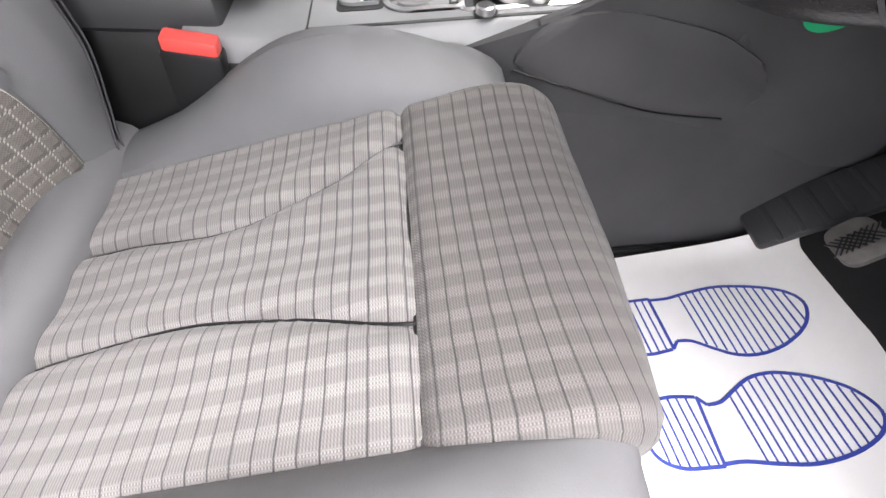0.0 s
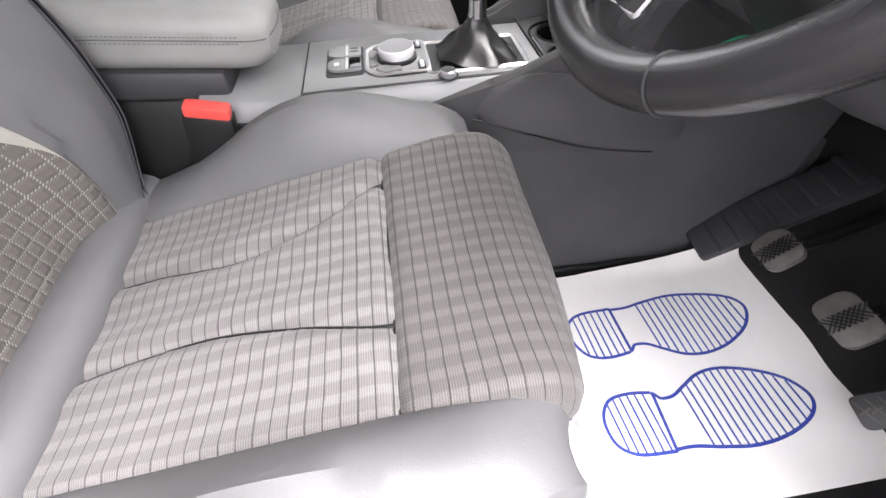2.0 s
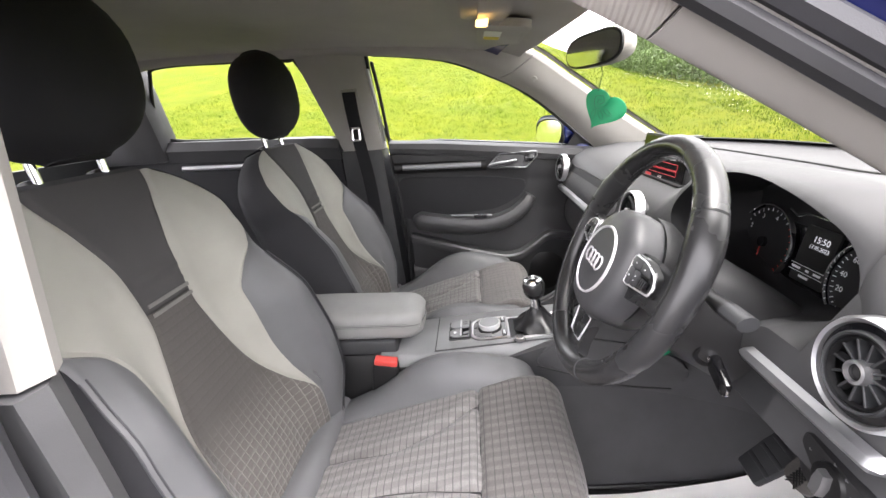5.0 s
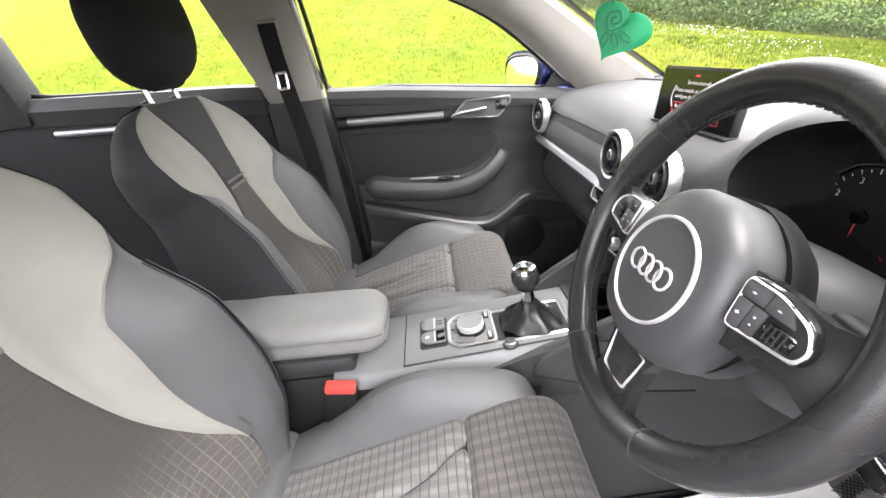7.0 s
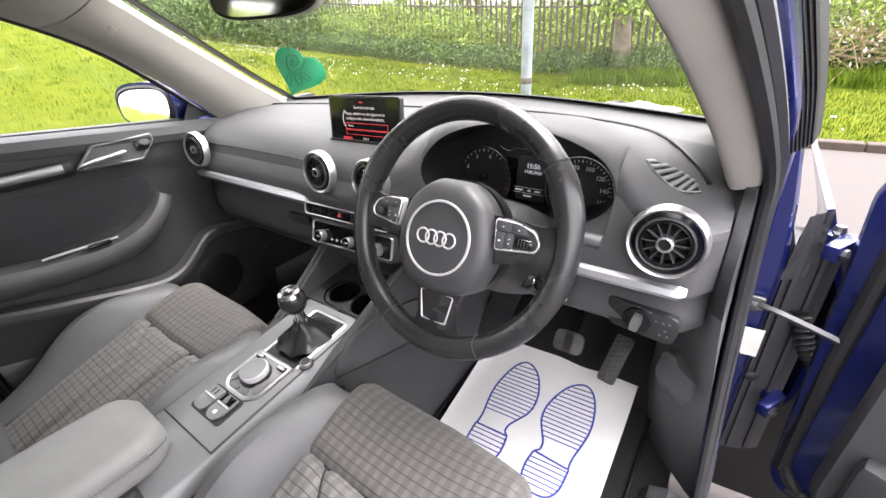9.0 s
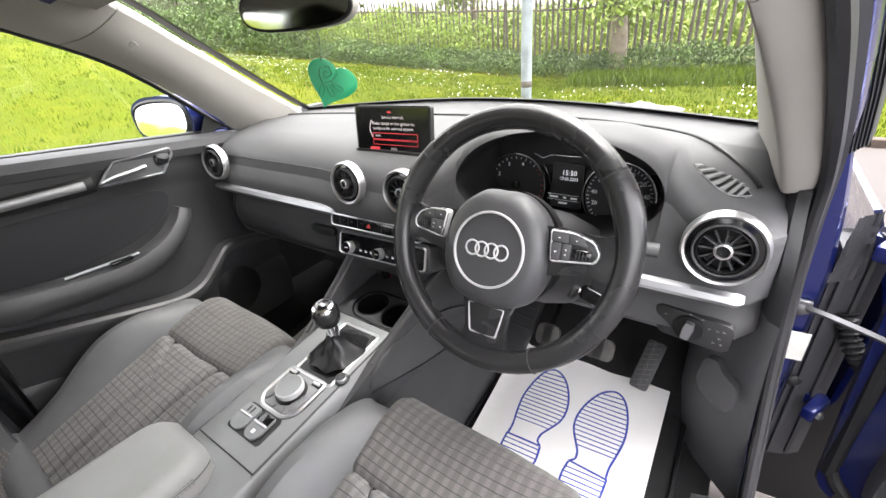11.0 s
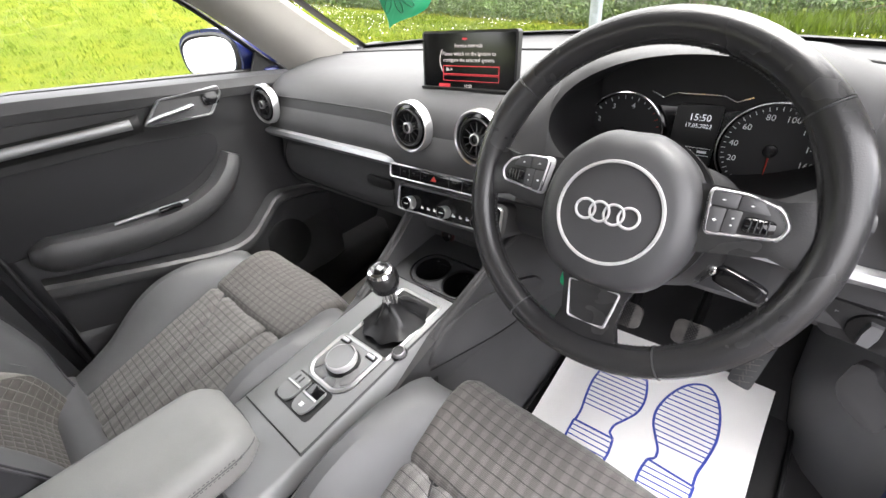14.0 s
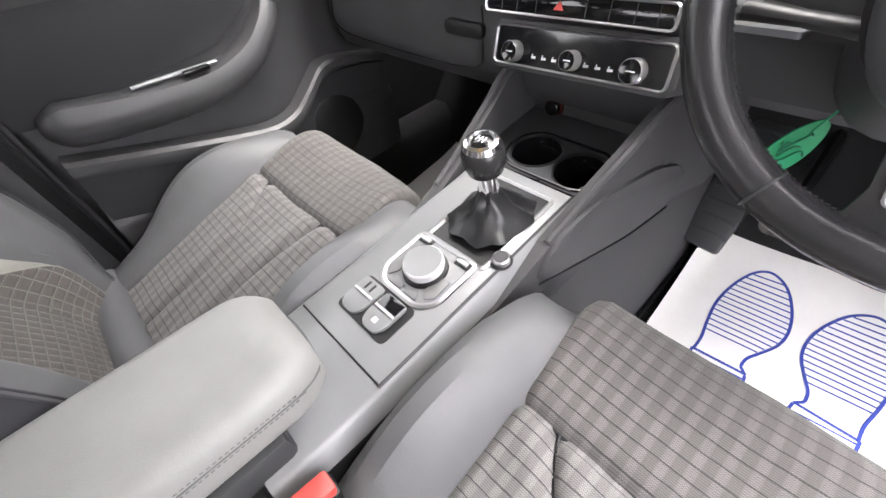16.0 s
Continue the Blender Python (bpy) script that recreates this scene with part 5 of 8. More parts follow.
# ---- seats ----
SEAT = tagged(empty("car_seat", (0.357, 0, 0.27)), "grey cloth and leatherette driver seat with pale backrest inserts", "car seat", group="front seats")
PROF = smooth_path([(0, -0.215, 0.45), (0, -0.144, 0.478), (0, 0.0, 0.524), (0, 0.1, 0.554), (0, 0.172, 0.574), (0, 0.25, 0.588), (0, 0.288, 0.592), (0, 0.322, 0.586), (0, 0.346, 0.562), (0, 0.353, 0.52), (0, 0.343, 0.46), (0, 0.325, 0.41)], 10)
CUM = [0.0]
for a, b in zip(PROF, PROF[1:]):
    CUM.append(CUM[-1] + (b - a).length)


def prof(s):
    """Point and outward normal of the cushion's middle line at the length s from its back."""
    i = int(np.clip(np.searchsorted(CUM, s) - 1, 0, len(PROF) - 2))
    t = (s - CUM[i]) / (CUM[i + 1] - CUM[i])
    p = PROF[i].lerp(PROF[i + 1], t)
    d = (PROF[min(i + 2, len(PROF) - 1)] - PROF[max(i - 1, 0)]).normalized()
    return p, Vector((0, -d.z, d.y))


S_SEAM = CUM[40]
S_END = CUM[-1]
HALF = 0.166


def pleat1(y):
    return ease(y, [(-0.2, -0.062), (-0.10, -0.060), (0.0, -0.050), (0.10, -0.078), (0.18, -0.118)])


def pleat2(y):
    return ease(y, [(-0.2, 0.064), (-0.12, 0.052), (-0.02, 0.044), (0.08, 0.058), (0.18, 0.080)])


def cushion_at(x, s):
    p, nrm = prof(s)
    front = max(0.0, (s - S_SEAM) / (S_END - S_SEAM))
    q = Vector((x, p.y - (0.022 * (x / HALF) ** 2 + 0.024 * max(0.0, x / HALF) ** 1.6) * min(1, front * 1.6), p.z))
    d = 0.010 * (x / HALF) ** 2
    d -= 0.006 * math.exp(-((abs(x) - HALF) / 0.006) ** 2)
    return q, nrm, d


def main_panel(u, v):
    x = -HALF + 2 * HALF * u
    s = 0.02 + (S_SEAM + 0.0015 - 0.02) * v
    q, nrm, d = cushion_at(x, s)
    y = q.y
    for pl in (pleat1(y), pleat2(y)):
        dd_ = x - pl
        d -= 0.0105 * math.exp(-abs(dd_) / 0.0042)
        d += 0.0045 * math.exp(-((abs(dd_) - 0.025) / 0.02) ** 2)
    d -= 0.015 * math.exp(-abs(s - S_SEAM) / 0.0045)
    d += 0.0012 * noise.noise((x * 30, y * 30, 0))
    return q + nrm * d - SEAT_O


def front_panel(u, v):
    side = 2 * u - 1
    k = max(0.0, (abs(side) - 0.90) / 0.10)
    w = max(-1.0, min(1.0, side / 0.90))
    x = HALF * w * (1 + 0.05 * v)
    s = S_SEAM - 0.001 + (S_END - S_SEAM + 0.001) * v
    q, nrm, d = cushion_at(x / (1 + 0.05 * v), s)
    q.x = x + (0.010 * math.sin(k * math.pi / 2) if side > 0 else -0.010 * math.sin(k * math.pi / 2)) * min(1, v * 4)
    d -= 0.015 * math.exp(-abs(s - S_SEAM) / 0.0045)
    d += 0.003 * math.sin(math.pi * min(1, v * 1.5)) + 0.001 * noise.noise((x * 30, s * 30, 4))
    d += 0.010 * w * w * min(1, v * 2.2)
    d -= 0.045 * (1 - math.cos(k * math.pi / 2))
    return q + nrm * d - SEAT_O


SEAT_O = Vector((0, 0, 0.27))
part("cushion", sheet(main_panel, 120, 110), "cloth", SEAT, "pleated grey checked cloth")
# black beads in the sewn grooves put in the shade of the creases
for pl in (pleat1, pleat2):
    thread = []
    for i in range(60):
        s = 0.03 + (S_SEAM - 0.03) * i / 59
        y = prof(s)[0].y
        q, nrm, d = cushion_at(pl(y), s)
        thread.append(q + nrm * (d - 0.0075) - SEAT_O)
    part("pleat_shade", tube(thread, 0.0016, 6), "black", SEAT, "black bead for the shade in a sewn crease")
thread = []
for i in range(41):
    q, nrm, d = cushion_at(-HALF + 2 * HALF * i / 40, S_SEAM)
    thread.append(q + nrm * (d - 0.012) - SEAT_O)
part("cross_shade", tube(thread, 0.0026, 6), "black", SEAT, "black bead for the shade in a sewn crease")
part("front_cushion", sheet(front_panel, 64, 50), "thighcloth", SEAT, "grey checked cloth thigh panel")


def bolster(side):
    rings = []
    ss = np.linspace(0.0, S_END * 0.97, 46)
    for s in ss:
        p, nrm = prof(s)
        v = s / S_END
        h = 0.004 + 0.062 * math.exp(-((p.y - 0.095) / 0.135) ** 2) - 0.014 * max(0, (p.y - 0.27) / 0.07) if s < S_SEAM + 0.17 else -0.012
        y_off = -0.042 * min(1, max(0.0, (s - S_SEAM) / (S_END - S_SEAM)) * 2.0)
        wide = interp(v, [(0, 0.085), (0.3, 0.105), (0.6, 0.100), (0.72, 0.080), (0.85, 0.062), (1, 0.05)])
        base = Vector((side * HALF * (1 + 0.05 * max(0, (s - S_SEAM) / (S_END - S_SEAM))), p.y + y_off, p.z)) - SEAT_O
        ring = []
        for dx, dh in ((-0.30, -0.5), (-0.06, -0.12), (0.0, 0.002), (0.06, 0.28), (0.22, 0.72), (0.42, 1.0), (0.62, 0.98), (0.8, 0.62), (0.94, -0.05), (1.0, -0.9)):
            up_h = dh * h if dh > 0 else dh * 0.055
            ring.append(base + Vector((side * wide * dx, 0, 0)) + nrm * (up_h + (0.010 if dh > 0 else 0)))
        low = 0.39 - 0.27
        ring.append(Vector((base.x + side * wide * 0.98, base.y, min(base.z - 0.06, low + 0.02 + 0.03 * v))))
        ring.append(Vector((base.x + side * wide * 0.9, base.y, low)))
        ring.append(Vector((base.x - side * 0.025, base.y, low)))
        rings.append(ring)
    return loft(rings)


for side in (-1, 1):
    part("cushion_bolster", bolster(side), "leather", SEAT, "smooth grey leatherette side bolster")
# roll across the back of the cushion
part("rear_roll", tube(smooth_path([(-0.24, -0.165, 0.20), (-0.15, -0.172, 0.205), (0, -0.175, 0.205), (0.15, -0.172, 0.205), (0.24, -0.165, 0.20)], 6), 0.036, 14), "leather", SEAT, "smooth grey leatherette roll")
part("cushion_core", box((0.35, 0.13, 0.17), (0, 0.235, 0.195), bevel=0.025), "leather", SEAT)
part("seat_base", box((0.40, 0.46, 0.15), (0, 0.0, 0.075), bevel=0.03), "black", SEAT)
for sx in (-0.19, 0.19):
    part("seat_rail", box((0.05, 0.62, 0.035), (sx, 0.03, 0.015), bevel=0.006), "steel", SEAT)
part("side_valance", loft([[(0.275, y, z0), (0.285, y, z0 + 0.02), (0.283, y, z1), (0.262, y, z1 + 0.012), (0.25, y, z1), (0.25, y, z0)] for y, z0, z1 in ((-0.26, 0.06, 0.14), (-0.15, 0.03, 0.15), (0.1, 0.03, 0.15), (0.22, 0.04, 0.15), (0.28, 0.07, 0.14))]), "plastic", SEAT)
part("height_lever", tube(smooth_path([(0.292, 0.06, 0.105), (0.298, 0.15, 0.11), (0.300, 0.24, 0.115), (0.296, 0.275, 0.10)], 5), [0.010] * 5 + [0.013] * 6 + [0.015] * 5, 10, squash=0.6, up=(1, 0, 0)), "black", SEAT, "black height adjusting lever")

# backrest, in its own tilted frame: x across, y forwards, z up along it
BACK = empty("backrest", (0, -0.185, 0.20), (17, 0, 0), SEAT)
TOP = 0.655


def c_half(a):
    return ease(a, [(0, 0.160), (0.115, 0.154), (0.18, 0.126), (0.27, 0.092), (0.37, 0.062), (0.43, 0.050), (0.51, 0.056), (0.58, 0.078), (TOP, 0.105)])


def b_half(a):
    return ease(a, [(0, 0.1605), (0.115, 0.1545), (0.20, 0.140), (0.27, 0.135), (0.38, 0.137), (0.43, 0.165), (0.465, 0.212), (0.50, 0.238), (0.55, 0.240), (0.60, 0.212), (0.64, 0.16), (TOP, 0.125)])


def e_half(a):
    return ease(a, [(0, 0.205), (0.06, 0.232), (0.13, 0.254), (0.22, 0.258), (0.30, 0.254), (0.38, 0.240), (0.45, 0.226), (0.50, 0.242), (0.55, 0.243), (0.60, 0.214), (0.64, 0.162), (TOP, 0.127)])


def swell(a):
    return ease(a, [(0, 0.045), (0.12, 0.085), (0.22, 0.100), (0.32, 0.096), (0.42, 0.058), (0.50, 0.022), (0.58, 0.006), (TOP, -0.006)])


def depth_at(w, a):
    k = min(1.0, max(0.0, (abs(w) - 0.085) / 0.125))
    k = k * k * (3 - 2 * k)
    curve = -0.012 * math.sin(math.pi * min(1, a / 0.5)) - 0.012 * max(0, (a - 0.5) / 0.15) ** 2
    return swell(a) * k + curve + (0.012 * math.exp(-((a - 0.10) / 0.09) ** 2) if abs(w) < 0.16 else 0)


def zone(f0, f1, n_a, n_w, groove=True):
    def fn(u, v):
        a = TOP * v
        w0, w1 = f0(a), f1(a)
        w = w0 + (w1 - w0) * u
        d = depth_at(w, a)
        if groove:
            e = min(abs(w - w0), abs(w - w1))
            d -= 0.0045 * math.exp(-(e / 0.0035) ** 2)
        return w, d, a
    return sheet(fn, n_w, n_a)


A0 = 0.415


def centre_low(u, v):
    a = A0 * 1.06 * v
    w = c_half(a) * (2 * u - 1)
    e = c_half(a) - abs(w)
    return w, depth_at(w, a) - 0.0045 * math.exp(-(e / 0.0035) ** 2), a


def centre_high(u, v):
    a = A0 * 1.06 + 0.001 + (TOP - A0 * 1.06 - 0.001) * v
    w = c_half(a) * (2 * u - 1)
    e = c_half(a) - abs(w)
    d = depth_at(w, a) - 0.0045 * math.exp(-(e / 0.0035) ** 2) - 0.004 * math.exp(-((a - A0 * 1.06) / 0.004) ** 2)
    return w, d + 0.0012 * math.sin(a * 260) * (1 if a < 0.5 else 0), a


part("centre_panel", sheet(centre_low, 50, 70), "backcloth", BACK, "grey checked cloth")
part("upper_strip", sheet(centre_high, 30, 60), "darkcloth", BACK, "charcoal cloth")
for a0 in (0.432, 0.448):
    part("label_band", sheet(lambda u, v: ((c_half(a0) - 0.004) * (2 * u - 1), depth_at((c_half(a0) - 0.004) * (2 * u - 1), a0 + 0.006 * v) + 0.002, a0 + 0.006 * v), 12, 4, 0.0015), "band", BACK, "paler stitched band")
for side in (-1, 1):
    part("insert", zone(lambda a: side * c_half(a), lambda a: side * b_half(a), 70, 16), "insert", BACK, "pale grey cloth insert")
    part("backrest_bolster", zone(lambda a: side * b_half(a), lambda a: side * (e_half(a) - 0.004), 60, 14), "leather", BACK, "smooth grey leatherette side bolster")

    def wrap(u, v, side=side):
        a = TOP * v
        w = e_half(a)
        d0 = depth_at(w - 0.004, a)
        back = -0.115 + 0.035 * max(0, (a - 0.45) / 0.2)
        t = u
        d = d0 + (back - d0) * t
        ww = w - 0.004 + (0.012 + 0.018 * math.exp(-((a - 0.18) / 0.14) ** 2)) * math.sin(math.pi * min(1, t * 1.25)) - 0.02 * max(0, t - 0.8) * 5
        return side * ww, d, a
    part("side_panel", sheet(wrap, 16, 50), "flank", BACK, "black cloth flank")
    for off in (0.004, 0.013):
        part("bolster_seam", tube([(side * (e_half(a) - off), depth_at(e_half(a) - off, a) + 0.0012, a) for a in np.linspace(0.01, 0.43, 40)], 0.0013, 6), "flock", BACK, "dark double seam")
part("back_shell", sheet(lambda u, v: ((e_half(TOP * v) - 0.022) * (2 * u - 1), -0.115 + 0.035 * max(0, (TOP * v - 0.45) / 0.2) - 0.02 * math.sin(math.pi * u), TOP * v), 16, 30), "plastic", BACK)
part("top_cap", loft([[(w, depth_at(w, TOP), TOP) for w in np.linspace(-0.112, 0.112, 13)], [(w, depth_at(w, TOP) - 0.018, TOP + 0.010) for w in np.linspace(-0.10, 0.10, 13)], [(w, -0.090, TOP + 0.006) for w in np.linspace(-0.10, 0.10, 13)]], closed=False), "blackcloth", BACK)
for sx in (-0.055, 0.055):
    part("headrest_post", tube([(sx, -0.045, TOP - 0.06), (sx, -0.010, TOP + 0.12)], 0.0065, 12), "chrome", BACK, "chrome headrest post")
    part("post_collar", lathe([(0, 0), (0.014, 0), (0.016, 0.004), (0.014, 0.012), (0.007, 0.014)], 16, pose(sx, -0.045, TOP + 0.004)), "black", BACK)
rings = []
for i in range(21):
    t = 0.5 - 0.5 * math.cos(math.pi * i / 20)
    z = TOP + 0.026 + 0.232 * t
    swell = max(0.0, 1 - abs(2 * t - 1) ** 2.6) ** 0.42
    w = max(0.05, 0.146 * swell * (0.86 + 0.14 * math.sin(math.pi * min(1.0, 0.12 + 0.72 * t))))
    dpt_ = max(0.018, 0.064 * swell)
    y0 = 0.004 + 0.055 * t - 0.02 * max(0, t - 0.7)
    rings.append([(w * abs(math.cos(a)) ** 0.72 * (1 if math.cos(a) > 0 else -1), y0 + dpt_ * abs(math.sin(a)) ** 0.8 * (1 if math.sin(a) > 0 else -1) - 0.014 * math.cos(a) ** 2, z) for a in np.linspace(0, 2 * math.pi, 41)[:-1]])
part("headrest", loft(rings), "blackcloth", BACK, "black cloth headrest")

PSEAT = copy_thing(SEAT, pose(-0.334, 0.018, 0.265))
for c in PSEAT.children:
    if c.name.startswith("backrest"):
        c.matrix_basis = pose(0, -0.185, 0.20, 20, 0, 0)
tagged(PSEAT, "grey cloth and leatherette passenger seat with pale backrest inserts")

bk = tagged(empty("belt_buckle", (0.120, -0.040, 0.600), (-8, 4, 0)), "black seat belt buckle with a red release button", "belt buckle")
part("casing", box((0.026, 0.060, 0.15), (0, 0, -0.075), bevel=0.005), "black", bk)
part("release_button", box((0.022, 0.054, 0.018), (0, 0, 0.004), bevel=0.004), "red", bk, "red release button")
part("stem", box((0.012, 0.03, 0.12), (0, -0.01, -0.16), bevel=0.003), "black", bk)


# ---- dashboard ----
dash = tagged(empty("dashboard"), "charcoal soft-touch dashboard with round vents and aluminium strips", "dashboard")
CX, CW = 0.367, 0.169


def arch(x):
    k = 1 - ((x - CX) / CW) ** 2
    return math.sqrt(k) if k > 0 else 0.0


def dash_profile(x):
    g = arch(x)
    z0 = 0.912 + 0.043 * ease(abs(x - CX), [(0, 1), (CW, 1), (CW + 0.07, 0), (2, 0)])
    zt, zb = z0 + 0.093 * g, z0 - 0.085 * g
    mid = math.exp(-((x - 0.016) / 0.16) ** 4) * 0.022
    yw = 0.995 - 0.135 * (x / 0.635) ** 2
    edge = max(0.0, (abs(x) - 0.625) / 0.055) ** 2
    hood = ease(abs(x - CX), [(0, 1), (0.10, 0.95), (0.16, 0.68), (0.20, 0.28), (0.25, 0.0)]) * (1 if x > 0.06 else 0)
    top = 0.988 + 0.066 * hood - 0.042 * ease(x, [(0.45, 0), (0.56, 0.4), (0.66, 1), (0.8, 1)])
    pts = [(yw + 0.045, 0.998 + 0.016 * (1 - (x / 0.69) ** 2)), (yw - 0.005, 0.994 + 0.008 * (1 - (x / 0.69) ** 2)), (yw - 0.12, 0.997 + 0.008 * hood), (yw - 0.135, 0.9975 + 0.010 * hood), (yw - 0.15, 0.998 + 0.012 * hood)]
    yl = 0.585 - 0.030 * hood - 0.034 * ease(x, [(0.50, 0), (0.585, 1), (0.8, 1)])
    rec = 0.036 * ease(x, [(0.40, 0), (0.47, 0.75), (0.53, 1), (0.58, 0.55), (0.63, 0)])
    yt, yf = yl + 0.06, min(0.535 - mid, yl - 0.028) + rec
    yf = yf + (yl - 0.008 - yf) * g ** 1.5
    zf = zt if g > 0 else z0
    pts += [(0.5 * (yw - 0.15) + 0.5 * yt, 0.5 * (0.998 + top) + 0.006 * hood), (yt, top)]
    pts += [(yt - (yt - yf) * math.sin(radians(a)), zf + (top - zf) * math.cos(radians(a))) for a in (28, 52, 72, 90)]
    yi = yf + (0.668 - yf) * min(1.0, g * 2.2)
    pts += [(yi, zf - 0.012 * g), (yi, zb + 0.004 * g), (min(0.535 - mid, yl - 0.028) + rec, zb)]
    pts += [(0.520 - mid, min(0.888, zb - 0.006)), (0.516 - mid, min(0.868, zb - 0.02)), (0.516 - mid, 0.832), (0.534 - mid, 0.828), (0.538 - mid, 0.81)]
    if x > 0.13:
        pts += [(0.530 - mid, 0.79), (0.526, 0.768), (0.540, 0.752), (0.60, 0.745), (0.74, 0.742), (1.0, 0.72)]
    else:
        pts += [(0.528 - mid, 0.775), (0.527, 0.735), (0.545, 0.69), (0.60, 0.655), (0.74, 0.64), (1.0, 0.66)]
    turn = 0.045 * edge
    return [(x, y + turn, z - 0.012 * edge * (z > 0.93)) for y, z in pts]


sec = sorted(set(np.linspace(-0.684, 0.684, 61)) | set(CX - CW * np.cos(np.linspace(0, math.pi, 41))) | {CX - CW - 0.002, CX + CW + 0.002})
CUT = 18
part("main_moulding", loft([dash_profile(float(x))[:11] for x in sec], closed=False), "dash", dash)
part("fascia", loft([dash_profile(float(x))[13:CUT] for x in sec], closed=False), "dash", dash)
part("binnacle_lining", loft([dash_profile(float(x))[10:14] for x in sec if CX - CW - 0.001 <= x <= CX + CW + 0.001], closed=False), "lining", dash, "black lining of the instrument hood")
for x0, x1, mt in ((-0.69, 0.1299, "dash"), (0.1301, 0.50, "plastic"), (0.50, 0.69, "dash")):
    xs_ = [x0] * (x0 > -0.68) + [float(x) for x in sec if x0 < x < x1] + [x1] * (x1 < 0.68)
    part("lower_panel", loft([dash_profile(x)[CUT - 1:] for x in xs_], closed=False), mt, dash)
for sx in (-1, 1):
    ring = dash_profile(0.684 * sx)
    bm = bmesh.new()
    bm.faces.new([bm.verts.new(p) for p in ring])
    part("end_cap", bm, "dash", dash, flat=True)
part("seam_line", tube([(x, dash_profile(x)[9][1] - 0.001, dash_profile(x)[9][2]) for x in np.linspace(-0.64, -0.10, 30)], 0.0016, 6), "black", dash)


def dash_top(x, y):
    """Height of the dashboard's upper side at a place in the plan."""
    line = dash_profile(x)[:10]
    return interp(y, sorted((p[1], p[2]) for p in line))


gap = smooth_path([(-0.64, 0.80, 0), (-0.45, 0.845, 0), (-0.2, 0.872, 0), (0.08, 0.885, 0), (0.28, 0.862, 0), (0.42, 0.822, 0), (0.53, 0.760, 0), (0.60, 0.695, 0), (0.645, 0.645, 0)], 8)
part("pad_gap", tube([(p.x, p.y, dash_top(p.x, p.y) + 0.0005) for p in gap], 0.0038, 6), "black", dash, "dark gap at the edge of the pad")


def strip_part(x0, x1, z, h, y, name="trim_strip"):
    rings = []
    for i, x in enumerate(np.linspace(x0, x1, 40)):
        yy = y(x) + 0.004 * (i in (0, 39)) + 0.0015 * (i in (1, 38))
        k = {0: 0.45, 39: 0.45, 1: 0.8, 38: 0.8}.get(i, 1.0)
        rings.append([(x, yy + 0.006, z + h * k), (x, yy - 0.004, z + h * 0.75 * k), (x, yy - 0.009, z), (x, yy - 0.004, z - h * 0.8 * k), (x, yy + 0.006, z - h * k)])
    return part(name, loft(rings), "alu", dash, "brushed aluminium strip")


strip_part(-0.655, -0.118, 0.848, 0.011, lambda x: 0.508 + 0.055 * max(0.0, (abs(x) - 0.64) / 0.06) ** 2)
strip_part(0.47, 0.655, 0.848, 0.0095, lambda x: 0.508 + 0.055 * max(0.0, (abs(x) - 0.64) / 0.06) ** 2)
strip_part(0.145, 0.24, 0.843, 0.010, lambda x: 0.508)

# glove box line and latch
part("glovebox_gap", tube(smooth_path([(-0.60, 0.533, 0.815), (-0.62, 0.524, 0.77), (-0.60, 0.526, 0.725), (-0.40, 0.525, 0.715), (-0.20, 0.525, 0.72), (-0.17, 0.525, 0.76), (-0.175, 0.532, 0.815)], 6), 0.0016, 6), "black", dash)
part("glovebox_latch", slab(round_rect(0.085, 0.022, 0.008), 0.01, 0.002, facing((-0.205, 0.517, 0.782), (0, -1, 0.1))), "black", dash, "glove box latch")


def vent(name, loc, normal, r, scale_label):
    v = tagged(empty(name), scale_label, "air vent", group="round air vents")
    v.matrix_basis = facing(loc, normal)
    part("bright_ring", lathe([(r * 0.86, -0.004), (r * 0.89, 0.004), (r * 0.95, 0.006), (r * 1.0, 0.002), (r * 1.02, -0.012)], 56), "satin", v, "satin silver ring")
    part("black_ring", lathe([(r * 0.70, -0.004), (r * 0.74, 0.002), (r * 0.86, 0.001), (r * 0.88, -0.006)], 56), "gloss", v)
    part("inner_ring", lathe([(r * 0.655, -0.004), (r * 0.665, 0.0065), (r * 0.70, 0.0075), (r * 0.735, 0.0055), (r * 0.745, -0.003)], 56), "plastic", v, "grey inner ring")
    part("barrel", lathe([(0, -0.028), (r * 0.60, -0.028), (r * 0.66, -0.006), (r * 0.64, 0.004), (r * 0.60, 0.006), (r * 0.57, 0.0)], 48), "black", v)
    bl = box((r * 0.48, 0.0024, 0.011), (r * 0.43, 0, -0.003), bevel=0.0006, seg=1)
    blade = None
    for i in range(12):
        if blade is None:
            blade = part("vane", bl, "plastic", v, flat=True)
            o = blade
        else:
            o = blade.copy()
            scene.collection.objects.link(o)
        o.matrix_basis = pose(0, 0, 0, 0, 0, 30 * i)
    hub = part("hub", lathe([(0, 0.004), (r * 0.13, 0.004), (r * 0.15, 0.006), (r * 0.155, -0.006)], 32), "black", v)
    part("hub_ring", lathe([(r * 0.15, 0.004), (r * 0.165, 0.0095), (r * 0.215, 0.0085), (r * 0.225, -0.004)], 36), "satin", hub, "bright hub ring")
    return v


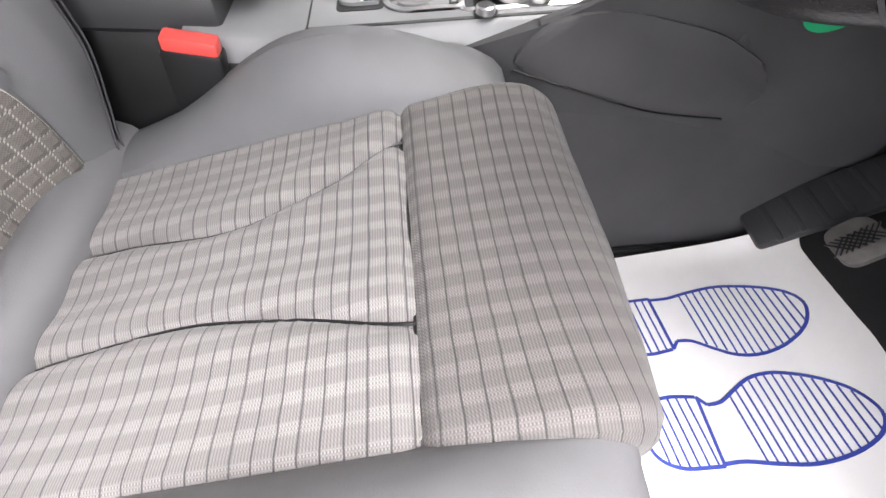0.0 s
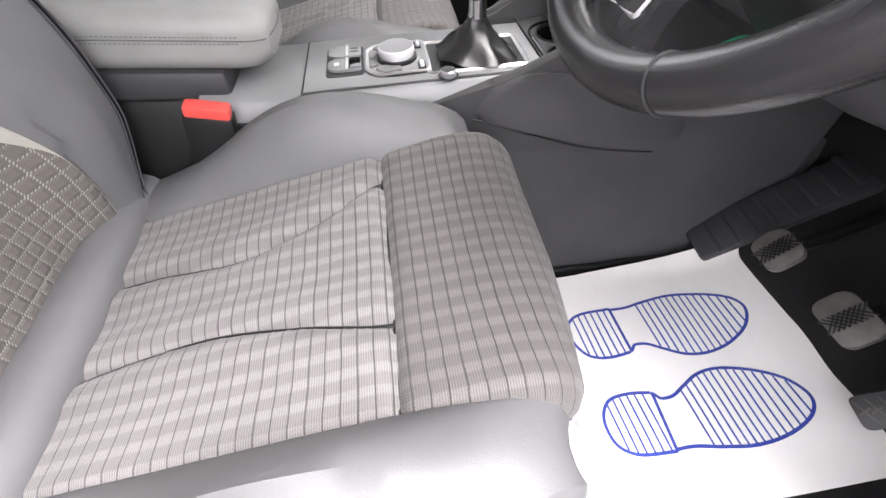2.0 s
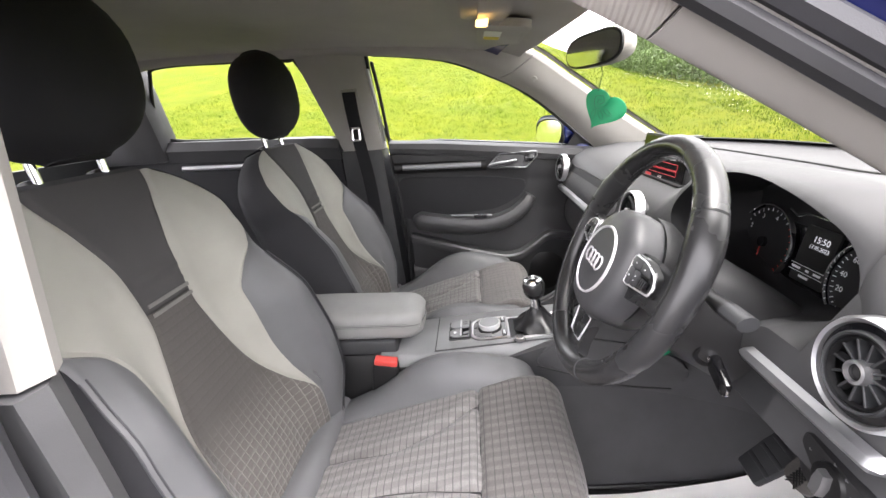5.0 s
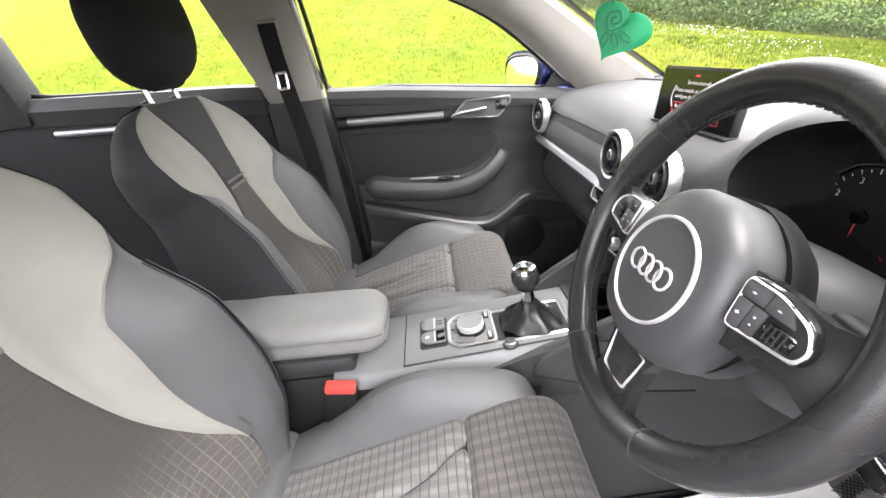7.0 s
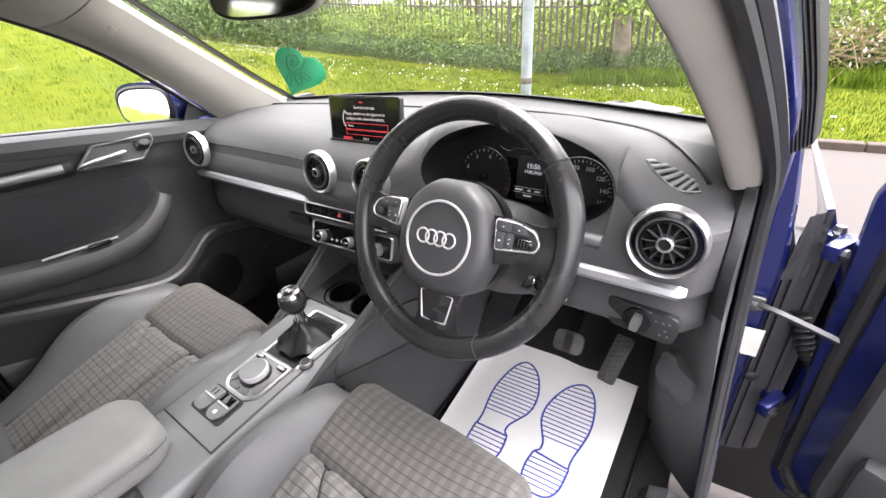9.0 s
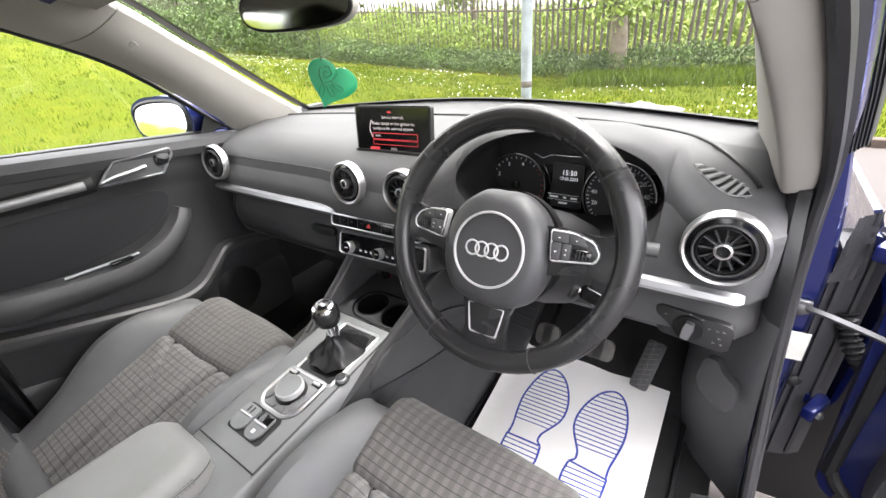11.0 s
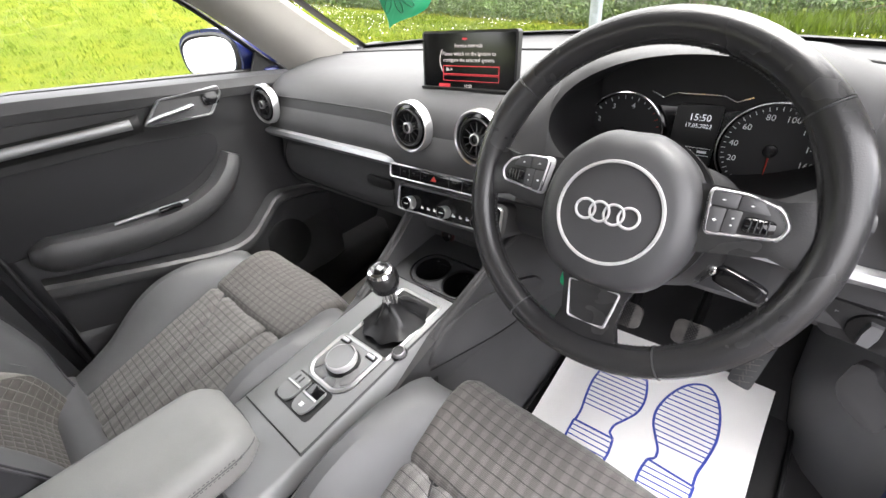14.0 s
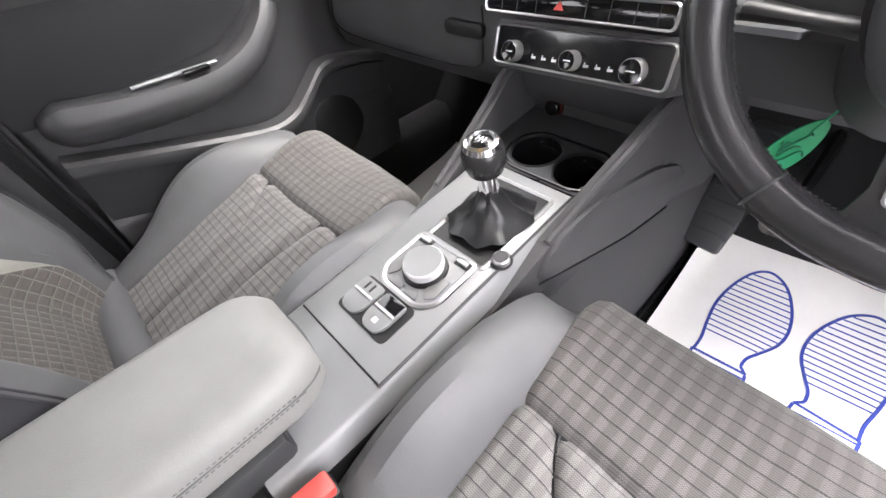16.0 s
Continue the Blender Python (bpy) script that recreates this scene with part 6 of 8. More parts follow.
vent("air_vent", (0.618, 0.506, 0.921), (-0.02, -1, 0.10), 0.049, "round dashboard vent with silver ring beside the open door")
vent("air_vent", (-0.612, 0.506, 0.921), (0.10, -1, 0.10), 0.049, "round dashboard vent with silver ring beside the passenger door")
vent("air_vent", (-0.060, 0.498, 0.929), (0.0, -1, 0.12), 0.045, "round centre vent with silver ring")
vent("air_vent", (0.092, 0.498, 0.929), (0.0, -1, 0.12), 0.045, "round centre vent with silver ring")

# side demister grille
dg = tagged(empty("demister_grille"), "slotted black demister grille in the dashboard top", "grille")

def on_dash(bm):
    """Lay a flat piece (long way local x) on the curved dashboard top."""
    for v in bm.verts:
        wx, wy = 0.598 + 0.993 * v.co.x - 0.115 * v.co.y, 0.6245 + 0.115 * v.co.x + 0.993 * v.co.y
        v.co = Vector((wx, wy, dash_top(wx, wy) + v.co.z))
    return bm


LEAF_TOP = [(-0.041, -0.004), (-0.026, 0.012), (-0.008, 0.0225), (0.010, 0.0245), (0.027, 0.014), (0.041, -0.004)]
LEAF_LOW = [(-0.041, -0.004), (-0.030, -0.0155), (-0.0112, -0.0185), (0.010, -0.0165), (0.028, -0.011), (0.041, -0.004)]
go_ = round_poly(LEAF_LOW + LEAF_TOP[-2:0:-1], 0.004)
part("frame", on_dash(frame_ring(go_, 0.0022, 0.006, pose(0, 0, 0.002))), "console", dg, "pale moulded edge")


def backing_at(u, v):
    x = -0.039 + 0.078 * u
    return x, interp(x, LEAF_LOW) + (interp(x, LEAF_TOP) - interp(x, LEAF_LOW)) * v, 0.0008


part("backing", on_dash(sheet(backing_at, 14, 6, 0.002)), "black", dg)
for i in range(7):
    # one slanting slat, cut to the leaf shape; its paler plastic puts in reflected light
    x0 = -0.033 + 0.0105 * i
    ends = []
    for edge in (LEAF_LOW, LEAF_TOP):
        x, y = x0, 0.0
        for _ in range(12):
            y = 0.92 * interp(max(-0.041, min(0.041, x)), edge)
            x = x0 + y * 0.62
        ends.append((x, y))
    (xa, ya), (xb, yb) = ends
    bm = loft([[(xa + (xb - xa) * t - 0.0026, ya + (yb - ya) * t, z0), (xa + (xb - xa) * t - 0.0018, ya + (yb - ya) * t, z0 + 0.0022), (xa + (xb - xa) * t + 0.0018, ya + (yb - ya) * t, z0 + 0.0022), (xa + (xb - xa) * t + 0.0026, ya + (yb - ya) * t, z0)] for t, z0 in ((0, 0.001), (0.33, 0.0018), (0.67, 0.0018), (1, 0.001))])
    part("slat", on_dash(bm), "console", dg, flat=True)

# light switch panel
lp = tagged(empty("light_switch_panel"), "dark light switch panel with a chrome rotary knob", "switch panel")
lm = facing((0.605, 0.5260, 0.777), (-0.10, -1, 0.04)) @ pose(0, 0, 0, 0, 0, 1)
part("plate", slab(round_poly([(-0.052, 0.026), (0.052, 0.020), (0.050, -0.020), (0.040, -0.026), (-0.045, -0.022)], 0.010), 0.012, 0.002, lm @ pose(0, 0, 0.002)), "cowl", lp)
part("dial", lathe([(0.021, 0.002), (0.020, 0.006), (0.016, 0.007), (0, 0.007)], 36, lm @ pose(-0.004, 0, 0)), "black", lp)
part("knob", loft([[(w * k * 1.15, y * 0.78, z) for w, y in ((-0.0055, -0.018), (-0.007, 0.0), (-0.005, 0.018), (0.005, 0.018), (0.007, 0.0), (0.0055, -0.018))] for z, k in ((0.006, 1.0), (0.012, 0.95), (0.015, 0.78))]), "alu", lp).matrix_basis = lm @ pose(-0.004, 0, 0, 0, 0, -8)
bm = bmesh.new()
for x, y in ((-0.036, 0.012), (-0.036, -0.008), (-0.004, 0.023), (0.012, 0.020), (0.022, 0.008), (0.032, 0.008), (0.04, 0.009), (0.036, -0.004), (0.030, -0.013), (0.04, -0.013)):
    add_box(bm, (0.0036, 0.0008, 0.0006), (x, y, 0.0025))
    add_box(bm, (0.0008, 0.003, 0.0006), (x - 0.0012, y, 0.0025))
ps_ = part("printed_symbols", bm, "console", lp)
ps_.matrix_basis = lm
tagged(ps_, kind="stuff")

# instrument cluster
ic = tagged(empty("instrument_cluster", (0.357, 0.655, 0.915)), "dark instrument cluster with two round dials and a small lit display", "instrument cluster")
icm = facing((0, 0, 0), (0, -1, 0.16))
part("backing", slab([(0.185 * math.cos(a), 0.012 + (0.085 if math.sin(a) > 0 else 0.066) * math.sin(a)) for a in np.linspace(0, 2 * math.pi, 41)[:-1]], 0.01, 0.0, icm @ pose(0, 0, -0.006)), "gloss", ic)


def dial(cx, marks, red_from, needle_deg, words, sweep):
    d = part("dial", lathe([(0, 0.0), (0.0565, 0.0), (0.0575, 0.002)], 48, icm @ pose(cx, 0, 0)), "lining", ic, "black round dial")
    part("dial_ring", lathe([(0.059, 0.0), (0.060, 0.006), (0.0618, 0.006), (0.0632, 0.0)], 56, icm @ pose(cx, 0, 0)), "chrome", d, "chrome dial ring")
    bm, br = bmesh.new(), bmesh.new()
    for i in range(marks + 1):
        a = radians(sweep[0] + (sweep[1] - sweep[0]) * i / marks)
        tgt = br if red_from is not None and i >= red_from else bm
        add_box(tgt, (0.0052 if i % 2 == 0 else 0.003, 0.0009, 0.0006), (cx + 0.053 * math.cos(a), 0.053 * math.sin(a), 0.001), (0, 0, math.degrees(a)))
    bmesh.ops.transform(bm, matrix=icm, verts=bm.verts[:])
    tagged(part("dial_marks", bm, "dialwhite", d), kind="stuff")
    if br.verts:
        bmesh.ops.transform(br, matrix=icm, verts=br.verts[:])
        part("red_marks", br, "dialred", d)
    for w, f_ in words:
        a = radians(sweep[0] + (sweep[1] - sweep[0]) * f_)
        text_part("numeral", w, 0.0108, "dialwhite", d, icm @ pose(cx + 0.0425 * math.cos(a), 0.0425 * math.sin(a), 0.001))
    a = radians(needle_deg)
    part("needle", loft([[(0.0, -0.0012, 0.004), (0.0, 0.0012, 0.004), (0.0, 0, 0.0055)], [(0.034, -0.0005, 0.004), (0.034, 0.0005, 0.004), (0.034, 0, 0.005)]]), "dialred", d, "red needle").matrix_basis = icm @ pose(cx, 0, 0, 0, 0, needle_deg)
    part("needle_cap", lathe([(0.0085, 0.001), (0.008, 0.006), (0, 0.007)], 24, icm @ pose(cx, 0, 0)), "gloss", d)


dial(-0.097, 24, 17, -90, [("1", 0.13), ("2", 0.27), ("3", 0.42), ("4", 0.57)], (228, -40))
dial(0.097, 36, None, -88, [("20", 0.10), ("40", 0.2), ("60", 0.32), ("80", 0.45), ("100", 0.57), ("120", 0.69), ("140", 0.80), ("160", 0.90)], (228, -46))
part("display", slab(round_rect(0.058, 0.082, 0.003), 0.004, 0, icm @ pose(0.004, 0.009, 0.001)), "black", ic, "small dark display")
text_part("clock", "15:50", 0.0128, "white", ic, icm @ pose(0.007, 0.033, 0.0015), label="lit white digits")
text_part("date", "17.05.2023", 0.0078, "white", ic, icm @ pose(0.007, 0.022, 0.0015))
bm = bmesh.new()
for x, w in ((-0.018, 0.016), (0.003, 0.006), (0.02, 0.012)):
    add_box(bm, (w, 0.0034, 0.0005), (x, -0.013, 0.0015))
add_box(bm, (0.060, 0.0006, 0.0005), (0, -0.008, 0.0015))
add_box(bm, (0.060, 0.0006, 0.0005), (0, -0.018, 0.0015))
add_box(bm, (0.017, 0.0034, 0.0005), (0.0, -0.0235, 0.0015))
bmesh.ops.transform(bm, matrix=icm, verts=bm.verts[:])
part("display_lines", bm, "dialwhite", ic)
part("top_bracket", tube([icm @ Vector(p) for p in ((-0.062, 0.064, 0.004), (-0.045, 0.057, 0.004), (-0.03, 0.064, 0.004), (0.03, 0.064, 0.004), (0.045, 0.057, 0.004), (0.062, 0.064, 0.004))], 0.0015, 6), "chrome", ic, "chrome bracket line")

# pop-up screen
ms = tagged(empty("display_screen"), "thin black pop-up display showing a red-framed message", "screen")
mm = facing((0.004, 0.592, 1.020), (0.05, -1, 0.12))
part("body", slab(round_rect(0.198, 0.104, 0.005), 0.012, 0.002, mm), "black", ms)
part("glass", slab(round_rect(0.190, 0.096, 0.003), 0.001, 0.0, mm @ pose(0, 0, 0.001)), "gloss", ms)
for w, s_, y, mt in (("Service intervals", 0.0088, 0.0285, "screentext"), ("Please switch on the ignition to", 0.0088, 0.016, "screentext"), ("configure the selected system.", 0.0088, 0.006, "screentext"), ("15:50", 0.0075, -0.036, "screentext")):
    text_part("message", w, s_, mt, ms, mm @ pose(0.004, y, 0.0016))
text_part("message", "Back", 0.0075, "screentext", ms, mm @ pose(-0.044, -0.009, 0.0016), align='LEFT')
part("red_box", frame_ring(round_rect(0.118, 0.014, 0.001), 0.0012, 0.0006, mm @ pose(0.008, -0.010, 0.0018)), "screenred", ms, "red selection frame")
part("red_box", frame_ring(round_rect(0.118, 0.010, 0.001), 0.0008, 0.0006, mm @ pose(0.008, -0.023, 0.0018)), "screenred", ms)
part("red_tab", slab(round_rect(0.026, 0.006, 0.001), 0.0005, 0, mm @ pose(-0.048, -0.036, 0.0018)), "screenred", ms)
part("red_mark", slab(round_rect(0.01, 0.003, 0.001), 0.0005, 0, mm @ pose(-0.004, 0.039, 0.0018)), "screenred", ms)
part("side_arc", tube([mm @ Vector((-0.052 - 0.006 * math.sin(t), -0.012 + 0.011 * t, 0.0016)) for t in np.linspace(0, 3.1, 12)], 0.0008, 5), "screentext", ms)
part("slot_cover", slab(round_rect(0.21, 0.03, 0.006), 0.004, 0.001, facing((0.004, 0.594, 0.982), (0, 0, 1), (0, 1, 0))), "black", ms)

# centre stack: button strip, climate panel, recess
bs = tagged(empty("button_strip"), "gloss black button strip with a red hazard switch", "button strip")
bsm = facing((0.004, 0.491, 0.842), (0, -1, 0.25)) @ pose(0, 0, 0, 0, 0, 1.2)
part("strip", slab(round_rect(0.256, 0.024, 0.006), 0.02, 0.003, bsm), "gloss", bs)
part("bright_edge", frame_ring(round_rect(0.260, 0.028, 0.007), 0.003, 0.006, bsm @ pose(0, 0, 0.002)), "satin", bs)
part("hazard_mark", slab([(-0.007, -0.0045), (0.007, -0.0045), (0.001, 0.0055)], 0.001, 0, bsm @ pose(-0.012, 0, 0.0012)), "red", bs, "red hazard triangle")
bm = bmesh.new()
for x in (-0.10, -0.075, -0.045, 0.025, 0.055, 0.085, 0.11):
    add_box(bm, (0.001, 0.02, 0.0006), (x, 0, 0.0004))
    add_box(bm, (0.008, 0.0014, 0.0006), (x + 0.011, 0.002, 0.0004))
bmesh.ops.transform(bm, matrix=bsm, verts=bm.verts[:])
tagged(part("button_marks", bm, "plastic", bs), kind="stuff")

cp = tagged(empty("climate_panel"), "gloss black climate panel with three chrome-edged knobs", "climate panel")
cm = facing((0.020, 0.484, 0.793), (0, -1, 0.34)) @ pose(0, 0, 0, 0, 0, 2.0)
part("housing", slab(round_rect(0.262, 0.060, 0.012), 0.07, 0.004, cm @ pose(0, 0, -0.003)), "dash", cp)
part("face", slab(round_rect(0.242, 0.046, 0.006), 0.01, 0.0, cm), "gloss", cp)
part("bright_frame", frame_ring(round_rect(0.246, 0.050, 0.008), 0.0028, 0.006, cm @ pose(0, 0, 0.003)), "satin", cp)
for x, r in ((-0.087, 0.0135), (0.003, 0.012), (0.084, 0.0140)):
    k = part("knob", lathe([(r * 1.0, 0.0), (r * 0.98, 0.014), (r * 0.9, 0.016)], 40, cm @ pose(x, -0.007, 0)), "satin", cp, "chrome-edged knob")
    part("knob_face", lathe([(r * 0.9, 0.0155), (r * 0.5, 0.0145), (0, 0.0145)], 32, cm @ pose(x, -0.007, 0)), "gloss", k)
    bm = bmesh.new()
    add_box(bm, (r * 0.8, 0.0016, 0.0004), (x, -0.007, 0.0150))
    bmesh.ops.transform(bm, matrix=cm, verts=bm.verts[:])
    part("knob_mark", bm, "dialwhite", k)
bm = bmesh.new()
for x in (-0.056, -0.040, -0.024, 0.022, 0.038, 0.054):
    add_box(bm, (0.007, 0.003, 0.0006), (x, -0.011, 0.0004))
    add_box(bm, (0.0015, 0.006, 0.0006), (x - 0.002, -0.010, 0.0004))
bmesh.ops.transform(bm, matrix=cm, verts=bm.verts[:])
tagged(part("button_symbols", bm, "dialwhite", cp), kind="stuff")

# ---- steering wheel ----
sw = tagged(empty("steering_wheel"), "black leather steering wheel with chrome-framed switch pods", "steering wheel")
sw.matrix_basis = facing((0.36, 0.389, 0.934), (0, -0.911, 0.413))
R = 0.1685


def rim_bm(a0, a1, r, n=40):
    pts = [(R * math.cos(a), R * math.sin(a), 0) for a in np.linspace(radians(a0), radians(a1), n)]
    rr = []
    for a in np.linspace(a0, a1, n):
        g = 0.0022 * (math.exp(-((a % 360 - 25) / 14) ** 2) + math.exp(-((a % 360 - 155) / 14) ** 2))
        rr.append(r + g)
    return tube(pts, rr, 18, squash=1.12, up=(0, 0, 1))


for a0, a1 in ((38.4, 141.6), (142.4, 270 - 28.4), (270 - 27.6, 270 + 27.6), (270 + 28.4, 360 + 37.6)):
    part("rim_section", rim_bm(a0, a1, 0.0163), "wheel", sw, "black stitched leather")
for a in (38, 142, 270 - 28, 270 + 28):
    part("rim_seam", tube([(R * math.cos(radians(a)) + 0.0166 * math.cos(t) * math.cos(radians(a)), R * math.sin(radians(a)) + 0.0166 * math.cos(t) * math.sin(radians(a)), 0.0184 * math.sin(t)) for t in np.linspace(0, 2 * math.pi, 25)[:-1]], 0.0009, 5, True), "plastic", sw)
bm = bmesh.new()
for i in range(230):
    a = radians(i * 360 / 230)
    add_box(bm, (0.0012, 0.0026, 0.001), ((R - 0.0166) * math.cos(a), (R - 0.0166) * math.sin(a), -0.001 + 0.0012 * (i % 2)), (0, 0, i * 360 / 230 + 20))
part("stitching", bm, "plastic", sw)
hub_o = [(-0.030, 0.066), (0.0, 0.069), (0.030, 0.066), (0.062, 0.040), (0.077, 0.0), (0.074, -0.045), (0.050, -0.082), (0.0, -0.094), (-0.050, -0.082), (-0.074, -0.045), (-0.077, 0.0), (-0.062, 0.040)]
hub_s = [(p.x, p.y) for p in smooth_path([(x, y, 0) for x, y in hub_o], 5, True)]
part("hub", loft([[(x * k, y * k - 0.012 * (1 - k), z) for x, y in hub_s] for z, k in ((-0.045, 0.92), (-0.02, 1.0), (0.006, 1.0), (0.018, 0.955), (0.026, 0.87), (0.030, 0.74), (0.0315, 0.5), (0.032, 0.2))]), "hub", sw, "dark grained hub cushion")
part("hub_backing", lathe([(0, -0.09), (0.06, -0.09), (0.085, -0.04), (0.085, -0.018), (0, -0.018)], 40, pose(0, -0.012, 0)), "black", sw)
part("hub_ring", lathe([(0.0485, 0.0305), (0.0495, 0.034), (0.0515, 0.034), (0.0525, 0.029)], 72, pose(0, -0.013, 0)), "silverpaint", sw, "thin chrome ring")
part("hub_disc", lathe([(0, 0.0335), (0.03, 0.0333), (0.0485, 0.0318)], 60, pose(0, -0.013, 0)), "hub", sw)
for i in range(4):
    part("emblem_ring", tube([(-0.0213 + 0.0142 * i + 0.0098 * math.cos(a), -0.013 + 0.0098 * math.sin(a), 0.0348 + 0.0006 * math.sin(a + i)) for a in np.linspace(0, 2 * math.pi, 33)[:-1]], 0.00135, 8, True), "silverpaint", sw, "plain chrome ring")
for side in (-1, 1):
    sp = part("spoke", loft([[(side * x, y0, z0 - 0.014), (side * x, y0, z0), (side * x, (y0 + y1) / 2, z0 + 0.005), (side * x, y1, z0), (side * x, y1, z0 - 0.014)] for x, y0, y1, z0 in ((0.05, 0.032, -0.035, 0.008), (0.09, 0.032, -0.028, 0.006), (0.13, 0.028, -0.020, 0.004), (0.152, 0.034, -0.026, 0.004), (0.166, 0.046, -0.042, 0.0))]), "wheel", sw)
    po = [(side * 0.076, 0.031), (side * 0.106, 0.031), (side * 0.132, 0.023), (side * 0.141, 0.008), (side * 0.136, -0.005), (side * 0.081, -0.012)]
    if side < 0:
        po = po[::-1]
    po = round_poly(po, 0.008)
    tilt = pose(0, 0, 0.029, 0, side * 6, 0)
    pod = part("switch_pod", slab(po, 0.02, 0.002, tilt), "black", sw, "black switch pod")
    part("pod_frame", frame_ring(po, 0.0046, 0.012, pose(0, 0, 0.031, 0, side * 6, 0)), "silverpaint", pod, "bright frame")
    for x0, x1, x2, y0, y1 in ((0.0795, 0.100, 0.100, 0.0155, 0.0275), (0.1010, 0.124, 0.115, 0.0150, 0.0275), (0.0805, 0.0930, 0.0930, -0.0080, 0.0140), (0.0940, 0.1050, 0.1050, -0.0060, 0.0140)):
        ko = [(side * x0, y1), (side * x2, y1), (side * x1, y0), (side * x0, y0)]
        part("pod_key", slab(round_poly(ko if side < 0 else ko[::-1], 0.0018), 0.004, 0.0006, tilt @ pose(0, 0, 0.0016)), "hub", pod, "grey key")
    part("roller", lathe([(0, -0.011), (0.0065, -0.011), (0.0080, -0.008), (0.0080, 0.008), (0.0065, 0.011), (0, 0.011)], 20, tilt @ pose(side * 0.1185, 0.0045, -0.004, 0, 90, 0)), "gloss", pod, "black ribbed roller")
    for x_ in (-0.006, -0.002, 0.002, 0.006):
        part("roller_rib", box((0.0008, 0.012, 0.001), (0, 0, 0)), "plastic", pod).matrix_basis = tilt @ pose(side * 0.1185 + x_, 0.0045, 0.0042)
    bm = bmesh.new()
    for x, y, w, h in ((0.0868, 0.003, 0.006, 0.006), (0.0995, 0.007, 0.004, 0.004), (0.0995, 0.001, 0.004, 0.004), (0.089, 0.021, 0.006, 0.003), (0.110, 0.020, 0.006, 0.003)):
        add_box(bm, (w * 0.5, h * 0.16, 0.0005), (side * x, y, 0.0019))
        add_box(bm, (w * 0.12, h * 0.4, 0.0005), (side * x, y, 0.0019))
    bmesh.ops.transform(bm, matrix=tilt, verts=bm.verts[:])
    tagged(part("pod_symbols", bm, "dialwhite", pod), kind="stuff")
part("lower_spoke", loft([[(-w, y, z - 0.014), (-w, y, z), (0, y, z + 0.004), (w, y, z), (w, y, z - 0.014)] for w, y, z in ((0.045, -0.07, 0.006), (0.034, -0.10, 0.005), (0.030, -0.13, 0.002), (0.036, -0.152, 0.0), (0.052, -0.166, -0.003))]), "wheel", sw)
lo = round_poly([(-0.030, -0.092), (0.030, -0.092), (0.022, -0.138), (-0.022, -0.138)], 0.006)
ins = part("spoke_insert", slab(lo, 0.01, 0.001, pose(0, 0, 0.0105, 3, 0, 0)), "plastic", sw, "dark insert")
part("insert_frame", frame_ring(lo, 0.0036, 0.008, pose(0, 0, 0.0125, 3, 0, 0)), "silverpaint", ins, "bright frame")

# column cowl with stalks and key
cw = tagged(empty("steering_column"), "black plastic steering column cowl with stalks and key", "steering column")
ax_u, ax_n, ctr = Vector((0, 0.413, 0.911)), Vector((0, -0.911, 0.413)), Vector((0.36, 0.389, 0.934))
rings = []
for d, w, h0, h1 in ((0.050, 0.072, 0.048, -0.070), (0.075, 0.082, 0.055, -0.082), (0.13, 0.092, 0.055, -0.100), (0.20, 0.098, 0.045, -0.110), (0.27, 0.10, 0.03, -0.10)):
    c0 = ctr - ax_n * d
    ring = []
    for a in np.linspace(0, 2 * math.pi, 29)[:-1]:
        ca, sa = math.cos(a), math.sin(a)
        hh = h0 if sa > 0 else -h1
        ring.append(c0 + Vector((w * abs(ca) ** 0.6 * (1 if ca > 0 else -1), 0, 0)) + ax_u * hh * abs(sa) ** 0.7 * (1 if sa > 0 else -1))
    rings.append(ring)
part("cowl", loft(rings), "cowl", cw)
for side, up0 in ((1, 0.012), (-1, 0.012), (-1, -0.035)):
    base = ctr - ax_n * (0.0725 if side > 0 else 0.10) + ax_u * (up0 + 0.007 * (side > 0))
    stk = [base + Vector((side * 0.08, 0, 0)), base + Vector((side * 0.12, 0, 0.002)) + ax_n * 0.01, base + Vector((side * 0.155, 0, 0.004)) + ax_n * 0.015, base + Vector((side * 0.185, 0, 0.004)) + ax_n * 0.012]
    s_ = part("stalk", tube(stk, [0.011, 0.009, 0.012, 0.011], 12, squash=0.7, up=(0, 0, 1)), "black", cw)
    part("stalk_tip", tube([stk[2] + Vector((side * 0.005, 0, 0)), stk[3] + Vector((side * 0.006, 0, 0))], 0.0125, 12, squash=0.7, up=(0, 0, 1)), "plastic", s_)
kx = Vector((0.440, 0.488, 0.823))
kpose = facing(kx, (0.96, -0.18, -0.19))
part("ignition_ring", lathe([(0.014, -0.006), (0.015, 0.003), (0.020, 0.004), (0.024, -0.008), (0.025, -0.03)], 32, kpose), "black", cw)
key = part("key", loft([[(x_ * k, y_ * k, z) for x_, y_ in round_rect(0.012, 0.026, 0.004)] for z, k in ((0.010, 0.55), (0.014, 0.9), (0.020, 1.0), (0.056, 0.92), (0.064, 0.72), (0.066, 0.4))]), "gloss", cw, "black ignition key with bright edge")
key.matrix_basis = kpose
part("key_collar", lathe([(0.0, 0.004), (0.006, 0.004), (0.0065, 0.010), (0.004, 0.013), (0.0, 0.013)], 20), "chrome", key, "chrome collar")
part("key_edge", tube(smooth_path([(0.0, -0.0130, 0.018), (0.0, -0.0132, 0.040), (0.0, -0.0115, 0.058), (0.0, -0.004, 0.0665), (0.0, 0.003, 0.0665)], 5), 0.0018, 8), "chrome", key, "chrome edge")
tag = tagged(empty("key_tag", (0.269, 0.512, 0.732), (0, 0, 30)), "green printed oval key tag hanging below the steering wheel", "key tag")
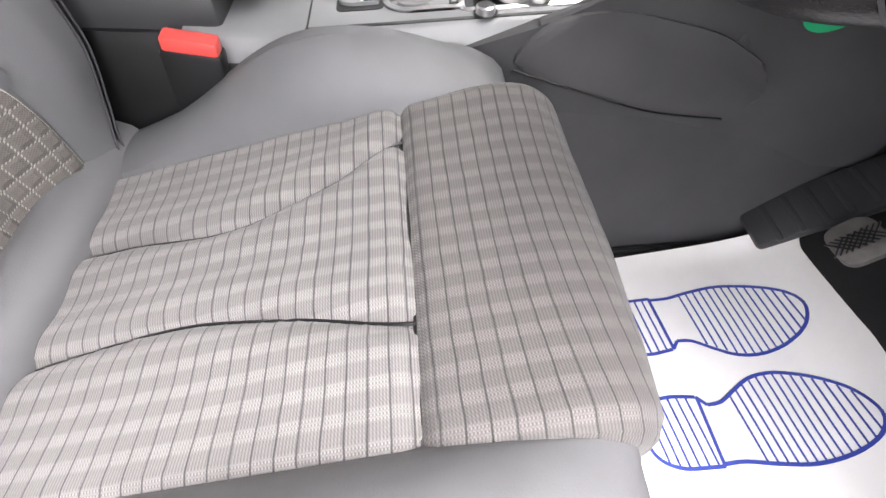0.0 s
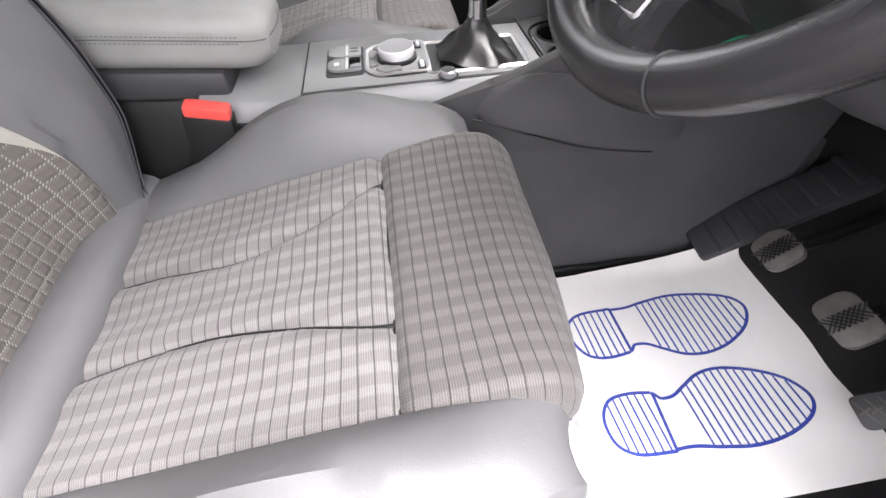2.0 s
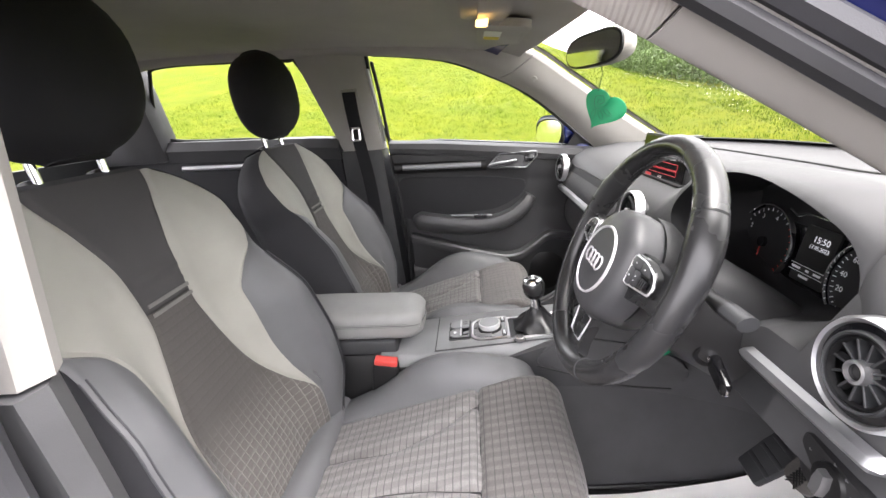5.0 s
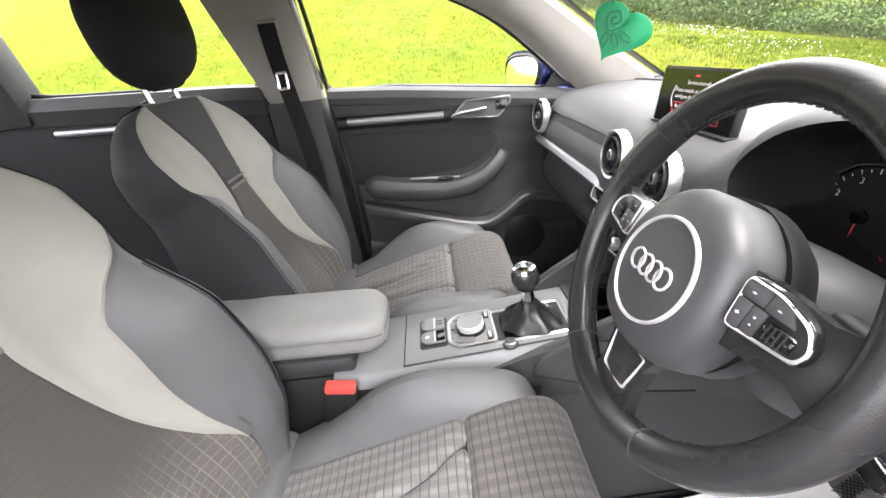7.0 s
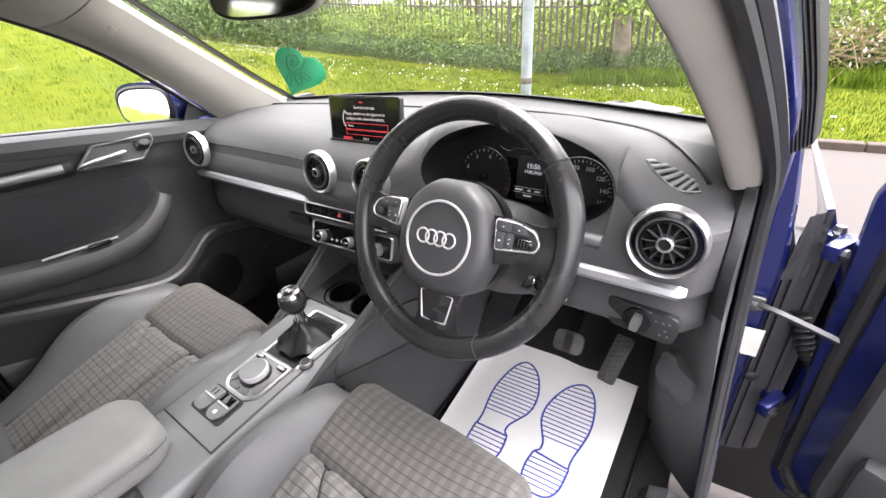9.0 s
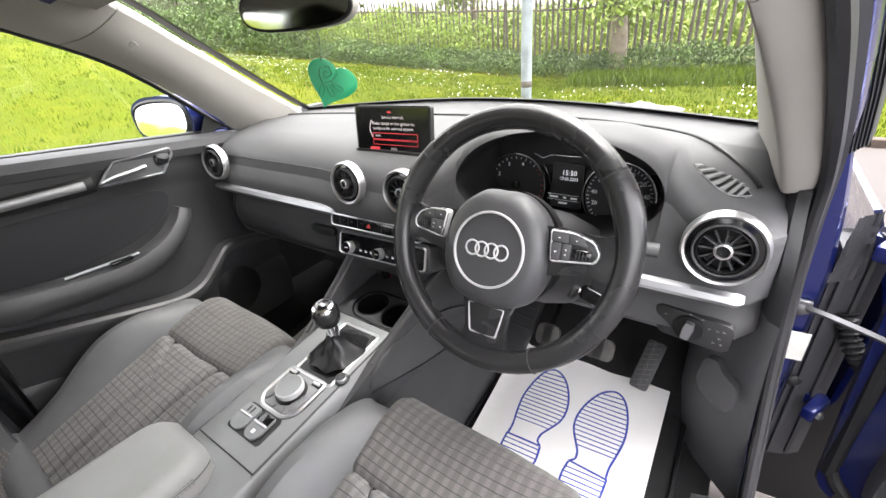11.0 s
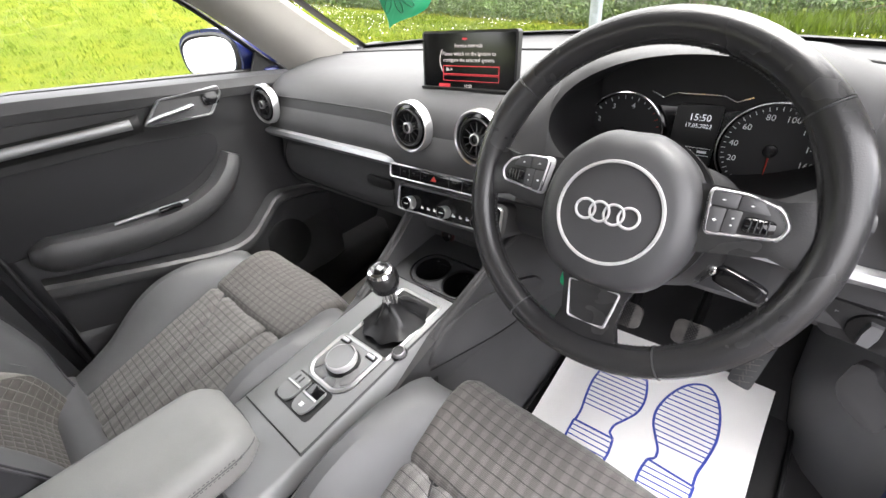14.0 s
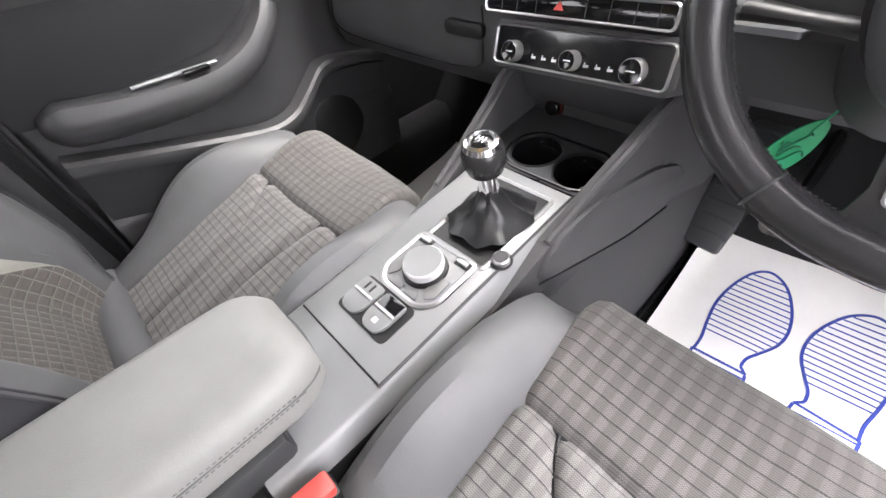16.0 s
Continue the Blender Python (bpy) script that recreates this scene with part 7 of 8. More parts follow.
part("card", slab([(0.017 * math.cos(a_) * (1 - 0.18 * math.sin(a_)), 0.036 * math.sin(a_)) for a_ in np.linspace(0, 2 * math.pi, 33)[:-1]], 0.002, 0.0005, facing((0, 0, 0), (0, -1, 0)) @ pose(0, 0, 0, 0, 0, -30)), "green", tag)
bm = bmesh.new()
for k in range(5):
    tube([(0.016 * math.cos(t + k) * 0.7, -0.0015, 0.005 * k - 0.008 + 0.006 * math.sin(t * 2 + k)) for t in np.linspace(0, 2.4, 10)], 0.0009, 5, bm=bm)
part("printed_rose", bm, "greendark", tag)
part("string", tube([(0.008, 0.0, 0.018), (0.03, 0.0, 0.06), (0.06, 0.01, 0.11)], 0.0012, 5), "green", tag)


# ---- centre console ----
con = tagged(empty("centre_console"), "charcoal centre console with satin silver frames", "centre console")


def con_z(y):
    return 0.605 + (y - 0.075) * 0.104


rings = []
covers = []
for y in np.linspace(-0.06, 0.416, 16):
    z = con_z(max(y, 0.03))
    rings.append([(-0.125, y, 0.28), (-0.120, y, 0.45), (-0.095, y, z - 0.030), (-0.080, y, z - 0.010), (0.080, y, z - 0.010), (0.095, y, z - 0.030), (0.120, y, 0.45), (0.125, y, 0.28)])
    covers.append([(-0.0965, y, z - 0.030), (-0.089, y, z - 0.006), (-0.081, y, z), (0.081, y, z), (0.089, y, z - 0.006), (0.0965, y, z - 0.030), (0.094, y, z - 0.030), (0.080, y, z - 0.008), (-0.080, y, z - 0.008), (-0.094, y, z - 0.030)])
part("cover", loft(covers), "console", con, "satin grey console cover")
part("body", loft(rings), "black", con)
rings = []
for y in np.linspace(-0.42, -0.058, 10):
    z = 0.596 - 0.004 * (0.045 - y)
    rings.append([(-0.120, y, 0.28), (-0.110, y, 0.45), (-0.092, y, z - 0.02), (-0.082, y, z), (0.082, y, z), (0.092, y, z - 0.02), (0.110, y, 0.45), (0.120, y, 0.28)])
part("rear_body", loft(rings), "black", con)
part("plate_edge", tube([(0.082, y, con_z(y) - 0.001) for y in np.linspace(0.072, 0.44, 8)], 0.0022, 6), "plastic", con)
part("side_seam", tube([(0.0985, 0.04, 0.566), (0.0985, 0.2, 0.58), (0.0992, 0.32, 0.592), (0.104, 0.40, 0.59)], 0.0016, 6), "black", con)
part("plate_gap", tube([(-0.08, 0.0735, con_z(0.0735) + 0.0005), (0.08, 0.0735, con_z(0.0735) + 0.0003)], 0.0012, 6), "black", con)

# flared wings that climb to the dashboard
for sx in (-1, 1):
    wing = [(0.12, 0.30), (0.12, 0.560), (0.24, 0.592), (0.335, 0.628), (0.375, 0.648), (0.42, 0.678), (0.46, 0.703), (0.50, 0.732), (0.55, 0.755), (0.62, 0.77), (0.78, 0.74), (0.90, 0.60), (0.95, 0.30)]

    def flare(y, z):
        return (0.22 if sx > 0 else 0.04) * max(0.0, min(y, 0.56) - 0.36) * min(1.0, max(0.0, (z - 0.5) / 0.12)) - 0.016 * max(0.0, (0.36 - y) / 0.24)
    bm = loft([[(sx * (xx + flare(y, z) + 0.05 * max(0, 0.6 - z)), y, z) for y, z in wing] for xx in (0.090, 0.102, 0.110)])
    part("wing", bm, "dash", con)
    part("wing_ridge", tube(smooth_path([(sx * (0.104 + flare(y, 0.65)), y, z + 0.001) for y, z in wing[3:9]], 4), 0.006, 8), "dash", con)
side_pad = slab(round_poly([(0.30, 0.580), (0.345, 0.640), (0.42, 0.655), (0.54, 0.640), (0.62, 0.605), (0.64, 0.565), (0.60, 0.540), (0.50, 0.540), (0.40, 0.560)], 0.03), 0.010, 0.006)
bmesh.ops.transform(side_pad, matrix=Matrix(((0.12, 0, 1, 0.074), (1, 0, 0, 0.0), (0, 1, 0, 0), (0, 0, 0, 1))), verts=side_pad.verts[:])
part("knee_pad", side_pad, "dash", con)
# black tube puts in the crease's shade, too faint from the shape alone
part("pad_shade_line", tube(smooth_path([(0.12 * y_ + 0.0745, y_, z_) for y_, z_ in ((0.31, 0.578), (0.40, 0.557), (0.50, 0.537), (0.60, 0.535))], 6), 0.0016, 6), "black", con, "black line for the shade in the crease below the pad")

tun = loft([[(sx * xx, y, z) for xx, z in ((0.09, 0.25), (0.165, 0.26), (0.150, 0.34), (0.128, 0.47), (0.11, 0.52), (0.09, 0.52))] for sx, y in ((1, 0.10), (1, 0.5), (1, 0.8), (1, 1.0))])
part("tunnel_cover", tun, "dash", con)
tun = loft([[(-xx, y, z) for xx, z in ((0.09, 0.25), (0.165, 0.26), (0.150, 0.34), (0.128, 0.47), (0.11, 0.52), (0.09, 0.52))] for y in (0.10, 0.5, 0.8, 1.0)])
part("tunnel_cover", tun, "dash", con)

# recess with power socket and cup holders
part("recess_back", box((0.27, 0.02, 0.15), (0.0, 0.582, 0.685), (-10, 0, 0), 0.003), "dash", con)
part("recess_floor", box((0.24, 0.16, 0.012), (0, 0.505, 0.590), (5, 0, 0), 0.003), "black", con)
for sx, cx, cy in ((1, 0.064, 0.462), (-1, -0.018, 0.470)):
    x0, x1, y0, y1 = (0.023, 0.122, 0.416, 0.580) if sx > 0 else (-0.122, 0.023, 0.416, 0.580)
    cyl, rim_, rec = [], [], []
    for a in np.linspace(0, 2 * math.pi, 49)[:-1]:
        ca, sa = math.cos(a), math.sin(a)
        k = min(((x1 - cx) / ca if ca > 0 else (x0 - cx) / ca) if abs(ca) > 1e-6 else 9, ((y1 - cy) / sa if sa > 0 else (y0 - cy) / sa) if abs(sa) > 1e-6 else 9)
        for lst, r, dz in ((cyl, 0.0385, -0.02), (rim_, 0.0395, 0.0), (rec, max(k, 0.0400), 0.0)):
            y = cy + r * sa
            lst.append((cx + r * ca, y, 0.646 + 0.10 * (y - 0.44) + dz))
    bm = loft([cyl + cyl[:1], rim_ + rim_[:1], rec + rec[:1]], closed=False)
    part("cup_plate", bm, "plastic", con, "dark floor of the open tray")
sock = tagged(empty("power_socket"), "round power socket with a red ring", "power socket")
sm = facing((-0.056, 0.566, 0.668), (0, -1, 0.18))
part("ring", lathe([(0.013, 0.0), (0.013, 0.003), (0.016, 0.004), (0.017, -0.002)], 32, sm), "darkred", sock, "dull red ring")
part("plug", lathe([(0.0125, -0.002), (0.012, 0.008), (0.010, 0.010), (0, 0.010)], 28, sm), "gloss", sock)
pill = [(0.023 + math.copysign(0.041, math.cos(a)) + 0.0435 * math.cos(a), 0.466 + 0.0455 * math.sin(a)) for a in np.linspace(0.01, 2 * math.pi + 0.01, 49)[:-1]]
ch = tagged(empty("cup_holder"), "black twin cup holder in the console", "cup holder")
part("tray_edge", tube([(x, y, 0.6475 + 0.10 * (y - 0.44)) for x, y in pill], 0.0022, 8, True), "gloss", ch, "gloss black edge round both cups")
for cx, cy in ((0.064, 0.462), (-0.018, 0.470)):
    part("rim", lathe([(0.0375, -0.004), (0.0385, 0.0008), (0.0402, 0.0008), (0.0408, -0.002)], 40, pose(cx, cy, 0.6475 + 0.10 * (cy - 0.44), 6, 0, 0)), "black", ch)
for cx, cy in ((0.064, 0.462), (-0.018, 0.470)):
    part("cup", lathe([(0.038, -0.001), (0.0375, -0.006), (0.035, -0.05), (0.0, -0.052)], 36, pose(cx, cy, 0.646 + 0.10 * (cy - 0.44), 6, 0, 0)), "gloss", ch)
    part("clip", box((0.006, 0.003, 0.018), (cx - 0.012, cy + 0.030, 0.634 + 0.1 * (cy - 0.44)), (0, 0, 20), 0.001), "chrome", ch)

# bright gear lever frame, boot and lever
gl = tagged(empty("gear_lever"), "black and chrome gear lever with a leather boot", "gear lever")
plate_rot = math.degrees(math.atan(0.104))
gm = pose(0.017, 0.3235, con_z(0.3235) + 0.003, plate_rot, 0, 0)
go = round_rect(0.106, 0.150, 0.010)
part("frame", frame_ring(go, 0.0065, 0.008, gm @ pose(0, 0, 0.001)), "satin", gl, "satin silver frame")
part("well", slab([(x * 0.92, y * 0.93) for x, y in go], 0.004, 0, gm @ pose(0, 0, -0.002)), "black", gl)
tip = Vector((0.021, 0.313, 0.757))
base = Vector((0.017, 0.330, con_z(0.33)))
rings = []
for i in range(15):
    t = i / 14
    k = (1 - t) ** 1.6
    c = base.lerp(tip, 0.03 + 0.40 * t)
    ring = []
    for j in range(32):
        a = 2 * math.pi * j / 32
        f_ = 1 + 0.10 * math.sin(5 * a + 5 * t) * math.sin(math.pi * t) + 0.05 * math.sin(9 * a - 4 * t)
        rx, ry = 0.013 + 0.040 * k, 0.013 + 0.050 * k
        ring.append((c.x + rx * f_ * abs(math.cos(a)) ** 0.8 * (1 if math.cos(a) > 0 else -1), c.y + ry * f_ * abs(math.sin(a)) ** 0.8 * (1 if math.sin(a) > 0 else -1), c.z + 0.002 * math.sin(7 * a)))
    rings.append(ring)
part("boot", loft(rings), "boot", gl, "creased black leather boot")
ld = (tip - base).normalized()
lm_ = facing(tip - ld * 0.075, ld, (0, 1, 0))
part("shaft", lathe([(0.0135, -0.012), (0.014, -0.004), (0.0125, 0.010), (0.0115, 0.030), (0.012, 0.045)], 28, lm_), "chrome", gl, "chrome collar")
part("knob", lathe([(0.0, 0.026), (0.015, 0.027), (0.0225, 0.034), (0.0265, 0.047), (0.0265, 0.060), (0.0225, 0.070), (0.018, 0.0735), (0.0, 0.074)], 36, lm_), "wheel", gl, "black leather knob")
part("knob_ring", lathe([(0.0145, 0.0735), (0.016, 0.0775), (0.0205, 0.0755), (0.0235, 0.0695)], 36, lm_), "chrome", gl, "chrome ring")
part("knob_cap", lathe([(0.0, 0.0778), (0.010, 0.0772), (0.0150, 0.0745)], 32, lm_), "gloss", gl, "black cap with the shift pattern")
bm = bmesh.new()
for x in (-0.005, 0.0, 0.005):
    add_box(bm, (0.0009, 0.009, 0.0006), (x, 0, 0.0781))
add_box(bm, (0.011, 0.0009, 0.0006), (0, 0, 0.0781))
bmesh.ops.transform(bm, matrix=lm_, verts=bm.verts[:])
part("shift_pattern", bm, "dialwhite", gl)

# rotary controller with its plate
rk = tagged(empty("rotary_controller"), "silver rotary controller knob on a bright plate", "rotary controller")
km = pose(0.006, 0.209, con_z(0.209) + 0.002, plate_rot, 0, 0)
ro = round_poly([(-0.050, 0.047), (0.056, 0.047), (0.056, -0.030), (0.036, -0.050), (-0.030, -0.050), (-0.050, -0.030)], 0.014)
part("plate", slab(ro, 0.004, 0.001, km @ pose(0, 0, 0.001)), "console", rk)
part("plate_frame", frame_ring(ro, 0.0075, 0.005, km @ pose(0, 0, 0.003)), "satin", rk, "satin silver frame")
part("knob_skirt", lathe([(0.030, 0.001), (0.0295, 0.005), (0.0255, 0.006)], 40, km @ pose(0.004, 0.0, 0)), "black", rk)
part("knob", lathe([(0.0255, 0.0), (0.0255, 0.010), (0.027, 0.011), (0.0265, 0.0175), (0.0245, 0.019)], 48, km @ pose(0.004, 0.0, 0)), "silverpaint", rk, "ribbed silver edge")
part("knob_top", lathe([(0.0245, 0.0188), (0.02, 0.0180), (0, 0.0180)], 40, km @ pose(0.004, 0.0, 0)), "console", rk)
for pts in ([(-0.040, 0.006), (-0.028, 0.006), (-0.022, -0.022), (-0.030, -0.036), (-0.040, -0.026)], [(0.034, 0.004), (0.046, 0.004), (0.046, -0.024), (0.036, -0.034), (0.027, -0.022)], [(-0.018, -0.028), (0.001, -0.033), (0.001, -0.041), (-0.024, -0.041)], [(0.007, -0.033), (0.023, -0.028), (0.030, -0.041), (0.007, -0.041)]):
    part("key", slab(round_poly(pts, 0.003), 0.003, 0.0006, km @ pose(0, 0, 0.0035)), "silverkey", rk)
for x in (-0.030, 0.038):
    part("rocker", box((0.016, 0.006, 0.005), (x, 0.034, 0.005), (0, 0, 0), 0.0015), "silverpaint", rk).matrix_basis = km
    part("rocker_slot", box((0.022, 0.011, 0.002), (x, 0.034, 0.0022), (0, 0, 0), 0.0005), "black", rk).matrix_basis = km
vk = tagged(empty("volume_knob"), "small silver-edged volume knob on the console", "volume knob")
vm = pose(0.0775, 0.276, con_z(0.276) + 0.001, plate_rot, 0, 0)
part("edge", lathe([(0.0115, 0.0), (0.0112, 0.008), (0.0095, 0.0095)], 32, vm), "satin", vk)
part("cap", lathe([(0.0095, 0.0093), (0, 0.0088)], 28, vm), "dash", vk)
part("skirt", lathe([(0.0145, 0.0), (0.0145, 0.001), (0.0115, 0.001)], 32, vm), "black", vk)

# two parking brake switches in their recess
pb = tagged(empty("parking_brake_switch"), "pair of parking brake switches with silver edges", "switch")
pm = pose(0.0, 0.132, con_z(0.132) + 0.001, plate_rot, 0, 0)
part("recess", slab(round_rect(0.094, 0.056, 0.008), 0.004, 0, pm), "black", pb)
for x in (-0.026, 0.017):
    k = part("switch", slab(round_poly([(-0.019, 0.024), (0.019, 0.024), (0.019, -0.012), (0.012, -0.025), (-0.012, -0.025), (-0.019, -0.012)], 0.006), 0.006, 0.001, pm @ pose(x, 0, 0.004)), "console", pb)
    part("silver_edge", box((0.034, 0.0035, 0.003), (x, 0.003, 0.0050), (0, 0, 0), 0.001), "silverpaint", k).matrix_basis = pm
    bm = bmesh.new()
    if x < 0:
        add_box(bm, (0.003, 0.012, 0.0006), (x - 0.005, 0.014, 0.0046))
        add_box(bm, (0.003, 0.012, 0.0006), (x + 0.005, 0.014, 0.0046))
    else:
        add_box(bm, (0.007, 0.007, 0.0006), (x, -0.012, 0.0046))
        # flat black plate colours in the shade of a finger recess
        part("recess_patch", box((0.033, 0.017, 0.001), (x, 0.0145, 0.0046), (0, 0, 0), 0.0004), "gloss", k, "gloss black patch for the dark of a finger recess").matrix_basis = pm
    part("switch_mark", bm, "black" if x < 0 else "dialwhite", k).matrix_basis = pm

# arm rest
ar = tagged(empty("armrest"), "grey leatherette centre armrest with stitched edges", "armrest")
rings = []
for y in list(np.linspace(-0.38, -0.02, 9)) + [0.0, 0.012, 0.022, 0.030, 0.036, 0.039]:
    f_ = max(0.0, (y + 0.012) / 0.052)
    k = 1 - 0.22 * f_ ** 2.6
    zt = 0.701 - 0.004 * max(0, (y + 0.2) / 0.2) - 0.020 * f_ ** 4
    zb = 0.628 + 0.014 * f_ ** 4
    hw = 0.074 * k
    rings.append([(px, y + 0.006 * (1 - (px / 0.074) ** 2) * f_, (zt + zb) / 2 + pz + 0.003 * (1 - (px / hw) ** 2) * (1 if pz > 0 else 0)) for px, pz in round_rect(2 * hw, zt - zb, 0.022, 6)])
part("pad", loft(rings), "armleather", ar)
bm = bmesh.new()
for i in range(70):
    y = -0.36 + 0.0053 * i
    add_box(bm, (0.0012, 0.0032, 0.001), (0.0738, y, 0.674))
    add_box(bm, (0.0012, 0.0032, 0.001), (0.0738, y, 0.666))
part("stitching", bm, "leather", ar)
part("edge_crease", tube(smooth_path([(0.0742, -0.37, 0.670), (0.0742, -0.02, 0.670), (0.0725, 0.010, 0.669), (0.066, 0.030, 0.668), (0.052, 0.0405, 0.667), (0.0, 0.0465, 0.667), (-0.052, 0.0405, 0.667)], 6), 0.0009, 6), "leather", ar, "sewn crease")
part("hinge_block", box((0.15, 0.36, 0.045), (0, -0.20, 0.608), bevel=0.008), "plastic", ar)

# ---- driver footwell ----
def kick_y(z):
    return ease(z, [(0.25, 0.66), (0.40, 0.67), (0.55, 0.645), (0.71, 0.585), (0.80, 0.545), (0.87, 0.550), (0.97, 0.640)])


def kick_x(z):
    return ease(z, [(0.25, 0.757), (0.40, 0.744), (0.55, 0.730), (0.71, 0.713), (0.80, 0.704), (0.87, 0.7005), (0.97, 0.7025)])


kp = tagged(empty("kick_panel"), "grey moulded footwell side panel with bonnet release", "side panel", kind="structure")
for nm_, z0, z1, mt in (("panel", 0.26, 0.80, "kick"), ("post_cover", 0.80, 0.962, "plastic")):
    part(nm_, loft([[(kick_x(z), kick_y(z), z), (kick_x(z) - 0.014, kick_y(z) + 0.012, z), (0.672, kick_y(z) + 0.085, z), (0.634, kick_y(z) + 0.15, z), (0.612, 0.88, z), (0.61, 1.0, z), (0.735, 1.0, z)] for z in np.linspace(z0, z1, 10)]), mt, kp)
part("release_lever", slab(round_poly([(-0.030, 0.044), (-0.006, 0.046), (0.002, 0.030), (0.036, 0.012), (0.034, -0.044), (0.022, -0.050), (-0.020, -0.036), (-0.036, -0.008)], 0.008), 0.02, 0.003, facing((0.664, 0.668, 0.565), (-0.42, -0.90, 0.10))), "dash", kp, "grey release lever")
part("sill_cover", loft([[(0.66, y, 0.262), (0.675, y, 0.30), (0.71, y, 0.315), (0.742, y, 0.305), (0.745, y, 0.27)] for y in np.linspace(-0.35, 0.62, 10)]), "plastic", kp)


ps = tagged(empty("sill_trim"), "dark carpeted sill trim below the passenger door", "sill trim", kind="structure")
part("sill_cover", loft([[(-0.60, y, 0.258), (-0.625, y, 0.285), (-0.655, y, 0.345), (-0.70, y, 0.375), (-0.748, y, 0.375), (-0.748, y, 0.258)] for y in np.linspace(-0.35, 0.93, 10)]), "carpet", ps)


def pedal(name, loc, normal, w, h, label, lines):
    p = tagged(empty(name), label, "pedal", group="pedals")
    p.matrix_basis = facing(loc, normal)
    pad = part("pad", slab(round_rect(w, h, min(w, h) * 0.28), 0.014, 0.003), "pedal", p)
    bm = bmesh.new()
    for i in range(-lines, lines + 1):
        for s in (-1, 1):
            ln = min(w, h) * 0.62 - abs(i) * 0.0015
            add_box(bm, (0.0022, ln, 0.0025), (0, i * h * 0.36 / lines, 0.0008), (0, 0, s * 45), 0)
    part("tread", bm, "black", pad)
    part("lever", tube([(0, 0, -0.01), (0, 0.06, -0.05), (0, 0.20, -0.10), (0, 0.30, -0.10)], 0.011, 8), "black", p)


pedal("clutch_pedal", (0.285, 0.795, 0.440), (0, -0.80, 0.60), 0.062, 0.058, "worn rubber clutch pedal pad", 3)
pedal("brake_pedal", (0.420, 0.800, 0.445), (0, -0.80, 0.60), 0.075, 0.055, "worn rubber brake pedal pad", 3)
ap = tagged(empty("accelerator_pedal"), "long ribbed accelerator pedal", "pedal", group="pedals")
ap.matrix_basis = facing((0.535, 0.812, 0.435), (0, -0.78, 0.62)) @ pose(0, 0, 0, 0, 0, -8)
pad = part("pad", slab(round_poly([(-0.021, -0.065), (0.021, -0.065), (0.025, 0.06), (-0.017, 0.06)], 0.008), 0.012, 0.003), "plastic", ap)
bm = bmesh.new()
for i in range(9):
    add_box(bm, (0.034, 0.002, 0.002), (0.0, -0.055 + 0.0135 * i, 0.0006), (0, 0, 25))
    add_box(bm, (0.002, 0.016, 0.002), (0.0, -0.055 + 0.0135 * i, 0.0006), (0, 0, 25))
part("tread", bm, "pedal", pad)
fr_ = tagged(empty("foot_rest"), "ribbed dark foot rest beside the tunnel", "foot rest")
part("plate", box((0.09, 0.28, 0.02), (0.185, 0.875, 0.425), (42, 0, -6), 0.008), "plastic", fr_)
for i in range(8):
    part("rib", box((0.075, 0.010, 0.006), (0.185, 0.790 + 0.024 * i, 0.360 + 0.0216 * i), (42, 0, -6), 0.002), "plastic", fr_)

fm = tagged(empty("floor_mat"), "black carpet floor mat in the driver footwell", "floor mat")
part("mat", sheet(lambda u, v: (0.17 + 0.47 * u, 0.33 + 0.56 * v, 0.264 + 0.05 * max(0, v - 0.35) + 0.002 * noise.noise((u * 6, v * 6, 0))), 14, 18, 0.006), "carpet", fm)
part("mat_binding", tube(smooth_path([(0.17, 0.33, 0.266), (0.17, 0.86, 0.296), (0.19, 0.89, 0.30), (0.62, 0.89, 0.30), (0.64, 0.87, 0.298), (0.64, 0.33, 0.266)], 8), 0.004, 6), "black", fm)
pf = tagged(empty("floor_mat"), "black carpet floor mat in the passenger footwell", "floor mat")
part("mat", sheet(lambda u, v: (-0.62 + 0.45 * u, 0.33 + 0.56 * v, 0.264 + 0.05 * max(0, v - 0.35) + 0.002 * noise.noise((u * 6, v * 6, 4))), 14, 18, 0.006), "carpet", pf)


def paper_z(x, y):
    z = 0.2745 + 0.052 * max(0, (y - 0.33) / 0.56 - 0.35) + 0.030 * max(0, (y - 0.72) / 0.16) ** 1.5
    z += 0.035 * min(1.0, max(0.0, (0.22 - x) / 0.06)) ** 2 * max(0, min(1, (y - 0.45) / 0.3))
    return z + 0.0018 * noise.noise((x * 11, y * 11, 7)) + 0.0012


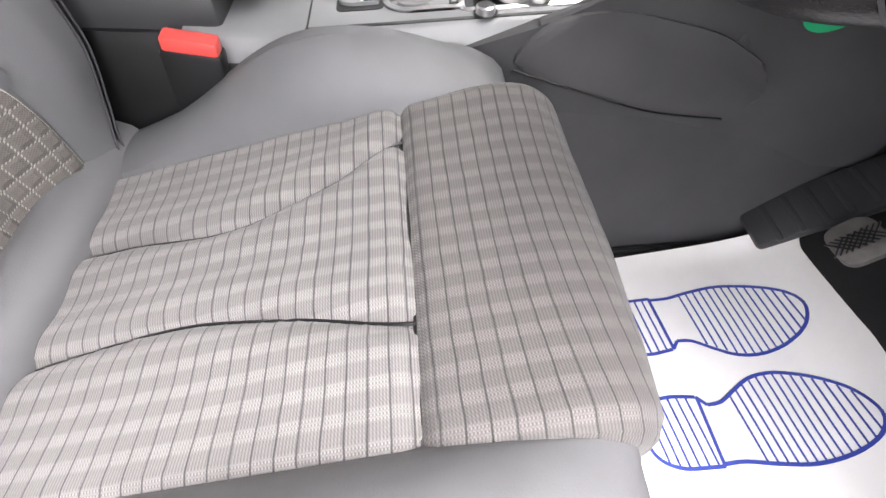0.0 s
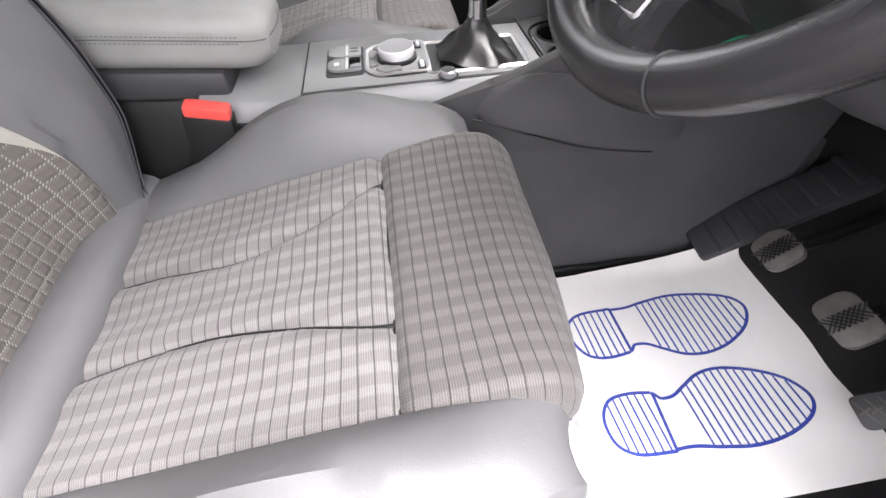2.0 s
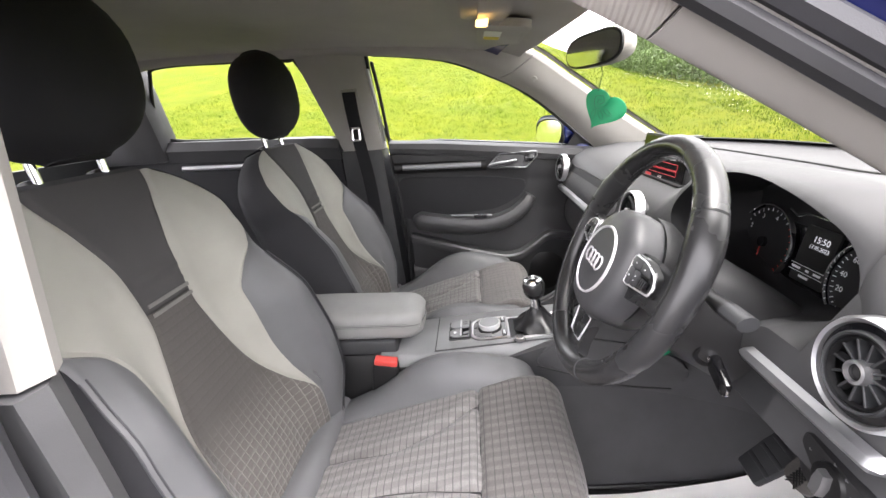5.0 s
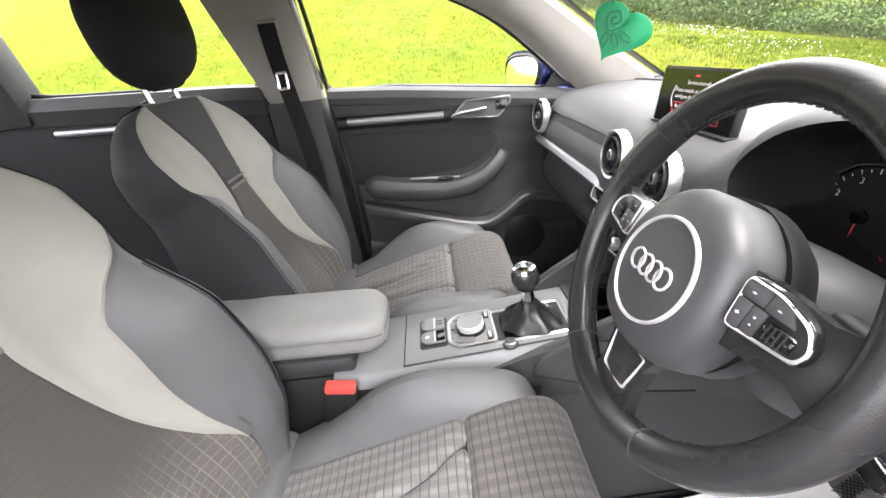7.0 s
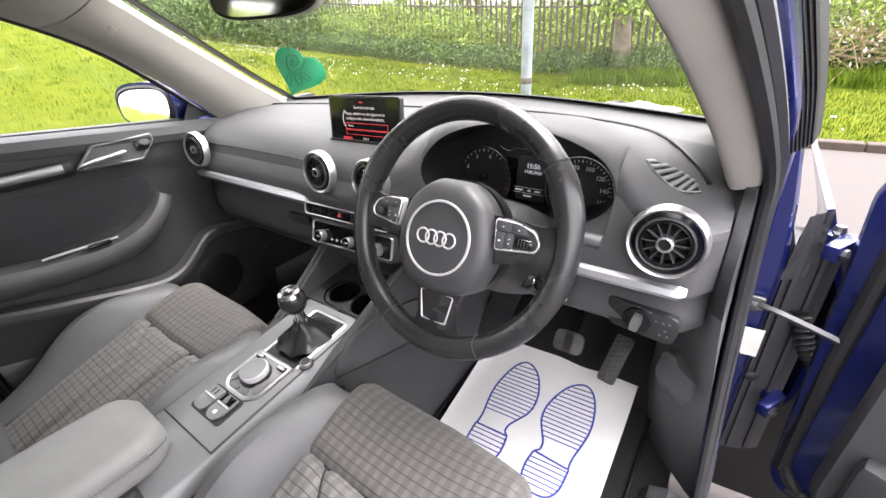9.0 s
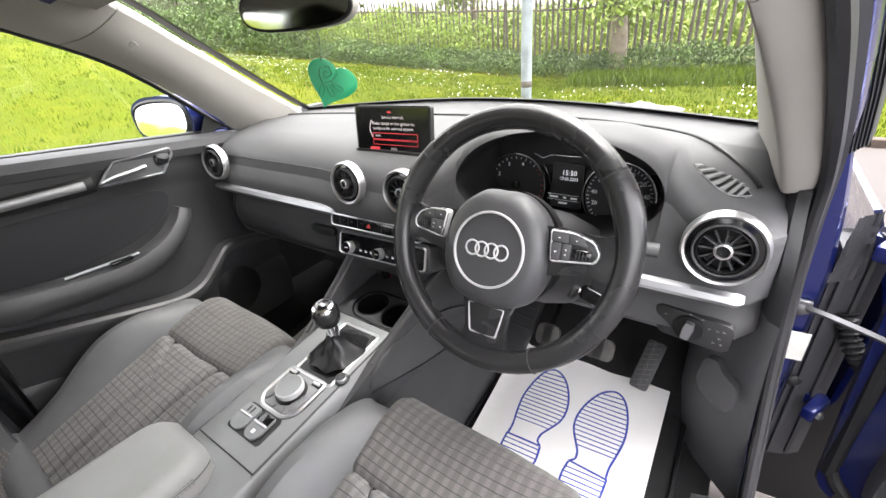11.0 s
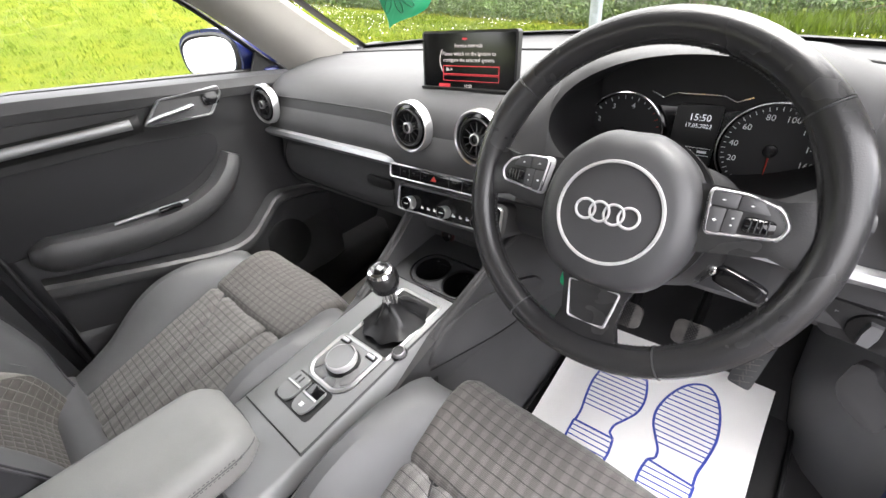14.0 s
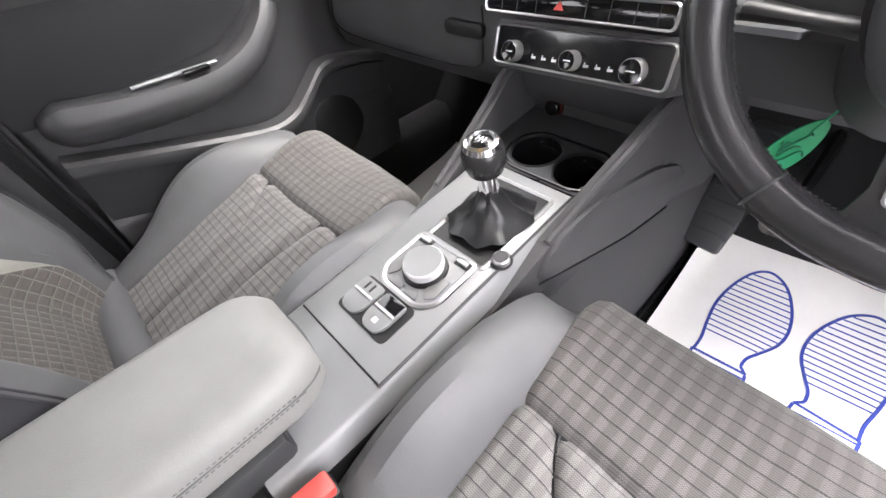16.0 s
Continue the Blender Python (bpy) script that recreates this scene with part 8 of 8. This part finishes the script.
def foot_mat(name, x0, x1, y0, y1, label, feet):
    pm_ = tagged(empty(name), label, "paper mat", group="paper mats")
    part("paper_sheet", sheet(lambda u, v: (lambda x, y: (x, y, paper_z(abs(x), y)))(x0 + (x1 - x0) * u - 0.02 * (1 - v) * (1 - u) * -1, y0 + (y1 - y0) * v * (1 - 0.05 * u)), 50, 56, 0.0008), "paper", pm_)

    def ribbon(pts, w):
        pts = [Vector((p[0], p[1], 0)) for p in pts]
        rows = []
        for i, p in enumerate(pts):
            d = (pts[min(i + 1, len(pts) - 1)] - pts[max(i - 1, 0)]).normalized()
            q = Vector((-d.y, d.x, 0)) * w / 2
            rows.append([Vector((s.x, s.y, paper_z(abs(s.x), s.y) + 0.0009)) for s in (p - q, p + q)])
        return rows
    for cx, flip in feet:
        bm = bmesh.new()

        def pt(x, y):
            return cx + 0.003 + flip * x, y - 0.008
        sole = smooth_path([(-0.030, 0.594, 0), (-0.032, 0.615, 0), (-0.045, 0.64, 0), (-0.060, 0.672, 0), (-0.063, 0.71, 0), (-0.052, 0.755, 0), (-0.028, 0.795, 0), (0.004, 0.812, 0), (0.030, 0.797, 0), (0.048, 0.755, 0), (0.055, 0.70, 0), (0.050, 0.65, 0), (0.043, 0.61, 0), (0.043, 0.58, 0)], 6)
        sole = [pt(p.x, p.y) for p in sole]
        heel = [pt(p.x, p.y) for p in smooth_path([(-0.042, 0.582, 0), (-0.046, 0.545, 0), (-0.040, 0.512, 0), (-0.020, 0.494, 0), (0.004, 0.490, 0), (0.028, 0.498, 0), (0.042, 0.525, 0), (0.045, 0.572, 0), (0.045, 0.580, 0)], 6)]
        heel += [pt(-0.042, 0.584)]
        loft(ribbon(sole, 0.005), closed=False, bm=bm)
        loft(ribbon(heel, 0.005), closed=False, bm=bm)
        loft(ribbon([pt(-0.042, 0.583), pt(-0.030, 0.594)], 0.005), closed=False, bm=bm)

        def width_at(poly, y):
            xs_ = []
            for a, b in zip(poly, poly[1:]):
                if (a[1] - y) * (b[1] - y) < 0:
                    xs_.append(a[0] + (b[0] - a[0]) * (y - a[1]) / (b[1] - a[1]))
            return (min(xs_), max(xs_)) if len(xs_) > 1 else None
        foot = part("footprint", bm, "ink", pm_, "blue printed striped footprint")
        for poly, lines, slant in ((sole, np.arange(0.626, 0.792, 0.0125), 0.006), (heel, np.arange(0.500, 0.570, 0.0125), 0.005)):
            for y in lines:
                w = width_at(poly, y)
                if w:
                    part("stripe", loft(ribbon([(w[0] + (w[1] - w[0]) * t, y + slant * (t - 0.5)) for t in np.linspace(0.02, 0.98, 9)], 0.003), closed=False), "ink", foot)
    return pm_


paper = foot_mat("paper_foot_mat", 0.175, 0.595, 0.40, 0.885, "white paper foot mat printed with two blue footprints", ((0.315, -1), (0.470, 1)))
text_part("printed_words", "\"Thank you for your custom\"", 0.021, "ink", paper, pose(0.215, 0.432, 0.2768, 0, 0, 0), align='LEFT')
foot_mat("paper_foot_mat", -0.570, -0.19, 0.40, 0.80, "white paper foot mat in the passenger footwell", ((-0.27, -1),))
